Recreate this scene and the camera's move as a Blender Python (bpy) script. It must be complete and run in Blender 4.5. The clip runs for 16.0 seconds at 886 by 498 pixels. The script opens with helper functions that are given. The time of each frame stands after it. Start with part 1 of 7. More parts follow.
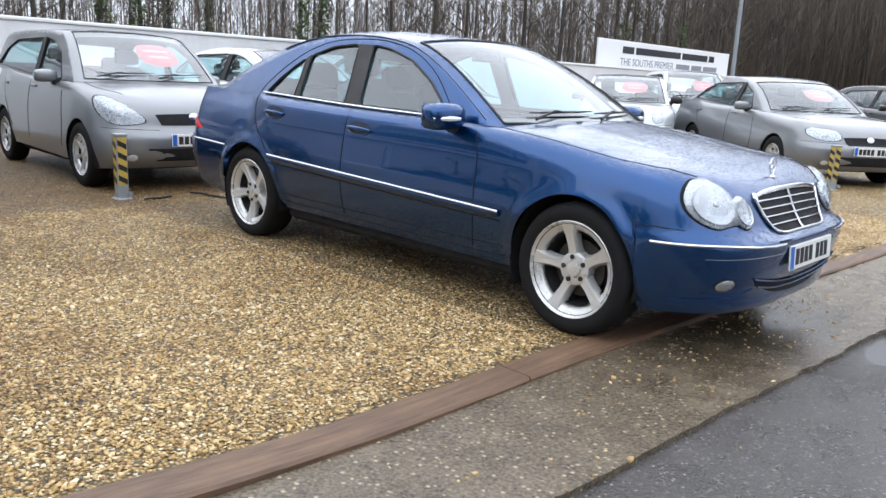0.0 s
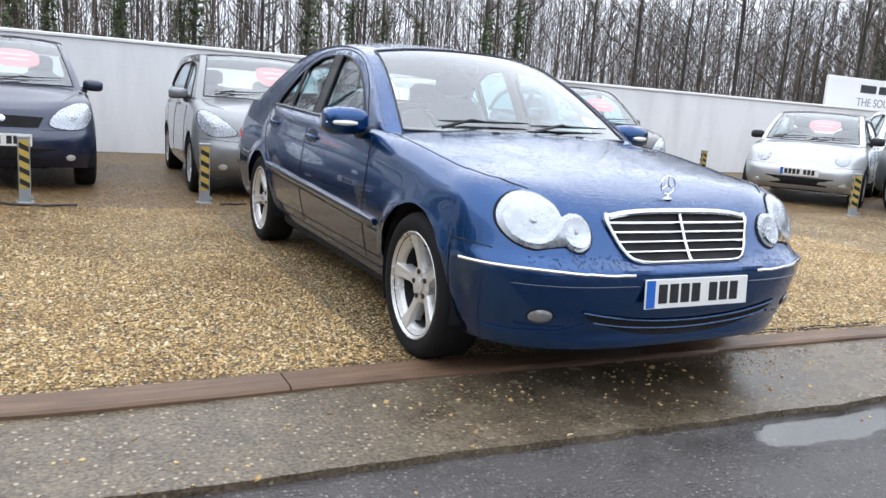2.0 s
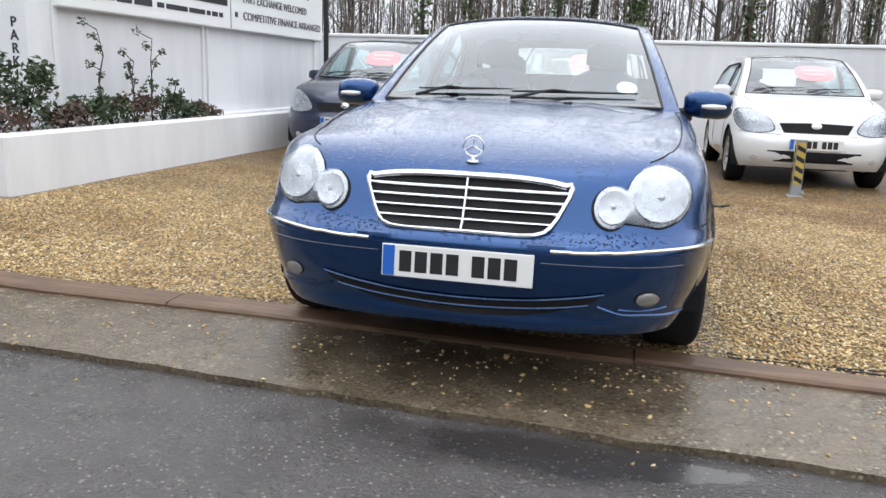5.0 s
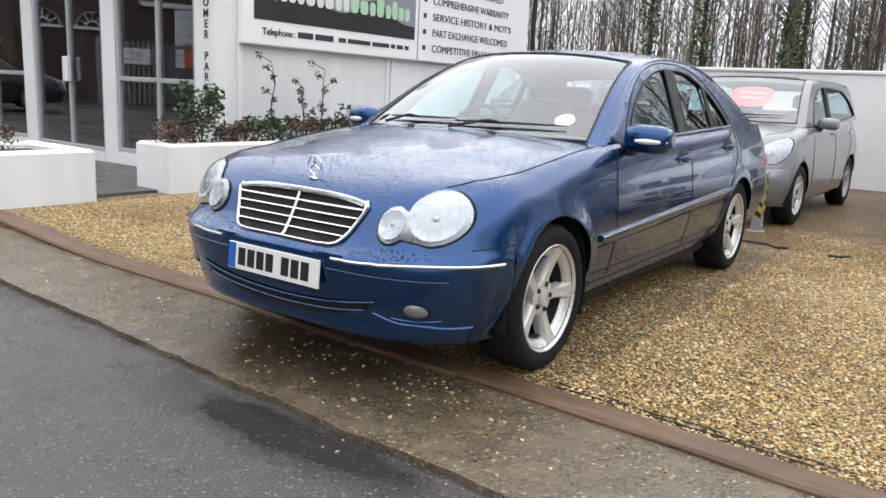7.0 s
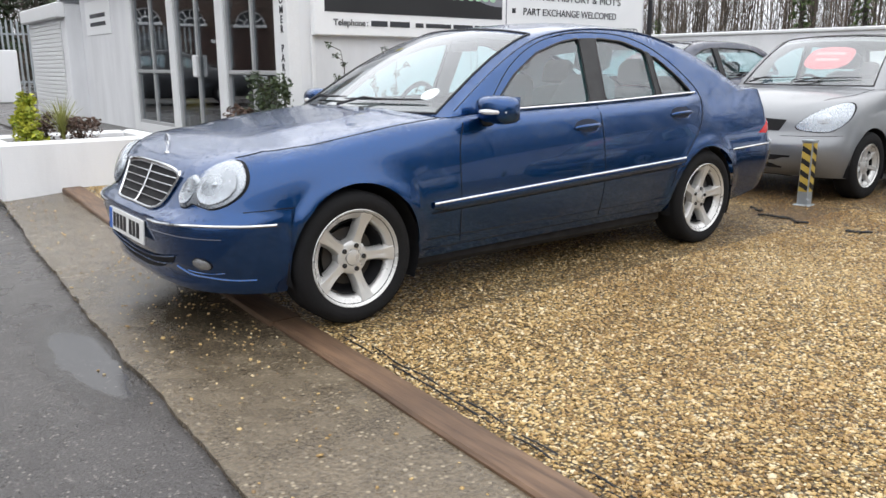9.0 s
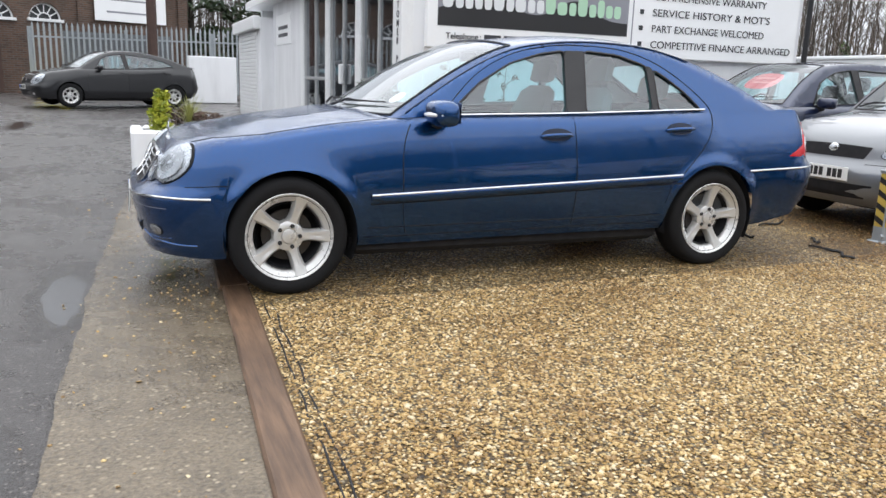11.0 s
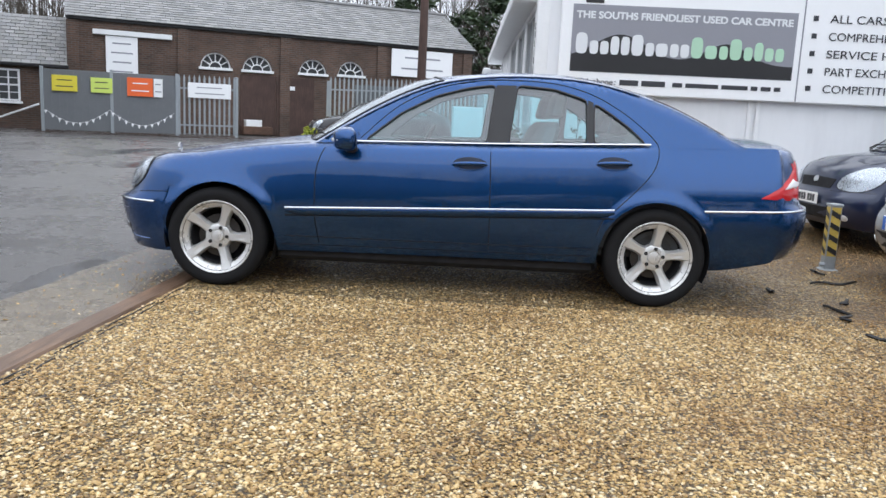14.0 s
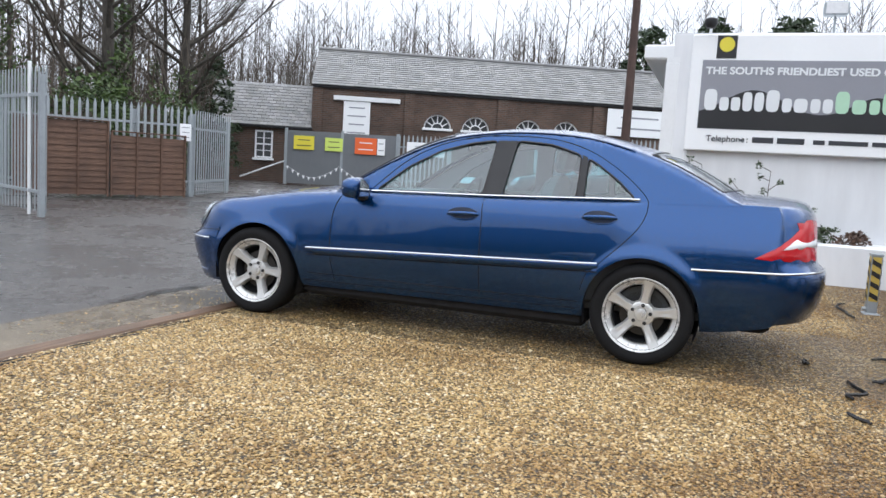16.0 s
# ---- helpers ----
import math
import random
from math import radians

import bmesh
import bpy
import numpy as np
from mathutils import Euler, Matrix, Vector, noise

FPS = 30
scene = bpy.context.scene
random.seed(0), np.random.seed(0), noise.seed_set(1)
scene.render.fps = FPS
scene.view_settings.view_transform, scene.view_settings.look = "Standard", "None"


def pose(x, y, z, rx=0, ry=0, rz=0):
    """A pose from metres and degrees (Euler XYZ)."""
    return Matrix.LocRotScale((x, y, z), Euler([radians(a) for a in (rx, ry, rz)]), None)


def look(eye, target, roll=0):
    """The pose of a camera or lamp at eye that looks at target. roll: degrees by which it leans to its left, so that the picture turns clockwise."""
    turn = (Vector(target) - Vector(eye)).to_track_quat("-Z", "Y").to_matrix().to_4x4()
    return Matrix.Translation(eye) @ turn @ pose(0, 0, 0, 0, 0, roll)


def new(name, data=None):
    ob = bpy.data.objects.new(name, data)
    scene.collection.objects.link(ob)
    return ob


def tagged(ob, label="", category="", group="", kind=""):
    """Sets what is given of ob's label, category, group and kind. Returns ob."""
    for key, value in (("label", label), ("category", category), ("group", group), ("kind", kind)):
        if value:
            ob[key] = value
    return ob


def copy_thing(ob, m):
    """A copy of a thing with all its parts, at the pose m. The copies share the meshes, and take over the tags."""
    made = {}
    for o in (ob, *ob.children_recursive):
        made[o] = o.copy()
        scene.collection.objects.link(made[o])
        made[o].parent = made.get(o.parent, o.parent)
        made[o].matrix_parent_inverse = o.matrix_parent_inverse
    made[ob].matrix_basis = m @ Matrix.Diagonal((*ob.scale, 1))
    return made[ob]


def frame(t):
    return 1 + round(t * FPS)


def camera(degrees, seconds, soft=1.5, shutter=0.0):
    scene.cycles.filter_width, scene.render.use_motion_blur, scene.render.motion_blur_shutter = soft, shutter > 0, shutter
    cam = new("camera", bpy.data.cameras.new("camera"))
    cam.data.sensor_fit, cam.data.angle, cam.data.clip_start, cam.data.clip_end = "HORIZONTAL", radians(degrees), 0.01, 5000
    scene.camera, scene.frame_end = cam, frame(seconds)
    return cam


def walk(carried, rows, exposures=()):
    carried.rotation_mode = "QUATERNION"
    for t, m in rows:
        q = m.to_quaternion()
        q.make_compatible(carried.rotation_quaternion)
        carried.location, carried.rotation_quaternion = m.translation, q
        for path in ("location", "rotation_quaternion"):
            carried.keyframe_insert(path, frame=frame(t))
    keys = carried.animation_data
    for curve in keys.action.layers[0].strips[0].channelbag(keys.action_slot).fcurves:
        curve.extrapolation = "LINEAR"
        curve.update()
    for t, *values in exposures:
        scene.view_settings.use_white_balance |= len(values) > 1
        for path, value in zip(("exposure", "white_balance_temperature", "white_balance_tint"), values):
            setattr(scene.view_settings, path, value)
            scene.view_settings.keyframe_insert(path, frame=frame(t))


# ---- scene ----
cam = camera(59.9, 16.0)
PATH = [
    (0, (-3.734, -1.955, 1.131), (-2.324, -0.604, 0.702), 2.7),
    (0.5, (-3.407, -2.255, 1.104), (-2.104, -0.806, 0.653), 3.9),
    (1, (-3.04, -2.499, 1.082), (-1.888, -0.922, 0.65), 0.9),
    (1.5, (-2.643, -2.728, 1.08), (-1.675, -1.032, 0.651), 3.2),
    (2, (-2.187, -2.861, 1.056), (-1.288, -1.113, 0.691), 4.0),
    (2.5, (-1.741, -2.97, 1.047), (-1.051, -1.133, 0.661), 3.0),
    (3, (-1.274, -3.086, 1.034), (-0.904, -1.169, 0.599), 2.5),
    (3.5, (-0.799, -3.154, 1.038), (-0.58, -1.214, 0.602), 2.5),
    (4, (-0.353, -3.231, 1.037), (-0.438, -1.282, 0.598), 4.4),
    (4.5, (0.109, -3.238, 1.019), (-0.151, -1.303, 0.586), 3.5),
    (4.7, (0.27, -3.23, 1.026), (-0.049, -1.304, 0.59), 2.8),
    (6.8, (2.091, -2.872, 1.13), (0.97, -1.265, 0.731), 2.4),
    (7, (2.258, -2.794, 1.127), (1.13, -1.192, 0.726), 2.9),
    (7.5, (2.656, -2.557, 1.155), (1.435, -1.026, 0.749), 2.5),
    (8, (3.046, -2.38, 1.153), (1.703, -0.952, 0.759), 1.5),
    (8.5, (3.427, -2.125, 1.158), (2.004, -0.786, 0.729), 3.1),
    (8.7, (3.568, -1.989, 1.158), (2.104, -0.704, 0.705), 1.9),
    (10.8, (4.641, -0.848, 1.11), (2.837, -0.076, 0.723), 0.7),
    (11, (4.729, -0.748, 1.119), (2.923, -0.003, 0.692), 1.9),
    (11.5, (4.926, -0.419, 1.086), (3.094, 0.273, 0.682), 1.2),
    (12, (5.115, -0.066, 1.097), (3.214, 0.447, 0.748), 0.7),
    (12.5, (5.313, 0.282, 1.106), (3.375, 0.587, 0.72), 1.1),
    (13, (5.4, 0.682, 1.114), (3.45, 0.924, 0.742), 1.8),
    (13.5, (5.487, 1.08, 1.11), (3.519, 1.15, 0.759), 2.6),
    (14, (5.534, 1.499, 1.074), (3.561, 1.462, 0.749), 2.7),
    (14.5, (5.54, 1.913, 1.094), (3.561, 1.803, 0.83), 2.5),
    (15, (5.587, 2.334, 1.093), (3.64, 1.994, 0.789), 2.1),
    (15.5, (5.554, 2.715, 1.094), (3.646, 2.188, 0.806), 2.5),
    (16, (5.554, 3.103, 1.113), (3.679, 2.438, 0.905), 3.4),
]
walk(cam, [(t, look(eye, target, roll)) for t, eye, target, roll in PATH], [(0, 1.04, 5950, 10), (4.5, 0.98, 6150, 10), (7, 0.92, 6400, 10), (12, 0.96, 6150, 10), (14, 0.95, 5950, 10), (16, 0.97, 6000, 10)])

# ---- sky and sun: a bright overcast winter day ----
world = bpy.data.worlds.new("overcast_sky")
scene.world = world
world.use_nodes = True
wn, wl = world.node_tree.nodes, world.node_tree.links
wn.clear()
SUN_EL, SUN_AZ = radians(85), radians(20)
sky = wn.new("ShaderNodeTexSky")
sky.sky_type = "NISHITA"
sky.sun_disc = False
sky.sun_elevation, sky.sun_rotation = SUN_EL, SUN_AZ
sky.air_density, sky.dust_density = 1.0, 4.0
hsv = wn.new("ShaderNodeHueSaturation")
hsv.inputs["Saturation"].default_value = 0.12
veil = wn.new("ShaderNodeMixRGB")
veil.inputs[0].default_value = 0.75
veil.inputs[2].default_value = (9.0, 9.2, 9.6, 1)
bg = wn.new("ShaderNodeBackground")
bg.inputs["Strength"].default_value = 0.082
wo = wn.new("ShaderNodeOutputWorld")
wl.new(sky.outputs[0], hsv.inputs["Color"])
wl.new(hsv.outputs[0], veil.inputs[1])
wl.new(veil.outputs[0], bg.inputs["Color"])
wl.new(bg.outputs[0], wo.inputs["Surface"])
sun = new("sun", bpy.data.lights.new("sun", "SUN"))
sun.data.energy, sun.data.angle, sun.data.color = 1.35, radians(136), (1.0, 0.975, 0.94)
sun.matrix_world = look((0, 0, 30), (-30 * math.sin(SUN_AZ) * math.cos(SUN_EL), -30 * math.cos(SUN_AZ) * math.cos(SUN_EL), 30 - 30 * math.sin(SUN_EL)))


# ---- materials ----
class Mat:
    """A small wrapper to lay out node materials."""

    def __init__(self, name, color=(0.5, 0.5, 0.5), rough=0.5, metal=0.0, **more):
        self.m = bpy.data.materials.new(name)
        self.m.use_nodes = True
        self.n, self.l = self.m.node_tree.nodes, self.m.node_tree.links
        self.b = self.n["Principled BSDF"]
        self.set("Base Color", (*color, 1))
        self.set("Roughness", rough)
        self.set("Metallic", metal)
        for k, v in more.items():
            self.set(k.replace("_", " "), v)

    def set(self, key, v):
        self.b.inputs[key].default_value = v
        return self

    def node(self, kind, **inputs):
        nd = self.n.new(kind)
        for k, v in inputs.items():
            nd.inputs[k.replace("_", " ")].default_value = v
        return nd

    def coord(self, scale=(1, 1, 1), use="Object"):
        tc, mp = self.n.new("ShaderNodeTexCoord"), self.n.new("ShaderNodeMapping")
        mp.inputs["Scale"].default_value = scale
        self.l.new(tc.outputs[use], mp.inputs[0])
        return mp.outputs[0]

    def noise(self, scale, detail=4.0, rough=0.6, at=None, stretch=(1, 1, 1), use="Object"):
        nd = self.node("ShaderNodeTexNoise", Scale=scale, Detail=detail, Roughness=rough)
        self.l.new(at or self.coord(stretch, use), nd.inputs["Vector"])
        return nd.outputs["Fac"]

    def ramp(self, fac, stops):
        nd = self.n.new("ShaderNodeValToRGB")
        el = nd.color_ramp.elements
        while len(el) < len(stops):
            el.new(0.5)
        for e, (p, c) in zip(el, stops):
            e.position, e.color = p, (*c, 1) if len(c) == 3 else c
        self.l.new(fac, nd.inputs[0])
        return nd.outputs[0]

    def val(self, fac, lo, hi, a=0.3, b=0.7):
        nd = self.node("ShaderNodeMapRange")
        for k, v in zip(("From Min", "From Max", "To Min", "To Max"), (a, b, lo, hi)):
            nd.inputs[k].default_value = v
        self.l.new(fac, nd.inputs[0])
        return nd.outputs[0]

    def mix(self, fac, a, b, kind="MIX"):
        nd = self.n.new("ShaderNodeMixRGB")
        nd.blend_type = kind
        for i, v in zip((0, 1, 2), (fac, a, b)):
            if isinstance(v, (int, float)):
                nd.inputs[i].default_value = v
            elif isinstance(v, tuple):
                nd.inputs[i].default_value = (*v, 1)
            else:
                self.l.new(v, nd.inputs[i])
        return nd.outputs[0]

    def math(self, op, a, b):
        nd = self.n.new("ShaderNodeMath")
        nd.operation = op
        for i, v in enumerate((a, b)):
            if isinstance(v, (int, float)):
                nd.inputs[i].default_value = v
            else:
                self.l.new(v, nd.inputs[i])
        return nd.outputs[0]

    def to(self, key, out):
        self.l.new(out, self.b.inputs[key])
        return self

    def bump(self, height, strength=0.3, dist=0.01):
        nd = self.node("ShaderNodeBump", Strength=strength, Distance=dist)
        self.l.new(height, nd.inputs["Height"])
        self.l.new(nd.outputs[0], self.b.inputs["Normal"])
        return self


def plain(name, color, rough=0.5, metal=0.0, vary=0.12, scale=6.0, relief=0.0, **more):
    """Paint, plastic or metal with slight unevenness at two scales."""
    k = Mat(name, color, rough, metal, **more)
    big, fine = k.noise(scale), k.noise(scale * 14)
    both = k.math("ADD", k.math("MULTIPLY", big, 0.6), k.math("MULTIPLY", fine, 0.4))
    dark = tuple(c * (1 - vary) for c in color)
    light = tuple(min(1, c * (1 + vary)) for c in color)
    k.to("Base Color", k.ramp(both, [(0.3, dark), (0.7, light)]))
    k.to("Roughness", k.val(big, max(0.02, rough - 0.08), min(1, rough + 0.1)))
    if relief:
        k.bump(fine, relief, 0.01)
    return k.m


def car_paint(name, color, metal=0.55, rough=0.38, drops=0.0, soft=0.03, ior=1.55):
    k = Mat(name, color, rough, metal)
    k.set("Coat Weight", 1.0).set("Coat Roughness", soft).set("Coat IOR", ior)
    flake = k.noise(900, 2.0)
    k.to("Base Color", k.ramp(flake, [(0.3, tuple(c * 0.85 for c in color)), (0.7, tuple(min(1, c * 1.2) for c in color))]))
    if drops:
        at = k.coord((1, 1, 1))
        vor = k.node("ShaderNodeTexVoronoi", Scale=74.0, Randomness=1.0)
        k.l.new(at, vor.inputs["Vector"])
        bead = k.val(vor.outputs["Distance"], 1.0, 0.0, 0.16, 0.36)
        where = k.val(k.noise(5.0, 3.0, 0.6, at), 0.0, 1.0, 0.36, 0.5)
        geo = k.n.new("ShaderNodeNewGeometry")
        sep = k.n.new("ShaderNodeSeparateXYZ")
        k.l.new(geo.outputs["Normal"], sep.inputs[0])
        up = k.val(sep.outputs["Z"], 0.0, 1.0, 0.55, 0.85)
        nd = k.node("ShaderNodeBump", Strength=drops, Distance=0.004)
        k.l.new(k.math("MULTIPLY", k.math("MULTIPLY", bead, where), up), nd.inputs["Height"])
        k.to("Coat Roughness", k.val(k.math("MULTIPLY", up, where), soft, 0.13, 0.0, 1.0))
        k.l.new(nd.outputs[0], k.b.inputs["Coat Normal"])
        k.l.new(nd.outputs[0], k.b.inputs["Normal"])
    return k.m


def glass(name, tint=(0.9, 0.95, 0.95), rough=0.0, f0=0.08):
    """Thin car or window glass: mostly clear, with the reflection of a pane that grows towards grazing views."""
    m = bpy.data.materials.new(name)
    m.use_nodes = True
    n, l = m.node_tree.nodes, m.node_tree.links
    n.clear()
    out, mixer = n.new("ShaderNodeOutputMaterial"), n.new("ShaderNodeMixShader")
    clear, gloss, lw = n.new("ShaderNodeBsdfTransparent"), n.new("ShaderNodeBsdfGlossy"), n.new("ShaderNodeLayerWeight")
    lw.inputs["Blend"].default_value = 0.5
    power, rise = n.new("ShaderNodeMath"), n.new("ShaderNodeMapRange")
    power.operation = "POWER"
    power.inputs[1].default_value = 4.0
    rise.inputs["To Min"].default_value = f0
    rise.inputs["To Max"].default_value = 1.0
    clear.inputs[0].default_value = (*tint, 1)
    gloss.inputs["Roughness"].default_value = rough
    gloss.inputs[0].default_value = (0.95, 0.97, 1.0, 1)
    for a, b in ((lw.outputs["Facing"], power.inputs[0]), (power.outputs[0], rise.inputs[0]), (rise.outputs[0], mixer.inputs[0]), (clear.outputs[0], mixer.inputs[1]), (gloss.outputs[0], mixer.inputs[2]), (mixer.outputs[0], out.inputs[0])):
        l.new(a, b)
    return m


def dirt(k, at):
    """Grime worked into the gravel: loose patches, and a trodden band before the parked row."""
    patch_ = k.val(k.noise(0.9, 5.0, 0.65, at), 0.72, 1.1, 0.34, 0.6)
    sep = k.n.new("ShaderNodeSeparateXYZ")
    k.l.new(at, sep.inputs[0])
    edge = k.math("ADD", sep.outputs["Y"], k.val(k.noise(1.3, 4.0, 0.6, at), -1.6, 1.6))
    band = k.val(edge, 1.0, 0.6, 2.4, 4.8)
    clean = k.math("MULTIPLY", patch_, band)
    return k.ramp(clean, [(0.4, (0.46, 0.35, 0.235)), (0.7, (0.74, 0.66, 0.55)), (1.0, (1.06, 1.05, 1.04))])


def gravel_mat():
    k = Mat("golden_gravel", rough=0.55)
    at = k.coord((1, 1, 1))
    vor = k.node("ShaderNodeTexVoronoi", Scale=72.0, Randomness=1.0)
    k.l.new(at, vor.inputs["Vector"])
    sep = k.n.new("ShaderNodeSeparateColor")
    k.l.new(vor.outputs["Color"], sep.inputs[0])
    stone = k.ramp(sep.outputs[0], [(0.0, (0.10, 0.06, 0.02)), (0.25, (0.27, 0.165, 0.05)), (0.6, (0.46, 0.31, 0.115)), (0.85, (0.68, 0.52, 0.25)), (1.0, (0.83, 0.74, 0.53))])
    # Each stone darkens towards its rim: the shade between stones, put into the colour.
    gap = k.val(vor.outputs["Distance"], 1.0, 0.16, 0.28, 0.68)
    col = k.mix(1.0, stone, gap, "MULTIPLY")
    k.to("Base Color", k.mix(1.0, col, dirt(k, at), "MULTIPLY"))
    k.to("Roughness", k.val(sep.outputs[1], 0.3, 0.65, 0.0, 1.0))
    k.bump(k.math("SUBTRACT", 1.0, vor.outputs["Distance"]), 1.0, 0.014)
    return k.m


def pebble_mat():
    k = Mat("golden_pebble", rough=0.42)
    at = k.coord((1, 1, 1))
    geo = k.n.new("ShaderNodeNewGeometry")
    stone = k.ramp(geo.outputs["Random Per Island"], [(0.0, (0.13, 0.072, 0.022)), (0.2, (0.32, 0.19, 0.056)), (0.55, (0.54, 0.36, 0.128)), (0.82, (0.71, 0.535, 0.26)), (1.0, (0.86, 0.77, 0.56))])
    grain = k.mix(0.22, stone, k.ramp(k.noise(120), [(0.3, (0.2, 0.125, 0.05)), (0.7, (0.58, 0.48, 0.31))]))
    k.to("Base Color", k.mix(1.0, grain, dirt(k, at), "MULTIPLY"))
    return k.m


def ground_mat(name, lo, hi, speck, wet=(0.25, 0.6), grain=90.0, pools_and_shade=(), chips=0.86, relief=0.8, film=0.04, shallow=0.6):
    """Asphalt or old concrete: fine aggregate, pale chips, damp and dry patches, and ellipses (x, y, rx, ry) with soft
    shores for shallow puddles and painted shade.
    """
    k = Mat(name)
    at = k.coord((1, 1, 1))
    broad, mid, fine = k.noise(0.55, 5.0, 0.6, at), k.noise(6.0, 4.0, 0.6, at), k.noise(grain, 3.0, 0.7, at)
    base = k.ramp(k.math("ADD", k.math("MULTIPLY", k.math("ADD", broad, mid), 0.22), k.math("MULTIPLY", fine, 0.56)), [(0.36, lo), (0.63, hi)])
    vor = k.node("ShaderNodeTexVoronoi", Scale=grain * 0.75)
    k.l.new(at, vor.inputs["Vector"])
    sep = k.n.new("ShaderNodeSeparateColor")
    k.l.new(vor.outputs["Color"], sep.inputs[0])
    chip = k.math("MULTIPLY", k.val(sep.outputs[0], 0.0, 1.0, chips, chips + 0.04), k.val(vor.outputs["Distance"], 1.0, 0.0, 0.25, 0.5))
    col = k.mix(chip, base, speck)
    rough = k.val(k.math("ADD", k.math("MULTIPLY", broad, 0.65), k.math("MULTIPLY", mid, 0.35)), wet[0], wet[1], 0.36, 0.62)
    height = k.math("ADD", fine, k.math("MULTIPLY", vor.outputs["Distance"], 0.5))
    if pools_and_shade:
        xyz = k.n.new("ShaderNodeSeparateXYZ")
        k.l.new(at, xyz.inputs[0])
        water_and_shade = None
        shore = k.math("ADD", k.math("MULTIPLY", k.noise(3.0, 4.0, 0.6, at), 1.1), k.math("MULTIPLY", fine, 0.25))
        for x, y, rx, ry in pools_and_shade:
            dx = k.math("DIVIDE", k.math("SUBTRACT", xyz.outputs["X"], x), rx)
            dy = k.math("DIVIDE", k.math("SUBTRACT", xyz.outputs["Y"], y), ry)
            d = k.math("SQRT", k.math("ADD", k.math("MULTIPLY", dx, dx), k.math("MULTIPLY", dy, dy)), 0)
            one = k.val(k.math("ADD", d, shore), 1.0, 0.0, 1.85 - shallow, 1.85)
            water_and_shade = one if water_and_shade is None else k.math("MAXIMUM", water_and_shade, one)
        dry = k.math("SUBTRACT", 1.0, water_and_shade)
        col = k.mix(k.math("MULTIPLY", water_and_shade, 0.72), col, tuple(c * 0.5 for c in lo))
        rough = k.math("ADD", k.math("MULTIPLY", rough, dry), k.math("MULTIPLY", water_and_shade, film))
        height = k.math("MULTIPLY", height, k.math("ADD", k.math("MULTIPLY", dry, 0.95), 0.05))
    k.to("Base Color", col)
    k.to("Roughness", rough)
    k.bump(height, relief, 0.008)
    return k.m


def wood_mat(name, lo, hi, along=(1, 14, 14), rough=0.7):
    k = Mat(name, rough=rough)
    at = k.coord(along)
    grain, blotch = k.noise(3.0, 6.0, 0.65, at), k.noise(1.6, 3.0)
    k.to("Base Color", k.mix(k.val(blotch, 0.0, 0.55), k.ramp(grain, [(0.3, lo), (0.7, hi)]), tuple(c * 0.45 for c in lo)))
    k.bump(grain, 0.5, 0.006)
    return k.m


def white_wall_mat(name="white_painted_wall", base=(0.8, 0.81, 0.83), course=0.0):
    k = Mat(name, base, 0.62)
    at = k.coord((1, 1, 1))
    streak = k.noise(2.0, 5.0, 0.6, k.coord((1.2, 1.2, 0.25)))
    k.to("Base Color", k.ramp(streak, [(0.28, tuple(c * 0.86 for c in base)), (0.6, base)]))
    h = k.noise(70, 3.0, 0.6, at)
    k.bump(h, 0.25, 0.006)
    return k.m


def slate_mat():
    k = Mat("grey_roof_slate", rough=0.5)
    info = k.n.new("ShaderNodeNewGeometry")
    tone = k.ramp(info.outputs["Random Per Island"], [(0.0, (0.11, 0.114, 0.12)), (0.5, (0.165, 0.168, 0.178)), (1.0, (0.23, 0.23, 0.235))])
    k.to("Base Color", k.mix(k.val(k.noise(3.0), 0.0, 0.4), tone, (0.2, 0.19, 0.15)))
    k.bump(k.noise(40), 0.3, 0.01)
    return k.m


def brick_mat(name="brown_brick"):
    k = Mat(name, rough=0.85)
    br = k.node("ShaderNodeTexBrick", Scale=1.0, Mortar_Size=0.011, Bias=0.0, Brick_Width=0.225, Row_Height=0.075)
    br.offset = 0.5
    tc, mp = k.n.new("ShaderNodeTexCoord"), k.n.new("ShaderNodeMapping")
    mp.inputs["Rotation"].default_value = (radians(90), 0, 0)
    k.l.new(tc.outputs["Object"], mp.inputs[0])
    k.l.new(mp.outputs[0], br.inputs["Vector"])
    br.inputs["Color1"].default_value = (0.085, 0.05, 0.036, 1)
    br.inputs["Color2"].default_value = (0.14, 0.078, 0.052, 1)
    br.inputs["Mortar"].default_value = (0.13, 0.115, 0.1, 1)
    soot = k.val(k.noise(0.6, 5.0), 0.55, 1.15)
    k.to("Base Color", k.mix(1.0, br.outputs[0], soot, "MULTIPLY"))
    k.bump(br.outputs["Fac"], -0.5, 0.01)
    return k.m


def leaf_mat(name, dark, light):
    k = Mat(name, rough=0.55)
    geo = k.n.new("ShaderNodeNewGeometry")
    k.to("Base Color", k.ramp(geo.outputs["Random Per Island"], [(0.0, dark), (1.0, light)]))
    return k.m


def bark_mat(name, lo, hi):
    k = Mat(name, rough=0.9)
    k.to("Base Color", k.ramp(k.noise(4.0, 5.0, 0.6, None, (3, 3, 0.7)), [(0.3, lo), (0.7, hi)]))
    return k.m


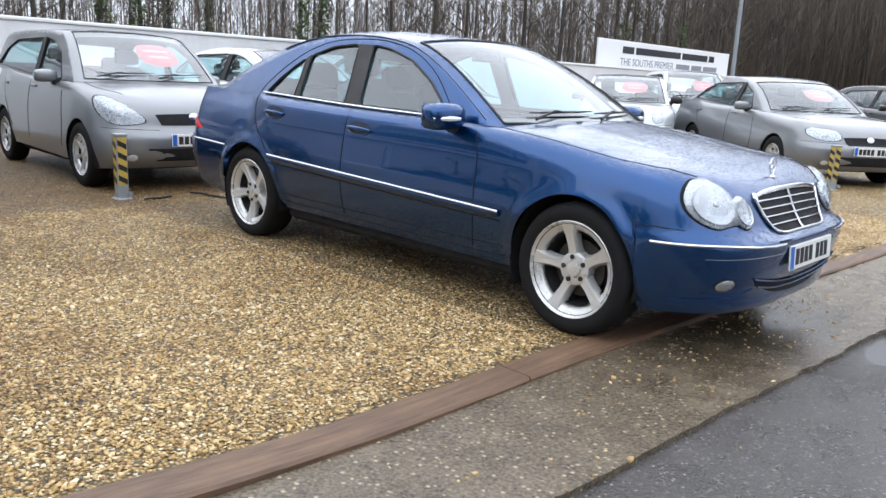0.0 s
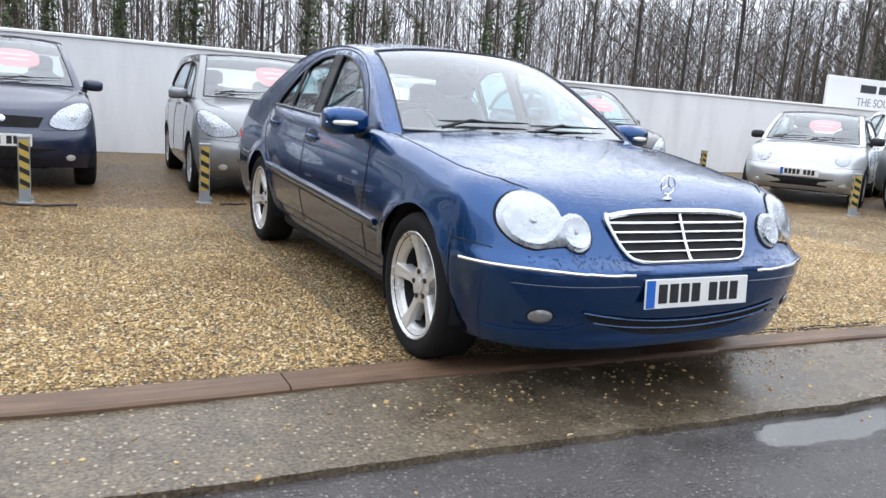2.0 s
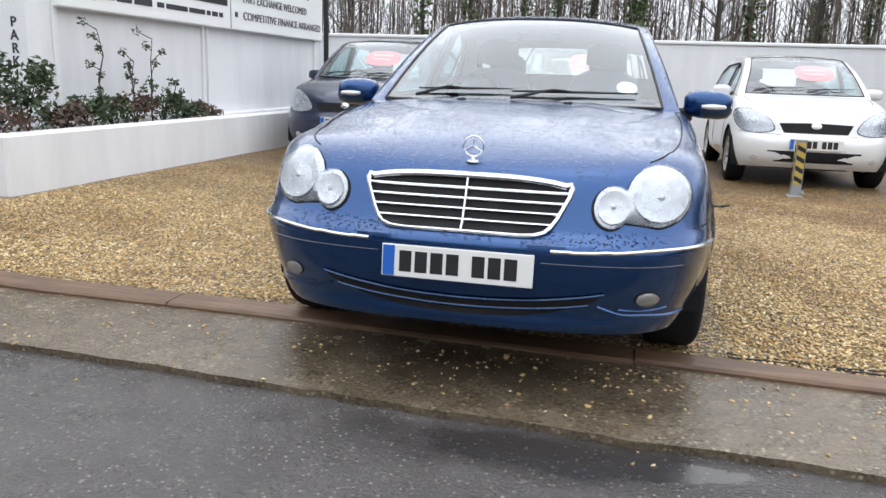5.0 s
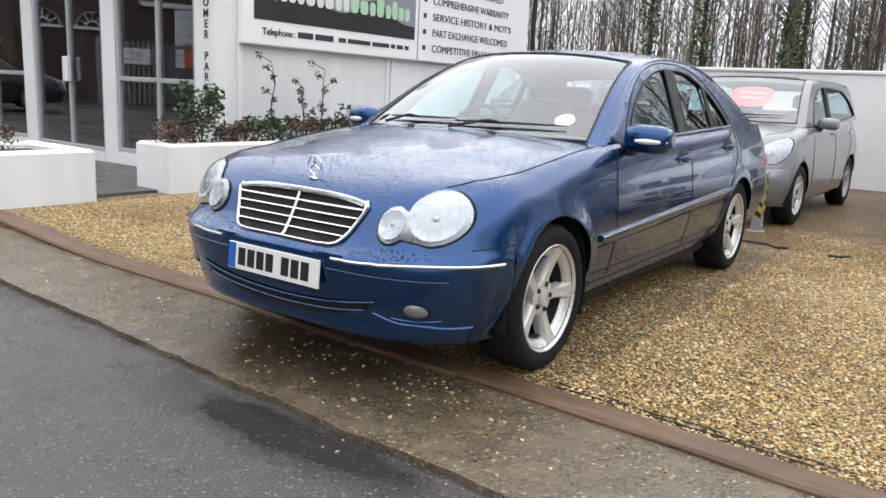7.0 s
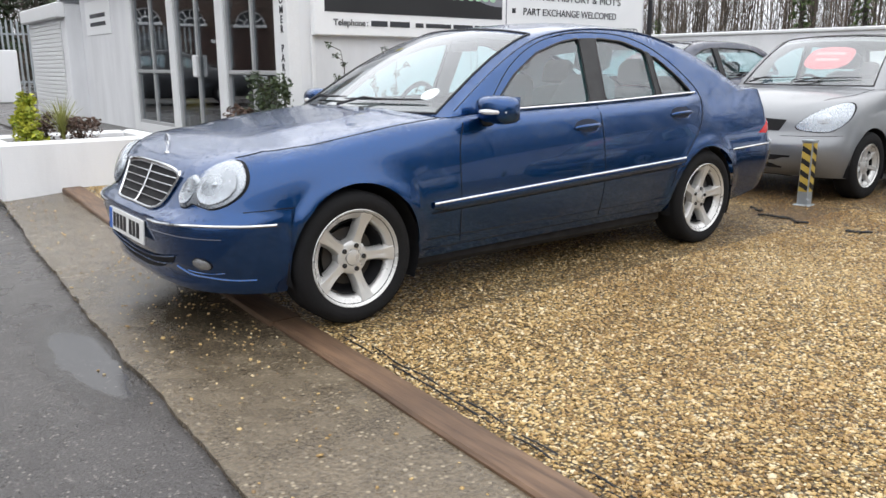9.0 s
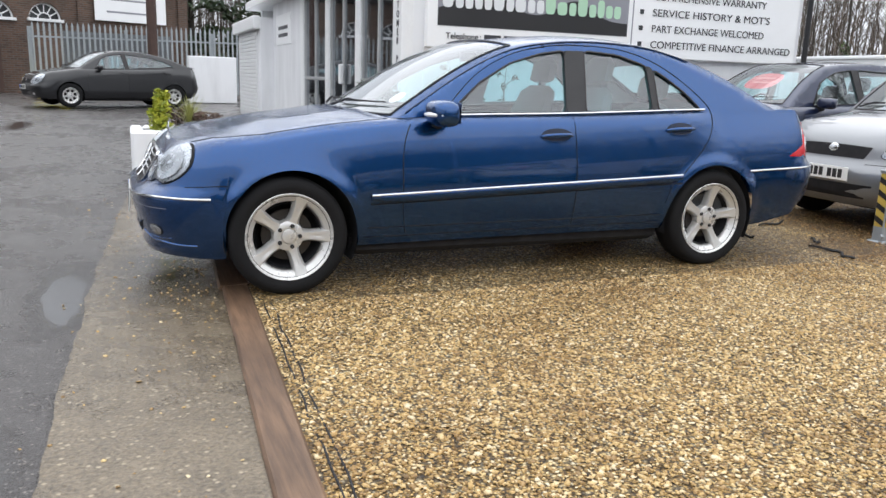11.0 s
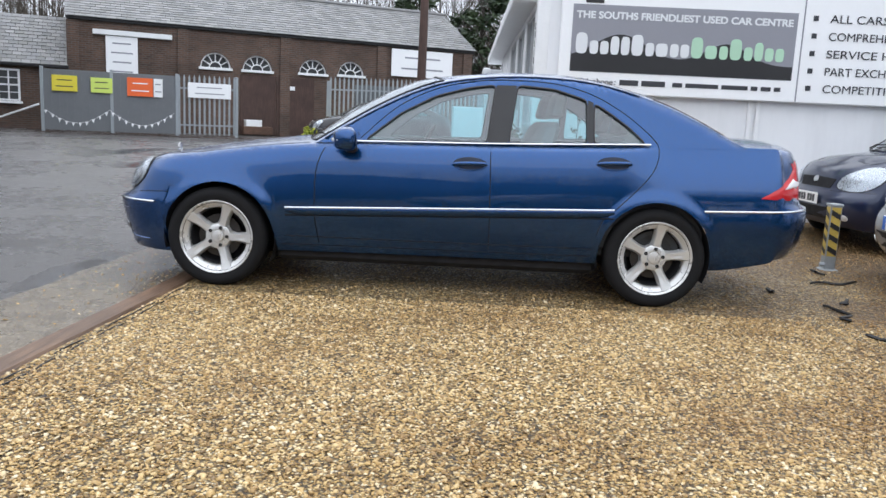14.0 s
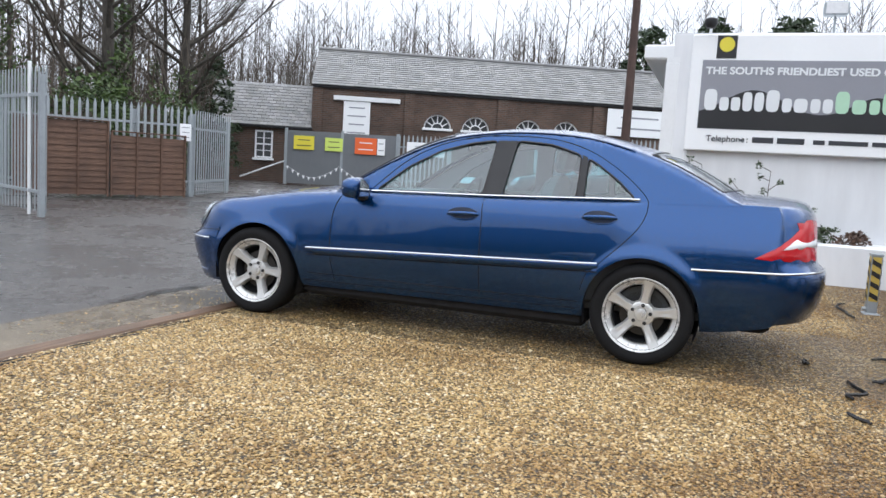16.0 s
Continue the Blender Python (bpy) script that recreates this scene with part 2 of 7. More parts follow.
M_BLUE = car_paint("blue_metallic_paint", (0.0022, 0.044, 0.158), 0.85, 0.27, 1.0, 0.03, 1.47)
M_NAVY = car_paint("navy_paint", (0.007, 0.015, 0.05), 0.4, 0.35)
M_SILVER = car_paint("silver_grey_paint", (0.21, 0.22, 0.235), 0.5, 0.4)
M_WHITE = car_paint("white_car_paint", (0.75, 0.76, 0.76), 0.0, 0.4)
M_DKGREY = car_paint("dark_grey_paint", (0.045, 0.048, 0.052), 0.5, 0.36)
M_BLACKCAR = car_paint("charcoal_paint", (0.009, 0.0095, 0.012), 0.3, 0.35, 0.0, 0.03, 1.4)
M_PALE = car_paint("pale_silver_paint", (0.5, 0.52, 0.54), 0.6, 0.36)
M_GLASS = glass("car_glass", (0.54, 0.84, 0.88), 0.0, 0.12)
M_SCREEN = glass("windscreen_glass", (0.9, 0.97, 0.96), 0.0, 0.165)
M_PANE = glass("window_glass", (0.6, 0.63, 0.65), 0.0, 0.12)
M_LENS = glass("lamp_lens", (0.96, 0.98, 1.0), 0.0, 0.05)
M_TYRE = plain("tyre_rubber", (0.011, 0.011, 0.012), 0.8, 0, 0.25, 9, 0.3, Specular_IOR_Level=0.2)
M_ALLOY = plain("silver_alloy", (0.6, 0.6, 0.59), 0.3, 0.45, 0.06, 8)
M_CHROME = plain("chrome", (0.66, 0.67, 0.68), 0.12, 1.0, 0.04, 8)
M_REFLECT = plain("lamp_reflector", (0.43, 0.445, 0.465), 0.28, 0.8, 0.12, 40)
M_BOWL = plain("lamp_bowl_metal", (0.5, 0.515, 0.535), 0.2, 0.9, 0.35, 30, 0.35)
M_TRIMBLUE = plain("blue_trim_gloss", (0.03, 0.06, 0.13), 0.2, 0.6, 0.1, 20)
M_RUBBER = plain("black_trim", (0.012, 0.012, 0.014), 0.5, 0, 0.2, 12)
M_SEAM = plain("panel_gap", (0.004, 0.004, 0.006), 0.8, 0, 0.1, 12)
M_HOLLOW = plain("shaded_blue_hollow", (0.003, 0.010, 0.034), 0.5, 0, 0.1, 20)
M_LINER = plain("pale_headliner", (0.25, 0.26, 0.26), 0.85, 0, 0.1, 20, 0.1)
M_DARK = plain("dark_interior", (0.06, 0.063, 0.066), 0.75, 0, 0.2, 9)
M_SEAT = plain("grey_seat_cloth", (0.12, 0.13, 0.137), 0.85, 0, 0.15, 40, 0.2)
M_DISC = plain("brake_steel", (0.05, 0.046, 0.043), 0.5, 0.7, 0.2, 20)
M_RED = plain("red_lens", (0.45, 0.008, 0.012), 0.12, 0, 0.1, 20)
M_CLEARL = plain("clear_lens", (0.72, 0.72, 0.73), 0.12, 0.2, 0.1, 30)
M_PLATE = plain("plate_white", (0.78, 0.78, 0.76), 0.35, 0, 0.03, 10)
M_INK = plain("black_ink", (0.012, 0.012, 0.014), 0.5, 0, 0.1, 20)
M_EUBLUE = plain("plate_blue", (0.02, 0.12, 0.5), 0.35, 0, 0.05, 10)
M_STICKER = plain("red_price_sticker", (0.6, 0.15, 0.16), 0.6, 0, 0.08, 9)
M_STICKINK = plain("sticker_pale_ink", (0.74, 0.36, 0.36), 0.6, 0, 0.06, 9)
M_TAXDISC = plain("paper_white", (0.8, 0.8, 0.78), 0.6, 0, 0.05, 9)
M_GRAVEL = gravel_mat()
M_PEBBLE = pebble_mat()
M_ASPHALT = ground_mat("wet_asphalt", (0.042, 0.038, 0.037), (0.098, 0.091, 0.088), (0.24, 0.22, 0.2), (0.12, 0.42), 105, ((0.42, -1.1, 0.8, 0.16), (2.6, -1.2, 0.55, 0.12), (-9.0, -4.5, 1.2, 0.3), (-12.5, -6.2, 1.6, 0.4), (-7.2, -3.2, 0.9, 0.22), (-11.5, -2.6, 1.2, 0.25)), 0.84)
# Ellipse under the car's nose: wet patch with the car's shade in its colour.
M_CONCRETE = ground_mat("damp_concrete", (0.039, 0.029, 0.018), (0.205, 0.165, 0.113), (0.34, 0.285, 0.2), (0.07, 0.38), 75, ((0.1, -0.6, 1.05, 0.42),), 0.86, 0.5, 0.17, 1.0)
M_BOARD = wood_mat("treated_timber", (0.08, 0.045, 0.026), (0.25, 0.15, 0.088), (1, 14, 14), 0.55)
M_FENCEWOOD = wood_mat("fence_panel_wood", (0.075, 0.038, 0.024), (0.19, 0.105, 0.066), (1.5, 14, 14))
M_WALL = white_wall_mat()
M_PAINTWHITE = plain("white_gloss_paint", (0.8, 0.81, 0.82), 0.4, 0, 0.05, 3, 0.05)
M_SIGNWHITE = plain("sign_white", (0.88, 0.89, 0.90), 0.4, 0, 0.02, 2)
M_SIGNGREY = plain("sign_grey", (0.27, 0.275, 0.31), 0.4, 0, 0.03, 2)
M_SIGNBLACK = plain("sign_black", (0.02, 0.02, 0.022), 0.4, 0, 0.05, 2)
M_SIGNTEXT = plain("sign_pale_letter", (0.74, 0.76, 0.78), 0.4, 0, 0.02, 2)
M_SIGNGREEN = plain("sign_green_letter", (0.45, 0.68, 0.50), 0.4, 0, 0.05, 2)
M_TEXT = plain("dark_letter", (0.035, 0.037, 0.045), 0.45, 0, 0.05, 2)
M_BRICK = brick_mat()
M_SLATE = slate_mat()
M_GALV = plain("galvanised_steel", (0.33, 0.36, 0.38), 0.5, 0.35, 0.16, 2.5)
M_GREYGATE = plain("grey_steel_sheet", (0.16, 0.17, 0.18), 0.55, 0.2, 0.12, 2)
M_YELLOW = plain("yellow_paint", (0.50, 0.36, 0.07), 0.5, 0, 0.15, 14)
M_SIGNYEL = plain("yellow_banner", (0.72, 0.62, 0.05), 0.55, 0, 0.05, 4)
M_SIGNLIME = plain("lime_banner", (0.62, 0.75, 0.15), 0.55, 0, 0.05, 4)
M_SIGNORANGE = plain("orange_banner", (0.8, 0.14, 0.03), 0.55, 0, 0.05, 4)
M_POLE = wood_mat("brown_pole_wood", (0.05, 0.028, 0.022), (0.10, 0.055, 0.042), (14, 14, 1))
M_BARK = bark_mat("grey_bark", (0.024, 0.021, 0.017), (0.075, 0.065, 0.052))
M_TWIG = bark_mat("twig_bark", (0.034, 0.028, 0.022), (0.10, 0.082, 0.064))
M_IVY = leaf_mat("ivy_leaf", (0.022, 0.045, 0.012), (0.085, 0.13, 0.03))
M_PINE = leaf_mat("evergreen_leaf", (0.014, 0.03, 0.012), (0.05, 0.075, 0.03))
M_SHRUB = leaf_mat("shrub_leaf", (0.018, 0.035, 0.014), (0.07, 0.10, 0.04))
M_CYPRESS = leaf_mat("golden_cypress_leaf", (0.16, 0.22, 0.012), (0.5, 0.5, 0.05))
M_TUFT = leaf_mat("grass_blade", (0.16, 0.19, 0.05), (0.34, 0.34, 0.1))
M_HEATHER = leaf_mat("brown_heather_leaf", (0.05, 0.028, 0.022), (0.16, 0.10, 0.07))
M_SOIL = plain("dark_soil", (0.04, 0.028, 0.018), 0.95, 0, 0.3, 14, 0.5)
M_PAVING = ground_mat("dark_paving", (0.06, 0.058, 0.056), (0.12, 0.115, 0.11), (0.2, 0.2, 0.19), (0.25, 0.55), 70)
M_BRUSH = leaf_mat("woodland_brush", (0.04, 0.03, 0.022), (0.12, 0.088, 0.06))
M_FOG = plain("fog_lens", (0.5, 0.51, 0.53), 0.12, 0.95, 0.25, 60, 0.3)


# ---- mesh helpers ----
class Geo:
    """Gathers vertices and faces of one mesh."""

    def __init__(self):
        self.v, self.f = [], []

    def add(self, verts, faces):
        o = len(self.v)
        self.v += [tuple(p) for p in verts]
        self.f += [tuple(i + o for i in f) for f in faces]
        return self

    def box(self, x0, x1, y0, y1, z0, z1, c=0.0):
        """A box with chamfered vertical and horizontal edges of size c."""
        if c <= 0:
            p = [(x, y, z) for z in (z0, z1) for x, y in ((x0, y0), (x1, y0), (x1, y1), (x0, y1))]
            return self.add(p, [(3, 2, 1, 0), (4, 5, 6, 7), (0, 1, 5, 4), (1, 2, 6, 5), (2, 3, 7, 6), (3, 0, 4, 7)])
        rings = []
        for z, i in ((z0, c), (z0 + c, 0), (z1 - c, 0), (z1, c)):
            a, b, d, e = x0 + i, x1 - i, y0 + i, y1 - i
            rings.append([(a + c, d, z), (b - c, d, z), (b, d + c, z), (b, e - c, z), (b - c, e, z), (a + c, e, z), (a, e - c, z), (a, d + c, z)])
        return self.loft(rings)

    def loft(self, rings, caps=True, closed=True):
        n = len(rings[0])
        faces = []
        for r in range(len(rings) - 1):
            for i in range(n if closed else n - 1):
                j = (i + 1) % n
                faces.append((r * n + i, r * n + j, (r + 1) * n + j, (r + 1) * n + i))
        if caps:
            faces += [tuple(range(n - 1, -1, -1)), tuple(range((len(rings) - 1) * n, len(rings) * n))]
        return self.add([p for r in rings for p in r], faces)

    def grid(self, rows):
        return self.loft(rows, False, False)

    def tube(self, pts, radii, sides=6, caps=True):
        pts = [Vector(p) for p in pts]
        if isinstance(radii, (int, float)):
            radii = [radii] * len(pts)
        rings, side = [], None
        for i, p in enumerate(pts):
            d = (pts[min(i + 1, len(pts) - 1)] - pts[max(i - 1, 0)]).normalized()
            if side is None:
                side = d.cross(Vector((0, 0, 1)) if abs(d.z) < 0.9 else Vector((1, 0, 0))).normalized()
            side = (side - d * side.dot(d)).normalized()
            other = d.cross(side)
            rings.append([tuple(p + (side * math.cos(a) + other * math.sin(a)) * radii[i]) for a in (2 * math.pi * k / sides for k in range(sides))])
        return self.loft(rings, caps)

    def prism(self, poly, to3, depth):
        """A flat outline [(a, b)] with thickness: to3(a, b, d) gives the place."""
        n = len(poly)
        return self.add([to3(a, b, 0) for a, b in poly] + [to3(a, b, depth) for a, b in poly], [tuple(range(n - 1, -1, -1)), tuple(range(n, 2 * n))] + [(i, (i + 1) % n, n + (i + 1) % n, n + i) for i in range(n)])

    def lathe(self, prof, to3, seg=32):
        """prof: [(radius, along)] turned about the axis of to3(a, b, along)."""
        rings = [[to3(r * math.cos(2 * math.pi * k / seg), r * math.sin(2 * math.pi * k / seg), s) for k in range(seg)] for r, s in prof]
        return self.loft(rings, False)

    def mesh(self, name, smooth=False, merge=False, angle=None):
        me = bpy.data.meshes.new(name)
        me.from_pydata(self.v, [], self.f)
        bm = bmesh.new()
        bm.from_mesh(me)
        if merge:
            bmesh.ops.remove_doubles(bm, verts=bm.verts, dist=1e-4)
        bmesh.ops.recalc_face_normals(bm, faces=bm.faces)
        if smooth:
            for f in bm.faces:
                f.smooth = True
            for e in bm.edges:
                if angle and len(e.link_faces) == 2 and e.calc_face_angle(0) > radians(angle):
                    e.smooth = False
        bm.to_mesh(me)
        bm.free()
        return me

    def obj(self, name, mat, parent=None, label="", smooth=False, merge=False, angle=35):
        me = self.mesh(name, smooth, merge, angle)
        me.materials.append(mat)
        ob = new(name, me)
        if parent:
            ob.parent = parent
        if label:
            ob["label"] = label
        return ob


def thing(name, label, category, at=None, group="", kind=""):
    """An Empty at the base of a thing, which parents its parts."""
    ob = new(name)
    if at is not None:
        ob.matrix_basis = at
    return tagged(ob, label, category, group, kind)


def share(name, me, parent, m, label=""):
    """One more object on a mesh that is already there."""
    ob = new(name, me)
    ob.parent = parent
    ob.matrix_basis = m
    if label:
        ob["label"] = label
    return ob


SLOPES = {}


def lerp(x, pts):
    """A smooth curve through (x, y) points that never overshoots them."""
    key = tuple(pts)
    if key not in SLOPES:
        h = [b[0] - a[0] for a, b in zip(pts, pts[1:])]
        d = [(b[1] - a[1]) / max(1e-9, k) for a, b, k in zip(pts, pts[1:], h)]
        m = [d[0]]
        for i in range(1, len(d)):
            w1, w2 = 2 * h[i] + h[i - 1], h[i] + 2 * h[i - 1]
            m.append(0.0 if d[i - 1] * d[i] <= 0 else (w1 + w2) / (w1 / d[i - 1] + w2 / d[i]))
        SLOPES[key] = m + [d[-1]]
    m = SLOPES[key]
    if x <= pts[0][0]:
        return float(pts[0][1])
    for i in range(len(pts) - 1):
        if x <= pts[i + 1][0]:
            k = pts[i + 1][0] - pts[i][0]
            t = (x - pts[i][0]) / k
            a, b = pts[i][1], pts[i + 1][1]
            return float((2 * t**3 - 3 * t**2 + 1) * a + (t**3 - 2 * t**2 + t) * k * m[i] + (3 * t**2 - 2 * t**3) * b + (t**3 - t**2) * k * m[i + 1])
    return float(pts[-1][1])


def smoothstep(x, a, b):
    t = min(1, max(0, (x - a) / (b - a)))
    return t * t * (3 - 2 * t)


def spline(pts, n, closed=False):
    """Catmull-Rom through 2D or 3D points, n steps a span."""
    P = [np.array(p, float) for p in pts]
    out = []
    m = len(P)
    for i in range(m if closed else m - 1):
        if closed:
            a, b, c, d = P[i - 1], P[i], P[(i + 1) % m], P[(i + 2) % m]
        else:
            a, b, c, d = P[max(i - 1, 0)], P[i], P[i + 1], P[min(i + 2, m - 1)]
        for k in range(n):
            t = k / n
            out.append(tuple(0.5 * (2 * b + (c - a) * t + (2 * a - 5 * b + 4 * c - d) * t**2 + (3 * b - a - 3 * c + d) * t**3)))
    if not closed:
        out.append(tuple(P[-1]))
    return out


def letters(name, text, size, mat, m, parent, align="LEFT", width=0.0, bold=0.0):
    """Letters in the built-in font as a thin mesh; width squeezes the line to that length."""
    cu = bpy.data.curves.new("letters", "FONT")
    cu.body, cu.size, cu.extrude, cu.align_x, cu.offset = text, size, 0.002, align, bold
    tmp = bpy.data.objects.new("letters", cu)
    scene.collection.objects.link(tmp)
    bpy.context.view_layer.update()
    me = bpy.data.meshes.new_from_object(tmp.evaluated_get(bpy.context.evaluated_depsgraph_get()))
    bpy.data.objects.remove(tmp)
    bpy.data.curves.remove(cu)
    if width:
        xs = [v.co.x for v in me.vertices]
        k = width / max(1e-6, max(xs) - min(xs))
        me.transform(Matrix.Diagonal((k, 1, 1, 1)))
    me.materials.clear()
    me.materials.append(mat)
    ob = new(name, me)
    ob.parent = parent
    ob.matrix_basis = m
    return ob


# ---- the lie of the land ----
def land(x):
    """Height of the yard: level where the cars stand, rising gently towards the buildings."""
    return 0.09 * smoothstep(-x, 2.0, 3.8) + 0.0085 * max(0.0, -x - 3.8)


def road_z(x):
    return -0.025 + 0.0115 * max(0.0, -x - 3.0)


def board_y(x):
    """Back edge of the timber edging."""
    return -0.105 - 0.05 * max(x, -1.0) - 0.005 * min(x + 1.0, 0.0)


def kerb_y(x):
    """Ragged edge where the concrete apron ends and the asphalt starts."""
    return -0.955 - 0.035 * max(x, 0.0) - 0.06 * min(x, 0.0) + 0.022 * noise.noise((x * 2.3, 0.7, 0)) + 0.012 * noise.noise((x * 9.0, 3.1, 0))


g = Geo()
xs = [-900, -400, -150, -80, -50, -40, -32, -26, -20, -15, -11, -8, -6, -5, -4, -3, -2, 0, 4, 8, 14, 20, 40, 90, 250, 900]
ys = [-900, -300, -100, -50, -30, -20, -12, -6, -3, -1, 1, 3, 6, 10, 16, 30, 60, 150, 400, 900]
g.grid([[(x, y, road_z(max(x, -45)) - 0.012) for x in xs] for y in ys])
tagged(g.obj("ground", M_ASPHALT, smooth=True), "wet grey asphalt of the yard and road", "ground", kind="structure")

g = Geo()
n = 240
rows = [[(x, (kerb_y(x) if k == 0 else board_y(x) - 0.15), -0.010 + land(x) * (0.8 if k else 0.35)) for x in np.linspace(-4.6, 16, n * 3)] for k in (0, 1)]
low = [(x, y + 0.004, z - 0.03) for x, y, z in rows[0]]
g.grid([low, rows[0], rows[1]])
tagged(g.obj("concrete_apron", M_CONCRETE), "damp stained concrete strip along the gravel", "pavement", kind="structure")

g = Geo()
xs = list(np.linspace(-3.9, 2, 40)) + list(np.linspace(2.3, 30, 40))
g.grid([[(x, board_y(x) - 0.065 + (10.25 - board_y(x)) * k, (land(x) + 0.004 * noise.noise((x, k * 9, 0)))) for x in xs] for k in np.linspace(0, 1, 50)])
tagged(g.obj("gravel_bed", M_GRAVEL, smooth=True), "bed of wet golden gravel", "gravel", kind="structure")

# timber edging boards, butted end to end
edging = thing("timber_edging", "weathered brown timber boards edging the gravel", "edging", kind="structure")
ends = [-4.2, -1.43, 0.62, 3.4, 5.9, 8.7, 11.5, 14.2]
for a, b in zip(ends, ends[1:]):
    g = Geo()
    rings = []
    for x in np.linspace(a + 0.003, b - 0.003, 14):
        y = board_y(x) - (0.045 if a > 0 else 0.035)
        thin = 0.06 if a > 0 else 0.03
        w = thin + 0.006 * noise.noise((x * 3, 5, 0))
        top = 0.012 + land(x) + 0.004 * noise.noise((x * 1.7, 9, 0))
        rings.append([(x, y - 0.2 + w, -0.05), (x, y - 0.2 + w, top - 0.012), (x, y - 0.19 + w, top - 0.002), (x, y - 0.012, top), (x, y, top - 0.012), (x, y, -0.05)])
    g.loft(rings)
    g.obj("board", M_BOARD, edging)

# ---- white boundary wall behind the cars ----
WALL_Y, WALL_TOP = 10.2, 1.73
g = Geo()
x0, x1 = -7.0, 26.0
g.box(x0, x1, WALL_Y, WALL_Y + 0.22, -0.2, WALL_TOP - 0.06)
wall = tagged(g.obj("wall_north", M_WALL), "white painted block boundary wall with a flat coping", "wall", kind="structure")
g = Geo()
g.box(x0, x1, WALL_Y - 0.03, WALL_Y + 0.25, WALL_TOP - 0.057, WALL_TOP, 0.012)
g.obj("coping", M_PAINTWHITE, wall)
for z in np.arange(0.215, 1.6, 0.225):
    g = Geo()
    g.box(x0 + 0.1, x1 - 0.1, WALL_Y - 0.003, WALL_Y + 0.01, z, z + 0.006)
    g.obj("block_joint", M_PAINTWHITE, wall)

# ---- office building: sign wall facing the gravel, glazed front to the path ----
SX, GY, FLOOR = -4.3, 2.4, 0.13
office = thing("office_building", "single-storey white sales office with a large sign wall and a glazed entrance", "building", kind="structure")
TOP = 2.9
g = Geo()
g.box(SX - 0.2, SX, GY + 0.02, 8.6, -0.1, TOP)
g.obj("sign_wall", M_WALL, office)
g = Geo()
g.box(-14.8, SX - 0.2, 8.4, 8.6, -0.1, 2.62)
g.box(-15.0, -14.8, GY, 8.6, -0.1, 2.62)
g.obj("back_wall", M_WALL, office)
g = Geo()
g.box(-15.1, SX - 0.2, GY - 0.35, 8.7, 2.62, 2.8, 0.02)
g.obj("roof", M_PAINTWHITE, office, "flat white roof slab")
for y in (5.02, 5.12, 2.62, 8.3):
    g = Geo()
    g.box(SX, SX + 0.03, y, y + 0.05, 0.1, 1.52, 0.006)
    g.obj("pilaster", M_PAINTWHITE, office)
g = Geo()
g.tube([(SX + 0.07, 8.68, 0.1), (SX + 0.07, 8.68, TOP + 0.2)], 0.04, 10)
g.obj("drainpipe", M_RUBBER, office, "black plastic drainpipe")
# glazed front
def frame_rect(x0, x1, z0, z1, mulls=(), trans=(), w=0.05):
    g = Geo()
    for a, b in ((x0, x0 + w), (x1 - w, x1)):
        g.box(a, b, GY - 0.04, GY + 0.04, z0, z1, 0.006)
    for a, b in ((z0, z0 + w), (z1 - w, z1)):
        g.box(x0 + w, x1 - w, GY - 0.04, GY + 0.04, a, b, 0.006)
    for m in mulls:
        g.box(m - w / 2, m + w / 2, GY - 0.035, GY + 0.035, z0 + w, z1 - w, 0.006)
    for t in trans:
        g.box(x0 + w, x1 - w, GY - 0.033, GY + 0.033, t - w / 2, t + w / 2, 0.006)
    return g


def office_window(name, label, x0, x1, mulls, trans, base, mat):
    win = thing(name, label, "window", kind="structure")
    frame_rect(x0, x1, base, 2.55, mulls, trans).obj("window_frame", mat, win)
    cuts = [x0, *mulls, x1]
    zs = [base, *trans, 2.55]
    for a, b in zip(cuts, cuts[1:]):
        for c, d in zip(zs, zs[1:]):
            p = Geo().box(a + 0.03, b - 0.03, GY - 0.004, GY + 0.004, c + 0.03, d - 0.03)
            p.obj("pane", M_PANE, win).visible_shadow = False
    return win


M_ALU = plain("grey_door_frame", (0.5, 0.51, 0.52), 0.4, 0.4, 0.08, 5)
office_window("window_1", "tall grey-framed office window with four panes", -6.08, -4.62, (-5.3,), (1.09,), 0.25, M_ALU)
office_window("window_2", "tall grey-framed office window with four panes", -9.85, -8.15, (-9.0,), (1.09,), 0.25, M_ALU)
door = office_window("door_1", "grey-framed glazed double door of the office", -7.9, -6.33, (-7.1,), (), 0.22, M_ALU)
g = Geo()
g.box(-7.16, -7.04, GY - 0.09, GY - 0.03, 1.02, 1.32, 0.012)
g.obj("door_handle", M_PAINTWHITE, door, "white door pull")
g = Geo()
for a, b in ((-4.62, SX + 0.004), (-6.33, -6.08), (-8.15, -7.9), (-10.1, -9.85)):
    g.box(a, b, GY - 0.06, GY + 0.1, 0.1, 2.55, 0.008)
g.box(-10.1, SX + 0.002, GY - 0.055, GY + 0.1, 2.55, 2.615)
g.box(-9.85, -8.15, GY - 0.055, GY + 0.1, 0.1, 0.25)
g.box(-6.08, -4.62, GY - 0.055, GY + 0.1, 0.1, 0.25)
g.box(-7.9, -6.33, GY - 0.07, GY + 0.1, 0.1, 0.22)
g.obj("front_frame", M_PAINTWHITE, office, "white painted posts and lintel of the shopfront")
g = Geo()
g.box(-13.0, -10.1, GY - 0.05, GY + 0.15, 0.1, 2.615)
g.obj("side_wall", M_WALL, office)
g = Geo()
g.box(-15.0, SX - 0.2, GY + 0.12, 8.4, 0.05, FLOOR)
g.obj("office_floor", M_DARK, office, "dark office floor")
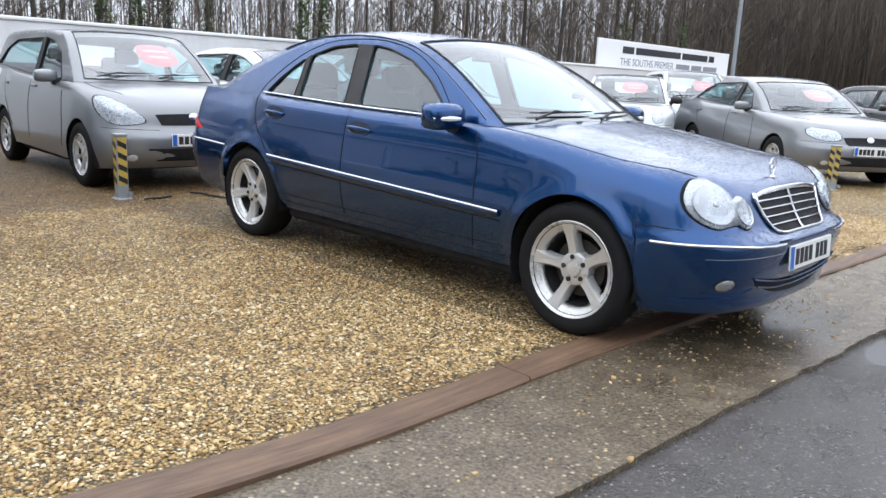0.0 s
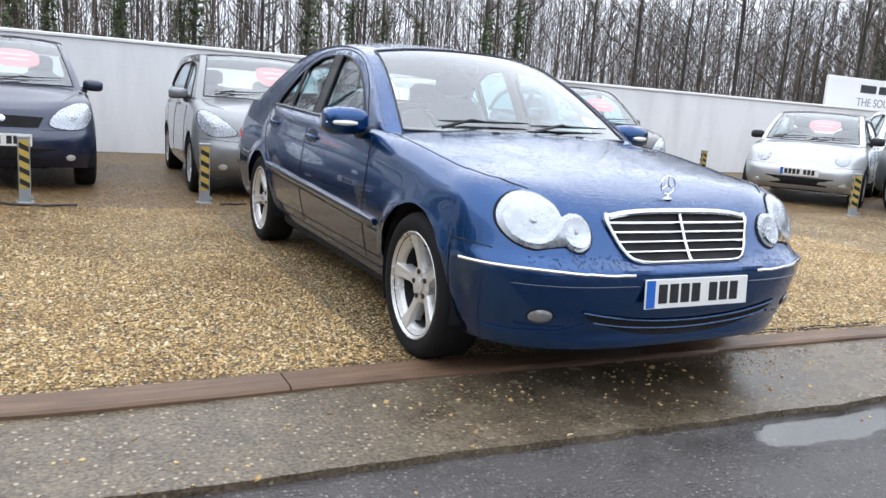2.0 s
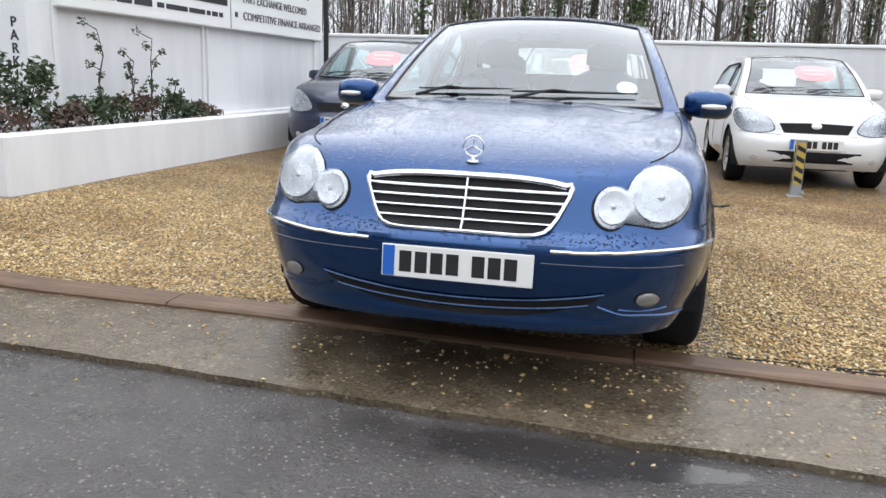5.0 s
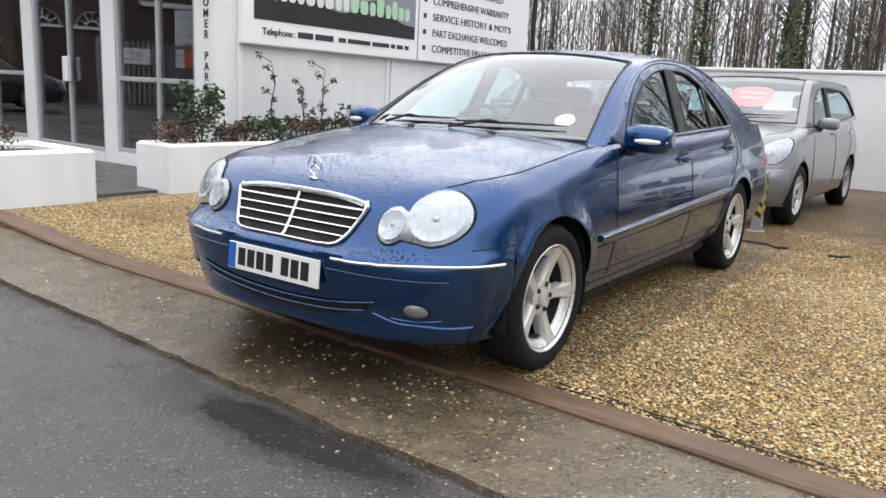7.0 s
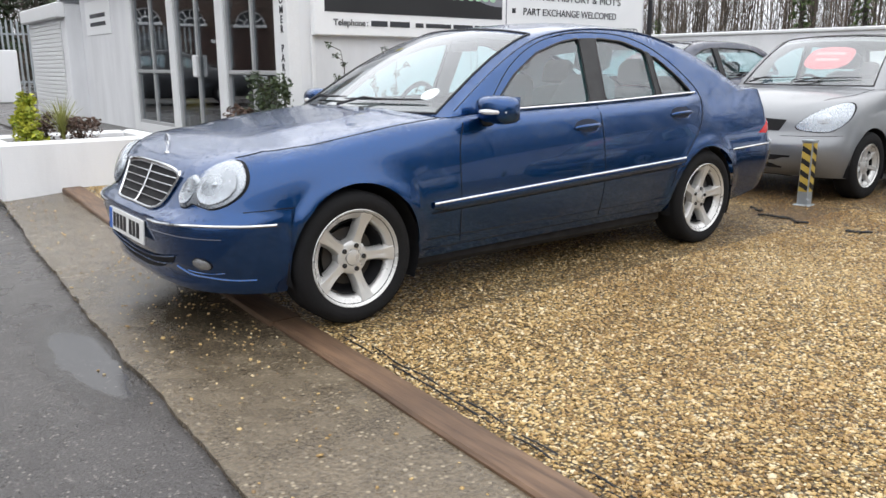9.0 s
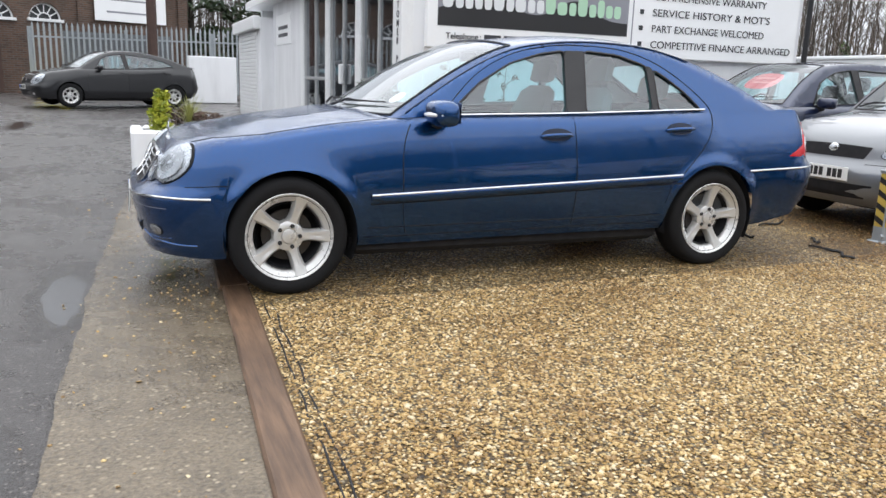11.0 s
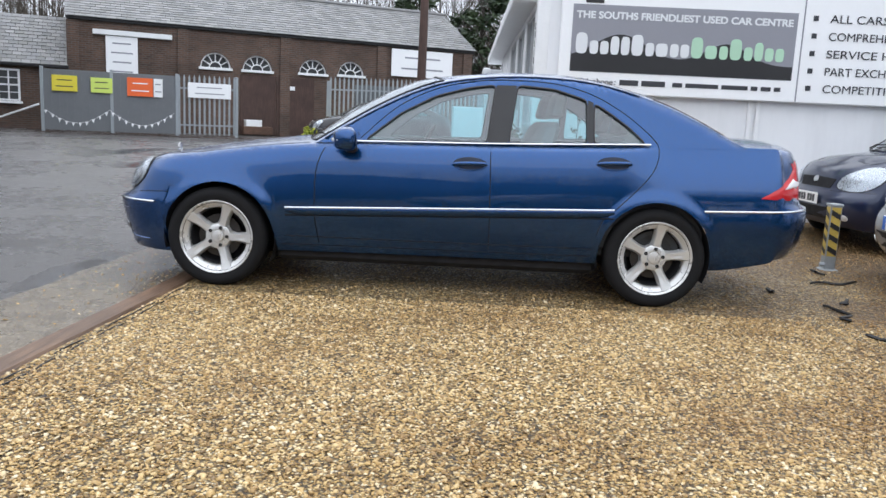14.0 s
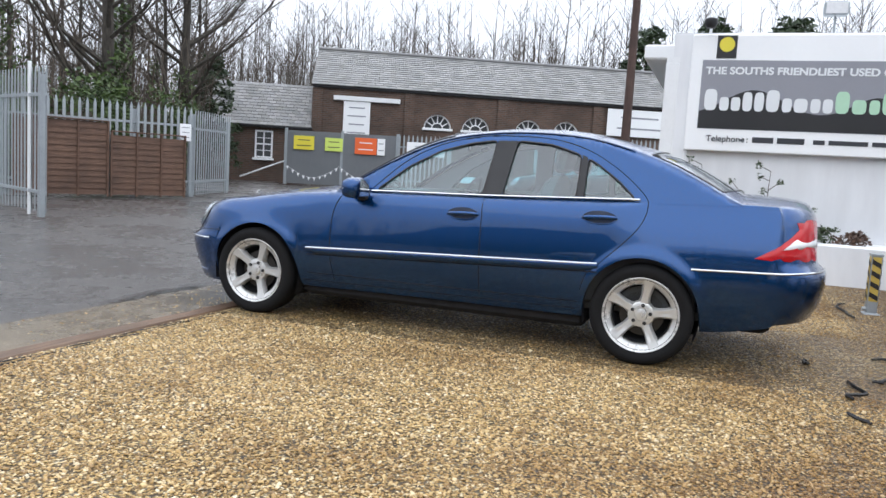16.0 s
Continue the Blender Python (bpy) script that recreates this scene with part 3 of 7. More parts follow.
# roller shutter store beyond
store = thing("roller_shutter_store", "white store with a closed roller shutter", "garage", kind="structure")
g = Geo()
g.box(-16.4, -13.0, GY - 0.35, GY + 2.5, 0.05, 2.35, 0.02)
g.obj("wall", M_WALL, store)
for k in range(22):
    z = 0.2 + k * 0.085
    Geo().box(-16.2, -13.35, GY - 0.385, GY - 0.345, z, z + 0.078, 0.012).obj("shutter_slat", M_PAINTWHITE, store)
Geo().box(-16.45, -12.98, GY - 0.5, GY - 0.33, 2.1, 2.38, 0.02).obj("shutter_box", M_PAINTWHITE, store)
# path of dark paving between the planters
g = Geo()
g.box(-15, -3.95, 0.75, GY - 0.06, 0.0, 0.112)
path = tagged(g.obj("paved_path", M_PAVING), "dark damp paving in front of the entrance", "path", kind="structure")

# ---- sign board on the wall ----
sign = thing("sales_sign", "large white sign board with a grey panel and lettering", "sign")
X = SX + 0.1
Geo().box(SX, X, 2.63, 8.45, 1.51, 2.87, 0.012).obj("board", M_SIGNWHITE, sign)
Geo().box(X, X + 0.012, 5.55, 8.45, 2.9, 3.65, 0.004).obj("upper_board", M_SIGNWHITE, sign)
Geo().box(X - 0.09, X, 5.56, 8.44, 2.86, 3.64, 0.004).obj("upper_frame", M_SIGNWHITE, sign)
Geo().box(X, X + 0.004, 2.765, 5.478, 1.77, 2.57).obj("grey_panel", M_SIGNGREY, sign, "grey and black name panel")
Geo().box(X, X + 0.005, 5.545, 5.56, 1.52, 2.86).obj("joint", M_SIGNGREY, sign)


# ---- cars ----
import collections

from mathutils.bvhtree import BVHTree
from mathutils.kdtree import KDTree


def blend_normals(obs, angle, crown=None):
    """Carries the shading of one sheet of metal across its panel edges."""
    mid = Vector((0, 1.5, 0.45))
    lim = math.cos(radians(angle))
    around = collections.defaultdict(list)
    key = lambda co: (round(co.x, 3), round(co.y, 3), round(co.z, 3))
    for ob in obs:
        me = ob.data
        for p in me.polygons:
            n = p.normal if p.normal.dot(p.center - mid) > 0 else -p.normal
            for i in p.vertices:
                around[key(me.vertices[i].co)].append((n.copy(), p.area))
    faces = []
    for ob in obs:
        for p in ob.data.polygons:
            n = p.normal if p.normal.dot(p.center - mid) > 0 else -p.normal
            if crown and p.center.y < crown[0] + crown[2] and p.center.z > crown[1] - crown[2]:
                faces.append((p.center.copy(), n.copy(), p.area))
    tree = KDTree(max(1, len(faces)))
    for i, (c, _, _) in enumerate(faces):
        tree.insert(c, i)
    tree.balance()
    rolled = {}

    def roll(co, plain_n):
        """Rounds the shading where the wings and nose turn over into the bonnet."""
        k = key(co)
        if k not in rolled:
            t = Vector()
            for _, i, dist in tree.find_range(co, crown[2]):
                t += faces[i][1] * faces[i][2] * (1 - dist / crown[2])
            rolled[k] = t
        t = rolled[k]
        if t.length < 1e-9:
            return plain_n
        w = (1 - smoothstep(co.y, crown[0] - 0.3, crown[0])) * smoothstep(co.z, crown[1], crown[1] + 0.08)
        return plain_n.lerp(t.normalized(), w).normalized()

    for ob in obs:
        me, out = ob.data, []
        for p in me.polygons:
            flip = 1 if p.normal.dot(p.center - mid) > 0 else -1
            n0 = p.normal * flip
            for i in p.vertices:
                co = me.vertices[i].co
                t = Vector()
                for n, a in around[key(co)]:
                    if n.dot(n0) > lim:
                        t += n * a
                t = t.normalized() if t.length > 1e-9 else n0
                if crown and co.y < crown[0] and co.z > crown[1]:
                    t = roll(co, t)
                out.append(tuple(t * flip))
        me.normals_split_custom_set(out)


ROLLED = [(0, 0.105), (0.05, 0.086), (0.1, 0.065), (0.2, 0.03), (0.3, 0.008), (0.42, 0)]


class CarShape:
    """Smooth car skin: a side-and-bumper shell round the plan outline, bonnet and boot lids across it, and a glazed cabin on top.
    Front axle at y = 0, nose towards -y, x to the car's left."""

    def __init__(self, s, step):
        self.s, self.step = s, step
        W, yf, yr, a, b = s["W"], s["yf"], s["yr"], s["af"], s["ar"]
        full = s.get("full", 3.2)
        raw = []
        for k in range(400):
            p = math.pi / 2 * k / 400
            raw.append((W * math.sin(p) ** (2 / full), yf + a * (1 - math.cos(p) ** 0.8)))
        for k in range(401):
            raw.append((W, yf + a + (yr - b - yf - a) * k / 400))
        for k in range(399, -1, -1):
            p = math.pi / 2 * k / 400
            raw.append((W * math.sin(p) ** (2 / 3.2), yr - b * (1 - math.cos(p) ** 0.8)))
        raw = np.array(raw)
        arc = np.r_[0, np.cumsum(np.hypot(*np.diff(raw, axis=0).T))]
        want = list(np.arange(0, arc[-1], step)) + [arc[-1]]
        for yc, r in s["arches"]:
            for th in range(0, 181, 6):
                y = yc + r * math.cos(radians(th))
                k = int(np.argmin(np.abs(raw[:, 1] - y) + (raw[:, 0] < W * 0.7) * 9))
                want.append(arc[k])
        want = np.unique(np.round(want, 4))
        want = want[np.r_[True, np.diff(want) > 0.004]]
        self.px, self.py = np.interp(want, arc, raw[:, 0]), np.interp(want, arc, raw[:, 1])
        tx, ty = np.gradient(self.px), np.gradient(self.py)
        n = np.hypot(tx, ty)
        self.ny = -tx / n
        self.rows = s.get("rows", 26)
        self.cols = [self.column(i) for i in range(len(self.px))]

    def column(self, i):
        s, px, py, ny = self.s, self.px[i], self.py[i], self.ny[i]
        front = py < s["arches"][0][0]
        zt = lerp(px, s["zt_front"]) if py < s["yf"] + 0.42 and front and px < s["W"] * 0.93 else lerp(py, s["zt"])
        zb = lerp(py, s["zb"])
        for yc, r in s["arches"]:
            if abs(py - yc) < r and px > 0.8 * s["W"]:
                zb = max(zb, s["hub"] + math.sqrt(r * r - (py - yc) ** 2))
        out = []
        wfr = smoothstep(abs(ny), 0.0, 0.55)
        for k in range(self.rows + 1):
            v = k / self.rows
            z = zb + (zt - zb) * (1 - (1 - v) ** 1.25)
            soft = smoothstep(py, s["roll"][0], s["roll"][1]) * (1 - smoothstep(py, s["roll"][2], s["roll"][3]))
            d = lerp(zt - z, s["side"]) * (1 - soft) + lerp(zt - z, ROLLED) * soft + lerp(z, s["low"])
            for yc, r in s["arches"]:
                gap = math.hypot(py - yc, z - s["hub"]) - r
                if gap < 0.085 and px > 0.8 * s["W"] and z > s["hub"] - 0.06:
                    d -= s.get("flare", 0.0) * (1 - smoothstep(gap, 0.0, 0.085))
            x = max(0.0, px - d * min(1.0, px / (0.5 * s["W"])))
            off = lerp(z, s["front"]) if front else lerp(z, s["rear"])
            if front:
                off *= min(1.0, max(0.0, (s["yf"] + s["af"] - py) / s["af"]))
            else:
                off = wfr * min(off, 0.2) + smoothstep(abs(ny), 0.3, 1.0) * max(0, off - 0.2)
            y = py + (off if front else -off)
            out.append((x, y, z))
        return out

    def group(self, y, z):
        """Which panel a place on the side belongs to."""
        s = self.s
        if y < s["bumper_f"][0] and z < s["bumper_f"][1]:
            return "front_bumper"
        if y > s["bumper_r"][0] and z < s["bumper_r"][1]:
            return "rear_bumper"
        if s["doors"][0] < y < s["doors"][1] and z > s["sill"]:
            return "front_door"
        if s["doors"][1] < y < lerp(z, s["door_r"]) and z > s["sill"]:
            return "rear_door"
        return "body"

    def skin(self, mat, parent, open_cabin=True):
        s, parts = self.s, {}
        allv = Geo()
        for sign in (1, -1):
            for i in range(len(self.cols) - 1):
                for k in range(self.rows):
                    q = [self.cols[i][k], self.cols[i + 1][k], self.cols[i + 1][k + 1], self.cols[i][k + 1]]
                    q = [(sign * x, y, z) for x, y, z in q]
                    cy, cz = sum(p[1] for p in q) / 4, sum(p[2] for p in q) / 4
                    name = self.group(cy, cz)
                    key = (name, sign) if "door" in name else (name, 0)
                    parts.setdefault(key, Geo()).add(q, [(0, 1, 2, 3)])
                    allv.add(q, [(0, 1, 2, 3)])
        # lids across the top
        m = 22
        for name, lo, hi in (("bonnet", -9, s["cowl"]), ("boot_lid", s["deck"], 99)):
            rows = []
            for i, c in enumerate(self.cols):
                x, y, z = c[-1]
                if lo <= y <= hi:
                    mid = lerp(y, s["centre"]) - z
                    row = []
                    for k in range(m + 1):
                        u = -1 + 2 * k / m
                        w = 1 - u * u
                        row.append((x * u, y + lerp(y, s["bow"]) * w, z + mid * (1 - abs(u) ** 2.3) + (s["ridge"] * math.exp(-((abs(x * u) - 0.36) / 0.05) ** 2) * smoothstep(y, -0.5, 0.1) if name == "bonnet" else 0)))
                    rows.append(row)
            if len(rows) > 1:
                gg = Geo().grid(rows)
                parts[(name, 0)] = gg
                allv.add(gg.v, gg.f)
        made = {}
        for (name, sign), gg in parts.items():
            made[name, sign] = gg.obj(name, mat, parent, "", True, True, 50)
        blend_normals(list(made.values()), 48, s.get("crown"))
        self.bvh = BVHTree.FromPolygons([Vector(p) for p in allv.v], [f for f in allv.f])
        return made

    def side_x(self, y, z):
        """Half width of the cabin's side at a place above the belt."""
        s = self.s
        zt = lerp(y, s["zt"])
        return s["W"] - 0.103 - s["lean"] * (z - zt) - 0.12 * max(0, z - zt) ** 2

    def onto(self, origin, way, lift=0.0):
        hit, normal, _, _ = self.bvh.ray_cast(Vector(origin), Vector(way).normalized())
        if hit is None:
            return None
        if normal.dot(Vector(way)) > 0:
            normal = -normal
        return hit + normal * lift

    def side(self, y, z, sign, lift=0.0):
        return self.onto((sign * 3, y, z), (-sign, 0, 0), lift)

    def face(self, x, z, lift=0.0):
        return self.onto((x, -4, z), (0, 1, 0), lift)

    def tail(self, x, z, lift=0.0):
        return self.onto((x, 9, z), (0, -1, 0), lift)

    def above(self, x, y, lift=0.0):
        return self.onto((x, y, 4), (0, 0, -1), lift)


def face_out(ob, mid=(0, 1.5, 0.7)):
    """Turns the faces of a pane away from the middle of the car."""
    if ob is None:
        return None
    me, t = ob.data, 0.0
    for p in me.polygons:
        t += p.normal.dot(p.center - Vector(mid)) * p.area
    if t < 0:
        me.flip_normals()
    ob.visible_shadow = False
    return ob


def line_on(name, pts, radius, mat, parent, sides=5, label=""):
    pts = [p for p in pts if p is not None]
    if len(pts) < 2:
        return None
    return Geo().tube(pts, radius, sides).obj(name, mat, parent, label, True)


def patch(name, place, outline, mat, parent, lift=0.006, dome=0.0, rings=7, centre=None, label="", scale=1.0):
    """A piece that lies on the skin: outline [(a, b)], place(a, b, lift) finds the skin."""
    cx, cy = centre or tuple(np.mean(outline, axis=0))
    rows = []
    for r in range(rings + 1):
        f = max(0.02, r / rings)
        row = []
        for a, b in outline:
            p = place(cx + (a - cx) * f * scale, cy + (b - cy) * f * scale, lift + dome * (1 - f**3))
            if p is None:
                p = row[-1] if row else None
            row.append(p)
        if any(p is None for p in row):
            good = [p for p in row if p is not None]
            if not good:
                continue
            row = [p or good[0] for p in row]
        rows.append([tuple(p) for p in row])
    if len(rows) < 2:
        return None
    edge = []
    for (a, b), p in zip(outline, rows[-1]):
        q = place(cx + (a - cx) * scale, cy + (b - cy) * scale, -0.004)
        edge.append(tuple(q) if q is not None else p)
    rows.append(edge)
    g = Geo().loft(rows, False)
    g.f.append(tuple(range(len(outline))))
    return g.obj(name, mat, parent, label, True, True, 60)


def fill_with_holes(outer, holes, to3):
    """A flat panel with openings, mapped into space."""
    bm = bmesh.new()
    for loop in [outer, *holes]:
        vs = [bm.verts.new((a, b, 0)) for a, b in loop]
        for i in range(len(vs)):
            bm.edges.new((vs[i], vs[(i + 1) % len(vs)]))
    bmesh.ops.triangle_fill(bm, use_beauty=True, use_dissolve=False, edges=bm.edges[:])
    for _ in range(3):
        long_ones = [e for e in bm.edges if len(e.link_faces) == 2 and e.calc_length() > 0.07]
        if not long_ones:
            break
        bmesh.ops.subdivide_edges(bm, edges=long_ones, cuts=1)
        bmesh.ops.triangulate(bm, faces=[f for f in bm.faces if len(f.verts) > 3])
    bm.verts.index_update()
    g = Geo()
    g.add([to3(v.co.x, v.co.y) for v in bm.verts], [tuple(v.index for v in f.verts) for f in bm.faces])
    bm.free()
    return g


def cabin(shape, mat, parent, glassmat, detail=True):
    """Pillars, roof, screens and side glass."""
    s = shape.s
    top = spline(s["roofline"], 6)
    y0, y1 = top[0][0], top[-1][0]
    bottom = [(y, lerp(y, s["zt"]) + 0.002 - 0.014 * smoothstep(y, s["roll"][1] - 0.2, s["roll"][1] - 0.1)) for y in np.linspace(y1, y0, 30)]
    outer = top + bottom[1:-1]
    wins = [spline_poly(w) for w in s["windows"]]
    sides = []
    for sign in (1, -1):
        to3 = lambda y, z: (sign * shape.side_x(y, z), y, z)
        sides.append(fill_with_holes(outer, wins, to3).obj("cabin_side", mat, parent, "", True, False, None))
        inn = lambda y, z: (sign * (shape.side_x(y, z) - 0.03), y, z)
        fill_with_holes(outer, wins, inn).obj("inner_trim", M_LINER, parent)
        for w in wins:
            g = Geo()
            c = tuple(np.mean(w, axis=0))
            rows = []
            for f in (0.05, 0.5, 0.8, 1.0):
                rows.append([(sign * (shape.side_x(y, z) - 0.010), y, z) for y, z in ((c[0] + (a - c[0]) * f, c[1] + (b - c[1]) * f) for a, b in w)])
            g.loft(rows, False)
            g.f.append(tuple(range(len(w))))
            face_out(g.obj("side_window", glassmat, parent, "", True, True))
            if detail:
                ring = [(sign * (shape.side_x(y, z) + 0.001), y, z) for y, z in w]
                Geo().tube(ring + ring[:1], 0.007, 5, False).obj("window_seal", M_RUBBER, parent, "", True)
    m = 20
    rows, tags = [], []
    n = len(top)
    for i, (y, z) in enumerate(top):
        xe = shape.side_x(y, z)
        row = []
        for k in range(m + 1):
            u = -1 + 2 * k / m
            w = 1 - u * u
            rise = lerp(y, s["roof_rise"])
            row.append((xe * u, y + lerp(y, s["roof_bow"]) * w, z + rise * (1 - abs(u) ** 2.6)))
        rows.append(row)
    roof, fscreen, rscreen = Geo(), Geo(), Geo()
    wa, wb, ra, rb = s["screens"]
    for i in range(n - 1):
        ym = (top[i][0] + top[i + 1][0]) / 2
        for k in range(m):
            q = [rows[i][k], rows[i][k + 1], rows[i + 1][k + 1], rows[i + 1][k]]
            inside = 1 <= k < m - 1
            tgt = fscreen if (wa < ym < wb and inside) else rscreen if (ra < ym < rb and inside) else roof
            tgt.add(q, [(0, 1, 2, 3)])
    sides.append(roof.obj("roof", mat, parent, "", True, True, 60))
    blend_normals(sides, 72)
    lin = Geo()
    ids = [i for i in range(n) if wb - 0.05 < top[i][0] < ra + 0.05]
    lin.grid([[(x * 0.95, y, z - 0.03) for x, y, z in rows[i]] for i in ids])
    lin.obj("headliner", M_LINER, parent, "", True)
    for nm, gg in (("windscreen", fscreen), ("rear_window", rscreen)):
        if gg.f:
            face_out(gg.obj(nm, M_SCREEN, parent, "", True, True, 60))
    # dark screen surrounds
    for lo, hi, thick in ((wa, wb, 0.0065), (ra, rb, 0.004)):
        ids = [i for i in range(n) if lo - 0.02 < top[i][0] < hi + 0.02]
        if len(ids) > 1:
            path = [rows[i][1] for i in ids] + rows[ids[-1]][1:-1] + [rows[i][m - 1] for i in reversed(ids)] + rows[ids[0]][m - 1:0:-1]
            Geo().tube([(x, y, z + 0.002) for x, y, z in path], thick, 5, False).obj("screen_seal", M_RUBBER, parent, "", True)
    return rows, top


def spline_poly(pts):
    """Rounds the corners of a window outline a little."""
    out = []
    n = len(pts)
    for i in range(n):
        a, b, c = (np.array(pts[j % n], float) for j in (i - 1, i, i + 1))
        r = 0.03
        p = b + (a - b) / max(1e-6, np.linalg.norm(a - b)) * min(r, np.linalg.norm(a - b) * 0.35)
        q = b + (c - b) / max(1e-6, np.linalg.norm(c - b)) * min(r, np.linalg.norm(c - b) * 0.35)
        out += [tuple(p), tuple((p + q + 2 * b) / 4), tuple(q)]
    return out


def wheel_meshes(R, rim, width, spokes=5, split=False):
    """Tyre, rim and small parts of a wheel, face towards +x, turning about x."""
    to3 = lambda a, b, s: (s, a, b)
    w = width / 2
    tyre = Geo().lathe([(rim - 0.012, -w * 0.82), (rim + 0.02, -w), (R - 0.035, -w * 1.02), (R - 0.012, -w * 0.9), (R, -w * 0.7), (R + 0.001, 0), (R, w * 0.7), (R - 0.012, w * 0.9), (R - 0.035, w * 1.02), (rim + 0.03, w * 1.0), (rim + 0.006, w * 0.93), (rim - 0.012, w * 0.82)], to3, 48).mesh("tyre", True, True, 50)
    barrel = Geo().lathe([(rim - 0.05, -w * 0.8), (rim - 0.046, w * 0.3), (rim - 0.04, w * 0.62), (rim - 0.03, w * 0.72), (rim - 0.012, w * 0.8), (rim - 0.004, w * 0.9), (rim + 0.002, w * 0.95), (rim + 0.006, w * 0.92), (rim + 0.005, w * 0.7)], to3, 56).mesh("rim", True, True, 45)
    # black sheet over the back and inner barrel, painting the shade inside the wheel
    back = Geo().lathe([(0.02, -0.03), (rim - 0.053, -0.035), (rim - 0.0525, w * 0.56)], to3, 40).mesh("wheel_shade", True)
    disc = Geo().lathe([(0.06, 0.01), (rim * 0.6, 0.01), (rim * 0.6, -0.006)], to3, 32).mesh("brake_disc", True, True, 40)
    # one spoke, pointing up: waisted, with bevelled flanks and a shallow groove
    g = Geo()
    wide = 1.0 if spokes < 6 else 0.62
    prof = [(0.035, 0.036), (0.3 * rim, 0.034), (0.40 * rim, 0.027), (0.52 * rim, 0.0255), (0.66 * rim, 0.028), (0.78 * rim, 0.033), (0.87 * rim, 0.039), (0.95 * rim, 0.048)]
    rings = []
    for r, hw in prof:
        hw *= wide
        t = min(1.0, max(0.0, (r - 0.3 * rim) / (0.65 * rim)))
        fx = w * (0.58 + 0.26 * t ** 1.2)
        dip = 0.006 * math.sin(math.pi * t)
        rings.append([(fx - 0.05, -hw * 1.15, r), (fx - 0.022, -hw * 1.12, r), (fx - 0.002, -hw * 0.72, r), (fx - dip * 0.3, -hw * 0.38, r), (fx - dip, 0, r), (fx - dip * 0.3, hw * 0.38, r), (fx - 0.002, hw * 0.72, r), (fx - 0.022, hw * 1.12, r), (fx - 0.05, hw * 1.15, r)])
    g.loft(rings)
    spoke = g.mesh("spoke", True, False, 32)
    fx = w * 0.62
    hub = Geo().lathe([(0.084, fx - 0.05), (0.078, fx - 0.008), (0.07, fx - 0.003), (0.042, fx - 0.003), (0.039, fx - 0.008), (0.036, fx + 0.004), (0.02, fx + 0.008), (0.001, fx + 0.008)], to3, 28).mesh("hub", True, True, 40)
    bolt = Geo().lathe([(0.011, fx - 0.012), (0.0115, fx + 0.0035), (0.006, fx + 0.0045), (0.001, fx + 0.001)], to3, 10).mesh("wheel_bolt", True, True, 40)
    for me, mat in ((tyre, M_TYRE), (barrel, M_ALLOY), (back, M_SEAM), (disc, M_DISC), (spoke, M_ALLOY), (hub, M_ALLOY), (bolt, M_RUBBER)):
        me.materials.append(mat)
    return dict(tyre=tyre, rim=barrel, wheel_shade=back, brake_disc=disc, spoke=spoke, hub=hub, wheel_bolt=bolt, spokes=spokes)


def put_wheel(meshes, parent, m, bolts=True, turn=0.0):
    wh = new("wheel", meshes["tyre"])
    wh.parent, wh.matrix_basis = parent, m
    rim = share("rim", meshes["rim"], wh, Matrix())
    share("wheel_shade", meshes["wheel_shade"], wh, Matrix())
    share("brake_disc", meshes["brake_disc"], wh, Matrix())
    share("hub", meshes["hub"], wh, Matrix())
    k = meshes["spokes"]
    for i in range(k):
        share("spoke", meshes["spoke"], wh, Matrix.Rotation(2 * math.pi * i / k + turn, 4, "X"))
        if bolts:
            share("wheel_bolt", meshes["wheel_bolt"], wh, Matrix.Rotation(2 * math.pi * i / k + turn, 4, "X") @ Matrix.Translation((0, 0, 0.057)))


def arch_liners(s, parent):
    for yc, r in s["arches"]:
        for sign in (1, -1):
            pts = [(yc + (r + 0.004) * math.cos(radians(t)), s["hub"] + (r + 0.004) * math.sin(radians(t))) for t in range(-25, 206, 11)]
            W = s["W"] - 0.025
            g = Geo().grid([[(sign * x, y, z) for y, z in pts] for x in (W, W - 0.12, W - 0.34)])
            g.f.append(tuple(range(2 * len(pts), 3 * len(pts))))
            g.obj("arch_liner", M_SEAM, parent, "", True)
    a, b = s["arches"][0][0], s["arches"][1][0]
    g = Geo()
    g.box(-s["W"] + 0.1, s["W"] - 0.1, a + 0.33, b - 0.33, 0.17, 0.3, 0.03)
    g.box(-0.42, 0.42, s["yf"] + 0.16, s["yr"] - 0.3, 0.2, 0.32, 0.03)
    g.obj("underbody", M_SEAM, parent)


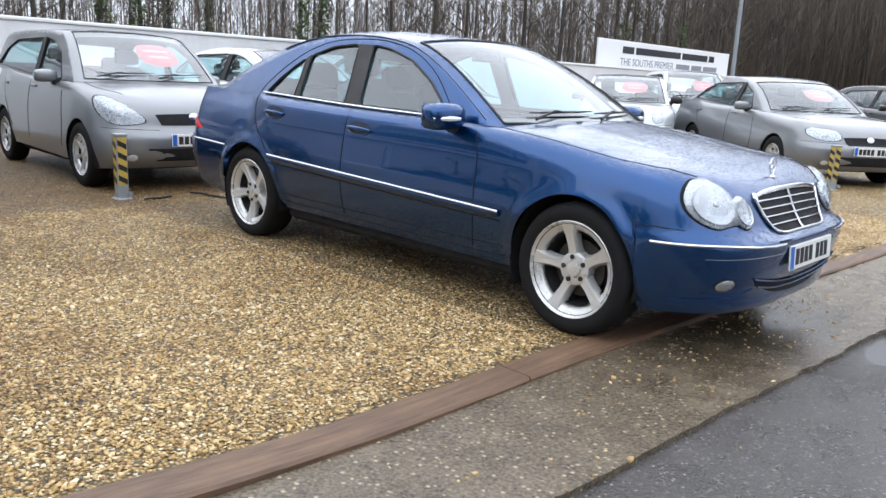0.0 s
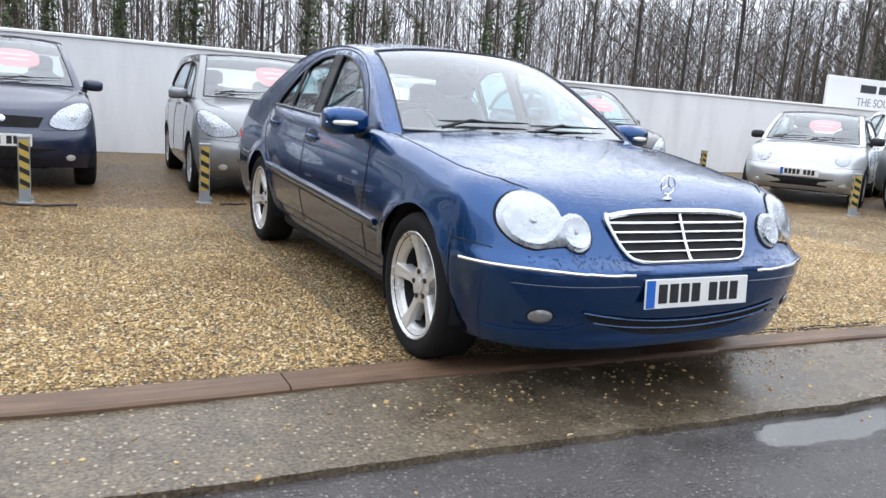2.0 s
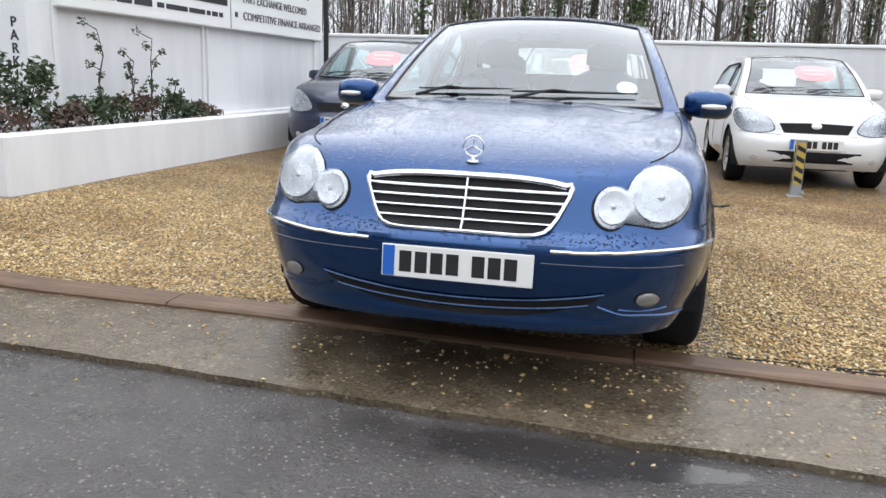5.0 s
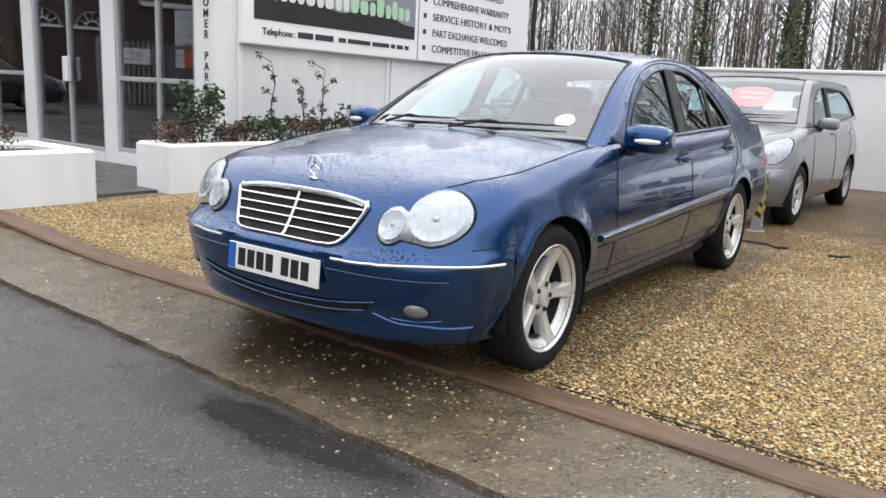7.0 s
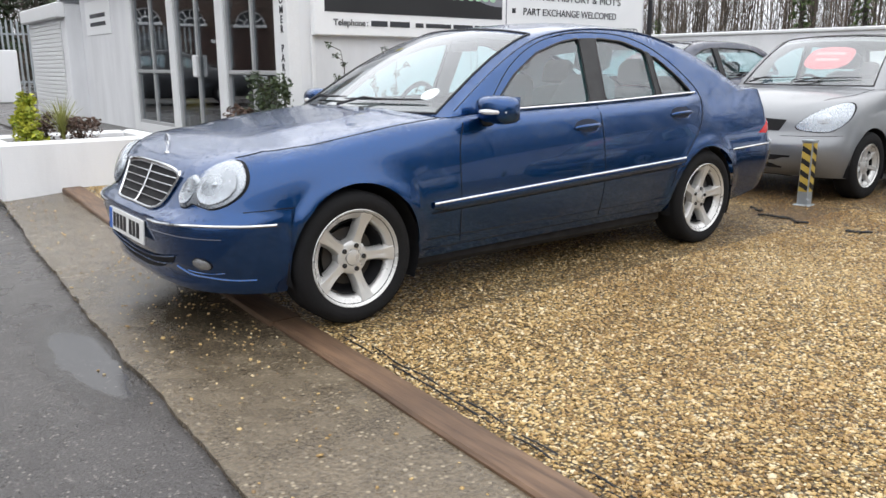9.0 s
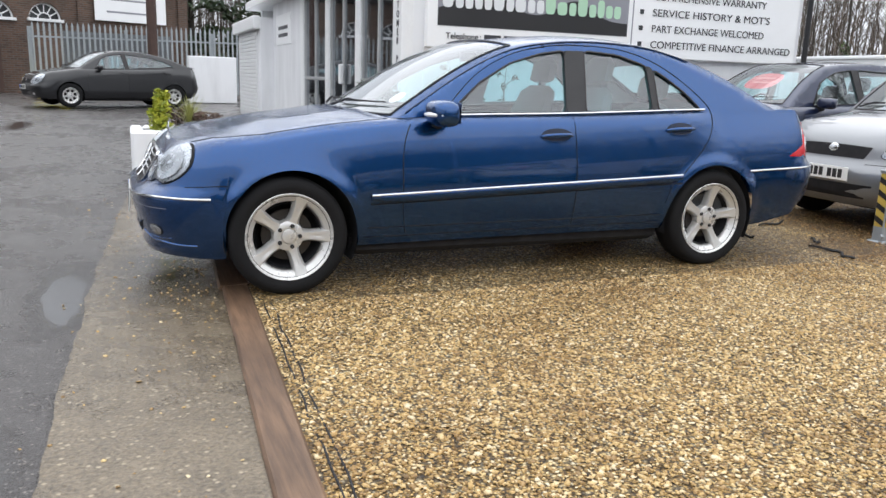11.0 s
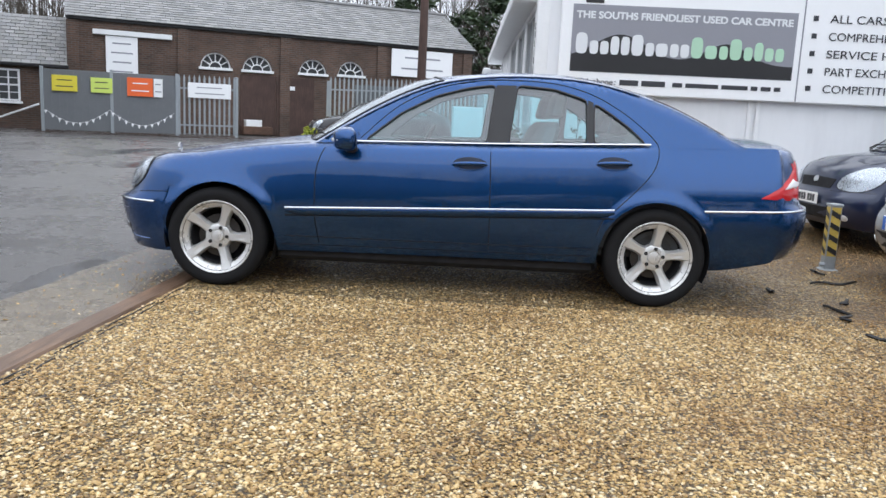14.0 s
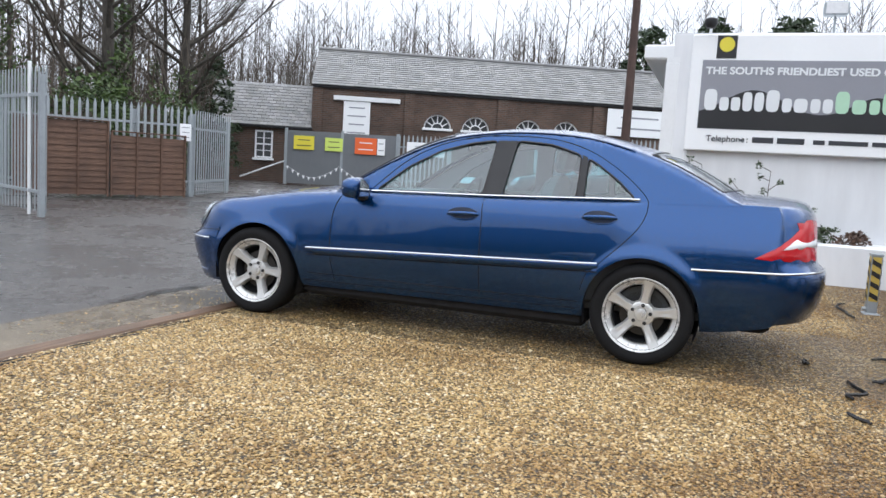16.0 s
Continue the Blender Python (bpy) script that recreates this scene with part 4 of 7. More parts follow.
def seat(parent, x, y, z, tall=0.62, mat=None):
    mat = mat or M_SEAT
    Geo().box(x - 0.25, x + 0.25, y - 0.3, y + 0.22, z, z + 0.16, 0.05).obj("seat", mat, parent, "", True)
    g = Geo()
    rings = []
    for k, (h, hw, d) in enumerate(((0, 0.2, 0.07), (0.06, 0.25, 0.085), (tall * 0.6, 0.25, 0.08), (tall * 0.92, 0.2, 0.06), (tall, 0.12, 0.03))):
        yy = y + 0.16 + h * 0.36
        rings.append([(x + hw * cx, yy + d * cy, z + 0.1 + h) for cx, cy in ((-1, -0.5), (-0.7, -1), (0.7, -1), (1, -0.5), (1, 0.5), (0.7, 1), (-0.7, 1), (-1, 0.5))])
    g.loft(rings).obj("seat_back", mat, parent, "", True)
    yy, zz = y + 0.17 + tall * 0.36, z + 0.12 + tall
    g = Geo()
    rings = []
    for h, hw, d in ((0, 0.07, 0.03), (0.02, 0.13, 0.05), (0.13, 0.13, 0.05), (0.17, 0.08, 0.03)):
        rings.append([(x + hw * cx, yy + h * 0.2 + d * cy, zz + h) for cx, cy in ((-1, -0.5), (-0.7, -1), (0.7, -1), (1, -0.5), (1, 0.5), (0.7, 1), (-0.7, 1), (-1, 0.5))])
    g.loft(rings).obj("headrest", mat, parent, "", True)


def inside(s, parent, floor=0.34):
    """Dashboard, steering wheel on the car's right, and seats."""
    W = s["W"] - 0.13
    c = s["cowl"]
    belt = lerp(c + 0.4, s["zt"])
    g = Geo()
    g.box(-W, W, c - 0.1, s["deck"] + 0.1, floor - 0.05, floor, 0.01)
    g.obj("cabin_floor", M_DARK, parent)
    g = Geo()
    rings = [[(x, c - 0.12, floor), (x, c - 0.12, belt - 0.05), (x, c + 0.12, belt + 0.01), (x, c + 0.38, belt - 0.005), (x, c + 0.46, belt - 0.08), (x, c + 0.4, floor + 0.2)] for x in (-W, -W * 0.5, 0, W * 0.5, W)]
    g.loft(rings).obj("dashboard", M_DARK, parent, "", True, False, 40)
    for sign in (1, -1):
        g = Geo()
        g.box(sign * W - 0.03, sign * W + 0.03, c + 0.1, s["deck"] - 0.1, floor, belt - 0.03, 0.015)
        g.obj("door_card", M_DARK, parent)
    y = c + 0.62
    ring = [(-0.36 + 0.185 * math.cos(a), y - 0.02 + 0.185 * math.sin(a) * 0.42, belt - 0.045 + 0.185 * math.sin(a) * 0.9) for a in (2 * math.pi * k / 28 for k in range(29))]
    st = Geo().tube(ring, 0.015, 6, False)
    st.tube([(-0.36, y + 0.0, belt - 0.045), (-0.36, y - 0.25, belt - 0.15)], 0.03, 8)
    st.tube([(-0.53, y - 0.02, belt - 0.045), (-0.19, y - 0.02, belt - 0.045)], 0.018, 6)
    st.obj("steering_wheel", M_RUBBER, parent, "", True)
    for x in (-0.36, 0.36):
        seat(parent, x, c + 1.12, floor + 0.12, 0.55)
    span = s["deck"] - c
    for x in (-0.36, 0.36):
        seat(parent, x, c + min(1.6, span - 0.8), floor + 0.14, 0.44)
    g = Geo()
    g.box(-W, W, s["deck"] - 0.35, s["deck"] + 0.05, belt - 0.06, belt - 0.02, 0.01)
    g.obj("parcel_shelf", M_DARK, parent)


def mirror(parent, sign, y, z, W, mat, size=1.0, lamp=True):
    k = size
    mr = None
    g = Geo()
    rings = []
    for u, w in ((0.0, 0.45), (0.1, 0.8), (0.32, 0.98), (0.72, 1.0), (0.92, 0.86), (1.0, 0.55)):
        x = sign * (W - 0.015 + 0.20 * k * u)
        rings.append([(x, y + (0.05 if math.cos(a) > 0 else 0.075) * k * w * math.copysign(abs(math.cos(a)) ** 0.7, math.cos(a)) + 0.02 * u, z + 0.062 * k * w * math.copysign(abs(math.sin(a)) ** 0.65, math.sin(a)) - 0.008 * u) for a in (2 * math.pi * j / 20 for j in range(20))])
    mr = g.loft(rings).obj("door_mirror", mat, parent, "", True, False, 60)
    Geo().box(*(sorted((sign * (W - 0.08), sign * (W + 0.03)))), y - 0.02, y + 0.06, z - 0.09, z - 0.025, 0.012).obj("mirror_foot", M_RUBBER, mr)
    g = Geo()
    rings = [[(sign * (W + xx * k), y + 0.068 * k + 0.012 * xx, z + h * k) for h in (-0.05, 0.05)] for xx in (0.03, 0.16)]
    g.grid(rings).obj("mirror_glass", M_CHROME, mr)
    if lamp:
        g = Geo()
        g.tube([(sign * (W + 0.055 * k + 0.125 * k * t), y - 0.072 * k + 0.045 * k * t * t, z - 0.012) for t in (0, 0.25, 0.5, 0.75, 1.0)], [0.008, 0.013, 0.014, 0.013, 0.007], 8)
        g.obj("indicator", M_CLEARL, mr, "clear indicator lens", True)
    return mr


def number_plate(parent, y, z, tilt=0.0, w=0.52, h=0.111, euro=True, back=False):
    """A plate whose characters are plain bars."""
    pl = new("number_plate")
    me = Geo().box(-w / 2, w / 2, -0.008, 0, -h / 2, h / 2, 0.002).mesh("number_plate")
    me.materials.append(M_PLATE)
    pl.data if pl.data else None
    bpy.data.objects.remove(pl)
    pl = new("number_plate", me)
    pl.parent = parent
    pl.matrix_basis = pose(0, y, z, tilt, 0, 180 if back else 0)
    if euro:
        Geo().box(-w / 2 + 0.004, -w / 2 + 0.045, -0.0095, -0.0075, -h / 2 + 0.004, h / 2 - 0.004).obj("country_band", M_EUBLUE, pl)
    x = -w / 2 + 0.062
    for k in range(7):
        x += 0.034 if k == 4 else 0
        Geo().box(x, x + 0.043, -0.0095, -0.0078, -0.036, 0.036, 0.0008).obj("bar", M_INK, pl)
        x += 0.0545
    return pl


def wipers(parent, rows, top, s, sides=((-0.62, 0.02), (-0.05, 0.55))):
    """Blades parked along the foot of the windscreen."""
    i = next(k for k, (y, _) in enumerate(top) if y > s["screens"][0] + 0.03)
    row = [Vector(p) for p in rows[i]]
    nxt = [Vector(p) for p in rows[i + 2]]
    for a, b in sides:
        pts = []
        for t in np.linspace(a, b, 7):
            u = (t / max(0.3, row[-1].x) + 1) / 2 * (len(row) - 1)
            k = int(max(0, min(len(row) - 2, u)))
            p = row[k].lerp(row[k + 1], u - k).lerp(nxt[k].lerp(nxt[k + 1], u - k), 0.02 + 0.2 * (t - a) / (b - a))
            pts.append(p + Vector((0, -0.012, 0.014)))
        w = Geo().tube(pts, [0.004, 0.006, 0.007, 0.007, 0.006, 0.005, 0.003], 6).obj("wiper", M_RUBBER, parent, "", True)
        Geo().tube([pts[0] + Vector((0, -0.05, -0.03)), pts[2] + Vector((0, -0.012, 0.01)), pts[3]], [0.009, 0.006, 0.004], 6).obj("wiper_arm", M_RUBBER, w, "", True)


def blue_saloon():
    s = dict(
        W=0.862, full=4.2, flare=0.016, crown=(0.55, 0.6, 0.11), yf=-0.748, yr=3.765, af=0.55, ar=0.40, hub=0.31, arches=((0.015, 0.343), (2.705, 0.343)), rows=30,
        zt_front=[(0, 0.712), (0.36, 0.708), (0.45, 0.725), (0.55, 0.765), (0.63, 0.789), (0.75, 0.80), (0.82, 0.803)],
        zt=[(-0.45, 0.80), (-0.17, 0.812), (0, 0.84), (0.3, 0.885), (0.6, 0.912), (0.9, 0.928), (1.7, 0.948), (2.6, 0.982), (3.05, 1.0), (3.3, 1.005), (3.55, 1.003), (3.77, 0.995)],
        zb=[(-0.77, 0.205), (-0.35, 0.19), (0.4, 0.235), (2.3, 0.25), (3.05, 0.24), (3.5, 0.32), (3.77, 0.35)],
        front=[(0.18, 0.10), (0.205, 0.055), (0.225, 0.046), (0.26, 0.05), (0.33, 0.028), (0.42, 0.008), (0.48, 0.0), (0.505, 0.0), (0.52, 0.012), (0.535, 0.05), (0.56, 0.075), (0.62, 0.11), (0.70, 0.15), (0.74, 0.187), (0.77, 0.235), (0.79, 0.285), (0.806, 0.33)],
        rear=[(0.25, 0.16), (0.35, 0.06), (0.45, 0.015), (0.6, 0), (0.64, 0.01), (0.66, 0.045), (0.8, 0.07), (0.9, 0.075), (0.96, 0.085), (0.99, 0.1), (1.0, 0.115)],
        side=[(0, 0.105), (0.012, 0.08), (0.035, 0.055), (0.1, 0.034), (0.2, 0.016), (0.35, 0.002), (0.45, 0)], roll=(2.45, 2.8, 8, 9),
        low=[(0.19, 0.095), (0.26, 0.064), (0.34, 0.038), (0.43, 0.015), (0.52, 0.0)],
        bumper_f=(-0.33, 0.53), bumper_r=(3.0, 0.62), doors=(0.61, 1.68), sill=0.33,
        door_r=[(0.3, 2.33), (0.5, 2.37), (0.55, 2.43), (0.69, 2.555), (0.83, 2.67), (0.94, 2.70), (0.99, 2.64)],
        cowl=0.60, deck=3.12, centre=[(-0.62, 0.708), (-0.57, 0.735), (-0.5, 0.768), (-0.4, 0.804), (-0.3, 0.83), (-0.15, 0.858), (0, 0.885), (0.3, 0.925), (0.6, 0.948), (2.9, 1.075), (3.1, 1.064), (3.35, 1.06), (3.5, 1.053), (3.58, 1.043), (3.64, 1.02), (3.66, 1.0), (3.77, 0.995)], bow=[(-0.62, 0), (0.2, 0), (0.6, -0.14), (0.61, 0), (3.1, 0.1), (3.4, 0.0)], ridge=0.006, lean=0.37,
        roofline=[(0.60, 0.915), (0.78, 1.03), (0.98, 1.15), (1.18, 1.25), (1.38, 1.322), (1.65, 1.366), (1.95, 1.38), (2.25, 1.364), (2.5, 1.314), (2.75, 1.232), (2.95, 1.142), (3.12, 1.052), (3.24, 0.998)],
        windows=[[(0.90, 0.944), (1.11, 1.118), (1.318, 1.232), (1.526, 1.293), (1.692, 1.318), (1.65, 0.959)], [(1.78, 0.965), (1.826, 1.322), (2.06, 1.306), (2.26, 1.247), (2.262, 0.98)], [(2.302, 0.982), (2.302, 1.232), (2.4, 1.175), (2.52, 1.09), (2.625, 0.993)]],
        roof_rise=[(0.6, 0.0), (1.0, 0.032), (1.4, 0.05), (2.2, 0.051), (2.7, 0.042), (3.2, 0.01)], roof_bow=[(0.6, -0.19), (1.3, -0.13), (1.6, 0.0), (2.4, 0.0), (2.7, 0.08), (3.24, 0.14)],
        screens=(0.63, 1.36, 2.66, 3.09),
    )
    car = thing("saloon_car", "metallic blue four-door saloon car wet with rain on the gravel", "car")
    sh = CarShape(s, 0.022)
    sh.skin(M_BLUE, car)
    rows, top = cabin(sh, M_BLUE, car, M_GLASS)
    arch_liners(s, car)
    inside(s, car)
    wm = wheel_meshes(0.309, 0.224, 0.21)
    for sign in (1, -1):
        for y in (0.0, 2.715):
            put_wheel(wm, car, Matrix.Translation((sign * 0.752, y, 0.306)) @ (Matrix.Rotation(math.pi, 4, "Z") if sign < 0 else Matrix()), True, (-0.17 if y else -0.33) if sign > 0 else (0.5 if y else 0.2))
    # black B-pillars and chrome belt line
    for sign in (1, -1):
        bar = [(2.266, 0.982), (2.298, 0.983), (2.298, 1.236), (2.266, 1.25)]
        Geo().prism(bar, lambda y, z, d: (sign * (sh.side_x(y, z) + 0.002 + d), y, z), 0.003).obj("quarter_bar", M_RUBBER, car)
        pil = [(1.653, 0.959), (1.777, 0.965), (1.822, 1.322), (1.696, 1.318)]
        Geo().prism(pil, lambda y, z, d: (sign * (sh.side_x(y, z) + 0.002 + d), y, z), 0.004).obj("pillar_trim", M_RUBBER, car)
        line_on("belt_trim", [(sign * (sh.side_x(y, lerp(y, s["zt"]) + 0.008) + 0.004), y, lerp(y, s["zt"]) + 0.008 + 0.004 * smoothstep(y, 1, 2.6)) for y in np.linspace(0.86, 2.65, 22)], 0.007, M_CHROME, car, 6, "chrome strip")
        rail = [(sign * (sh.side_x(y, z) + 0.0), y, z) for y, z in top if 0.64 < y < 2.62]
        line_on("roof_gutter", rail, 0.0028, M_NAVY, car)
        # door gaps
        for pts in ([(0.635, 0.3), (0.612, 0.45), (0.608, 0.6), (0.612, 0.744), (0.632, 0.83), (0.66, 0.888)], [(1.69, 0.31), (1.685, 0.5), (1.68, 0.7), (1.672, 0.93)], [(2.34, 0.42), (2.37, 0.52), (2.41, 0.56), (2.48, 0.63), (2.55, 0.70), (2.62, 0.775), (2.67, 0.845), (2.695, 0.91), (2.70, 0.95), (2.70, 0.972)], [(0.42, 0.335), (1.2, 0.338), (2.33, 0.345)]):
            line_on("door_gap", [sh.side(y, z, sign, 0.0) for y, z in spline(pts, 5)], 0.0032, M_SEAM, car)
        frame_line = spline([(0.87, 0.955), (1.08, 1.152), (1.3, 1.272), (1.52, 1.331), (1.74, 1.353), (2.06, 1.343), (2.29, 1.285), (2.47, 1.19), (2.61, 1.085), (2.685, 1.01), (2.70, 0.972)], 4)
        line_on("door_gap", [(sign * (sh.side_x(y, z) + 0.0005), y, z) for y, z in frame_line], 0.0028, M_SEAM, car)
        line_on("wing_gap", [sh.side(y, z, sign, 0.0) for y, z in [(-0.30, 0.575), (-0.36, 0.575), (-0.43, 0.57), (-0.5, 0.565)]], 0.003, M_SEAM, car)
        # side moulding with a chrome line
        moul = [(y, 0.508 + (y - 0.43) * 0.0385) for y in np.linspace(0.43, 2.44, 24)]
        g = Geo()
        rings = []
        for y, z in moul:
            e = min(1.0, 0.4 + 8 * min(y - 0.425, 2.446 - y))
            p = sh.side(y, z, sign)
            rings.append([(p.x - sign * 0.004, y, z - 0.042 * e), (p.x + sign * 0.008, y, z - 0.037 * e), (p.x + sign * 0.017, y, z - 0.012 * e), (p.x + sign * 0.015, y, z + 0.004), (p.x + sign * 0.008, y, z + 0.014), (p.x - sign * 0.004, y, z + 0.016)])
        g.loft(rings).obj("side_moulding", M_BLUE, car, "", True, False, 50)
        line_on("moulding_chrome", [sh.side(y, z + 0.009, sign, 0.0125) for y, z in moul], 0.0062, M_CHROME, car, 6, "chrome strip")
        line_on("moulding_shadow", [sh.side(y, z - 0.042, sign, 0.001) for y, z in moul], 0.004, M_SEAM, car)
        line_on("bumper_fold", [sh.face(sign * x, 0.275 + 0.05 * smoothstep(x, 0.58, 0.4) - 0.012 * smoothstep(x, 0.6, 0.74), 0.001) for x in np.linspace(0.47, 0.76, 14)], 0.006, M_BLUE, car)
        # bumper strips
        pts = [sh.face(sign * x, 0.497 + 0.014 * smoothstep(x, 0.3, 0.75), 0.006) for x in np.linspace(0.31, 0.74, 18)] + [sh.side(y, 0.511, sign, 0.006) for y in np.linspace(-0.585, -0.385, 8)]
        line_on("bumper_trim", pts, 0.0065, M_CHROME, car, 6, "chrome strip")
        pts = [sh.side(y, 0.612 + (y - 2.97) * 0.04, sign, 0.006) for y in np.linspace(2.98, 3.6, 14)] + [sh.tail(sign * x, 0.638, 0.006) for x in np.linspace(0.76, 0.35, 12)]
        line_on("bumper_trim", pts, 0.0065, M_CHROME, car, 6, "chrome strip")
        # handles: flat patch with the hollow's shade in its colour, raised lower lip, and bar
        for y in (1.55, 2.425):
            z = 0.83 if y < 2 else 0.871
            hole = [(y + 0.104 * math.cos(a), z + 0.042 * math.sin(a)) for a in (2 * math.pi * k / 28 for k in range(28))]
            hollow = patch("handle_hollow", lambda a, b, l: sh.side(a, b, sign, l), hole, M_HOLLOW, car, 0.0015, 0, 3, None, "shadowed hollow behind the handle")
            scoop = [(y + 0.094 * math.cos(a), z - 0.006 + 0.031 * math.sin(a)) for a in (math.pi + math.pi * k / 12 for k in range(13))]
            line_on("scoop", [sh.side(a, b, sign, 0.001) for a, b in scoop], 0.006, M_BLUE, hollow, 6)
            rings = []
            for t in np.linspace(-1, 1, 13):
                p = sh.side(y + t * 0.108, z - 0.002 + 0.004 * t, sign, 0.004 + 0.026 * (1 - t**4))
                hz, hx = 0.013 * (1 - 0.45 * t**4), 0.006
                rings.append([(p.x + sign * hx * cx, p.y, p.z + hz * cz) for cx, cz in ((-1, -0.6), (0, -1), (1, -0.6), (1.2, 0), (1, 0.6), (0, 1), (-1, 0.6))])
            Geo().loft(rings).obj("door_handle", M_BLUE, car, "", True, False, 50)
        mirror(car, sign, 0.80, 0.955, 0.80, M_BLUE, 1.12)
        # headlamp: black gasket, bright bowl, two lamp rings, clear cover
        big, small = (0.643, 0.668, 0.106, 0.095), (0.496, 0.632, 0.062, 0.066)
        pk = []
        for a in range(-40, 221, 13):
            pk.append((big[0] + big[2] * math.cos(radians(a - 50)), big[1] + big[3] * math.sin(radians(a - 50))))
        for a in range(62, 298, 13):
            pk.append((small[0] + small[2] * math.cos(radians(a + 20)), small[1] + small[3] * math.sin(radians(a + 20))))
        pk = [(sign * a, b) for a, b in pk]
        c = (sign * 0.585, 0.656)
        put = lambda a, b, l: sh.face(a, b, l)
        lamp = patch("headlamp", put, pk, M_SEAM, car, 0.003, 0.0, 6, c, "twin round headlamp behind a clear cover", 1.055)
        patch("reflector", put, pk, M_REFLECT, lamp, 0.007, 0.012, 8, c)
        for cx, cz, rx, rz in (big, small):
            ring = [(sign * (cx + 0.80 * rx * math.cos(t)), cz - 0.06 * rz + 0.80 * rz * math.sin(t)) for t in (2 * math.pi * k / 26 for k in range(26))]
            patch("lamp_bowl", put, ring, M_BOWL, lamp, 0.0225, -0.006, 6)
            ring = [(sign * (cx + 0.13 * rx * math.cos(t)), cz + 0.13 * rz * math.sin(t)) for t in (2 * math.pi * k / 20 for k in range(20))]
            patch("bulb", put, ring, M_BOWL, lamp, 0.018, 0.006, 4)
        face_out(patch("lens", put, pk, M_LENS, lamp, 0.014, 0.022, 8, c))
        # fog lamp
        ring = [(sign * 0.632 + 0.038 * math.cos(t), 0.338 + 0.026 * math.sin(t)) for t in (2 * math.pi * k / 20 for k in range(20))]
        fog = patch("fog_lamp", put, ring, M_SEAM, car, 0.003, 0, 3, None, "", 1.12)
        patch("fog_lens", put, ring, M_FOG, fog, 0.006, 0.006, 4)
        line_on("fog_crease", [sh.face(sign * x, 0.292 + 0.05 * (abs(x - 0.62) / 0.1) ** 2 * 0.2, 0.001) for x in np.linspace(0.54, 0.70, 8)], 0.004, M_BLUE, car)
        # tail lamp
        tl = [(3.315, 0.706), (3.40, 0.702), (3.5, 0.70), (3.6, 0.70), (3.67, 0.70), (3.68, 0.76), (3.68, 0.82), (3.672, 0.88), (3.66, 0.93), (3.62, 0.938), (3.585, 0.935), (3.55, 0.885), (3.50, 0.83), (3.43, 0.775), (3.37, 0.738)]
        tail = patch("tail_lamp", lambda a, b, l: sh.side(a, b, sign, l), tl, M_RED, car, 0.004, 0.006, 6, None, "red tail lamp with a clear band")
        band = [(3.46, 0.765), (3.56, 0.77), (3.66, 0.775), (3.66, 0.825), (3.53, 0.825)]
        patch("clear_band", lambda a, b, l: sh.side(a, b, sign, l), band, M_CLEARL, tail, 0.0115, 0.002, 3)
        tr = [(sign * a, b) for a, b in [(0.70, 0.70), (0.55, 0.70), (0.56, 0.78), (0.60, 0.86), (0.66, 0.92), (0.70, 0.92), (0.70, 0.8)]]
        patch("tail_lamp_rear", lambda a, b, l: sh.tail(a, b, l), tr, M_RED, car, 0.004, 0.004, 5)
        # bonnet gap
        line_on("bonnet_gap", [sh.above(sign * x, y, 0.0) for x, y in spline([(0.735, 0.55), (0.745, 0.3), (0.735, 0.0), (0.70, -0.25), (0.66, -0.38), (0.61, -0.45)], 6)], 0.003, M_SEAM, car)
        line_on("washer_jet", [sh.above(sign * 0.25 + d, 0.42, 0.002) for d in (-0.02, 0.02)], 0.006, M_RUBBER, car)
        line_on("sill_line", [sh.side(y, 0.278 + 0.008 * y, sign, 0.001) for y in np.linspace(0.4, 2.32, 20)], 0.003, M_SEAM, car)
    # grille: set in the nose between the lamps
    gy = lambda x, z: min(sh.face(x, min(z, 0.70)).y, -0.58) + 0.004
    hw = lambda z: lerp(z, [(0.534, 0.235), (0.545, 0.278), (0.57, 0.305), (0.62, 0.333), (0.685, 0.358), (0.705, 0.35)])
    outline = [(hw(z), z) for z in (0.537, 0.546, 0.56, 0.59, 0.62, 0.66, 0.685, 0.698)] + [(x, 0.708 - 0.02 * (x / 0.36) ** 4 + 0.006 * (1 - (x / 0.36) ** 2)) for x in np.linspace(0.34, -0.34, 15)] + [(-hw(z), z) for z in (0.698, 0.685, 0.66, 0.62, 0.59, 0.56, 0.546, 0.537)] + [(x, 0.534) for x in np.linspace(-0.2, 0.2, 9)]
    zs = (0.535, 0.54, 0.55, 0.58, 0.61, 0.64, 0.67, 0.69, 0.704)
    grille = Geo().grid([[(hw(z) * u, gy(hw(z) * u, z) - 0.006, z) for u in np.linspace(-1, 1, 25)] for z in zs]).obj("grille", M_SEAM, car, "black grille with chrome bars and surround", True)
    ring = [(a, gy(a, b) - 0.012, b) for a, b in outline]
    Geo().tube(ring + ring[:1], [0.012 if b > 0.68 else 0.008 for a, b in outline + outline[:1]], 8, False).obj("grille_surround", M_CHROME, grille, "chrome", True)
    for z in (0.672, 0.638, 0.604, 0.57):
        w = hw(z) - 0.006
        Geo().tube([(x, gy(x, z) - 0.013, z) for x in np.linspace(-w, w, 15)], 0.0055, 6).obj("grille_bar", M_CHROME, grille, "chrome", True)
    Geo().tube([(0, gy(0, z) - 0.015, z) for z in (0.537, 0.55, 0.6, 0.65, 0.705)], 0.006, 6).obj("grille_post", M_CHROME, grille, "chrome", True)
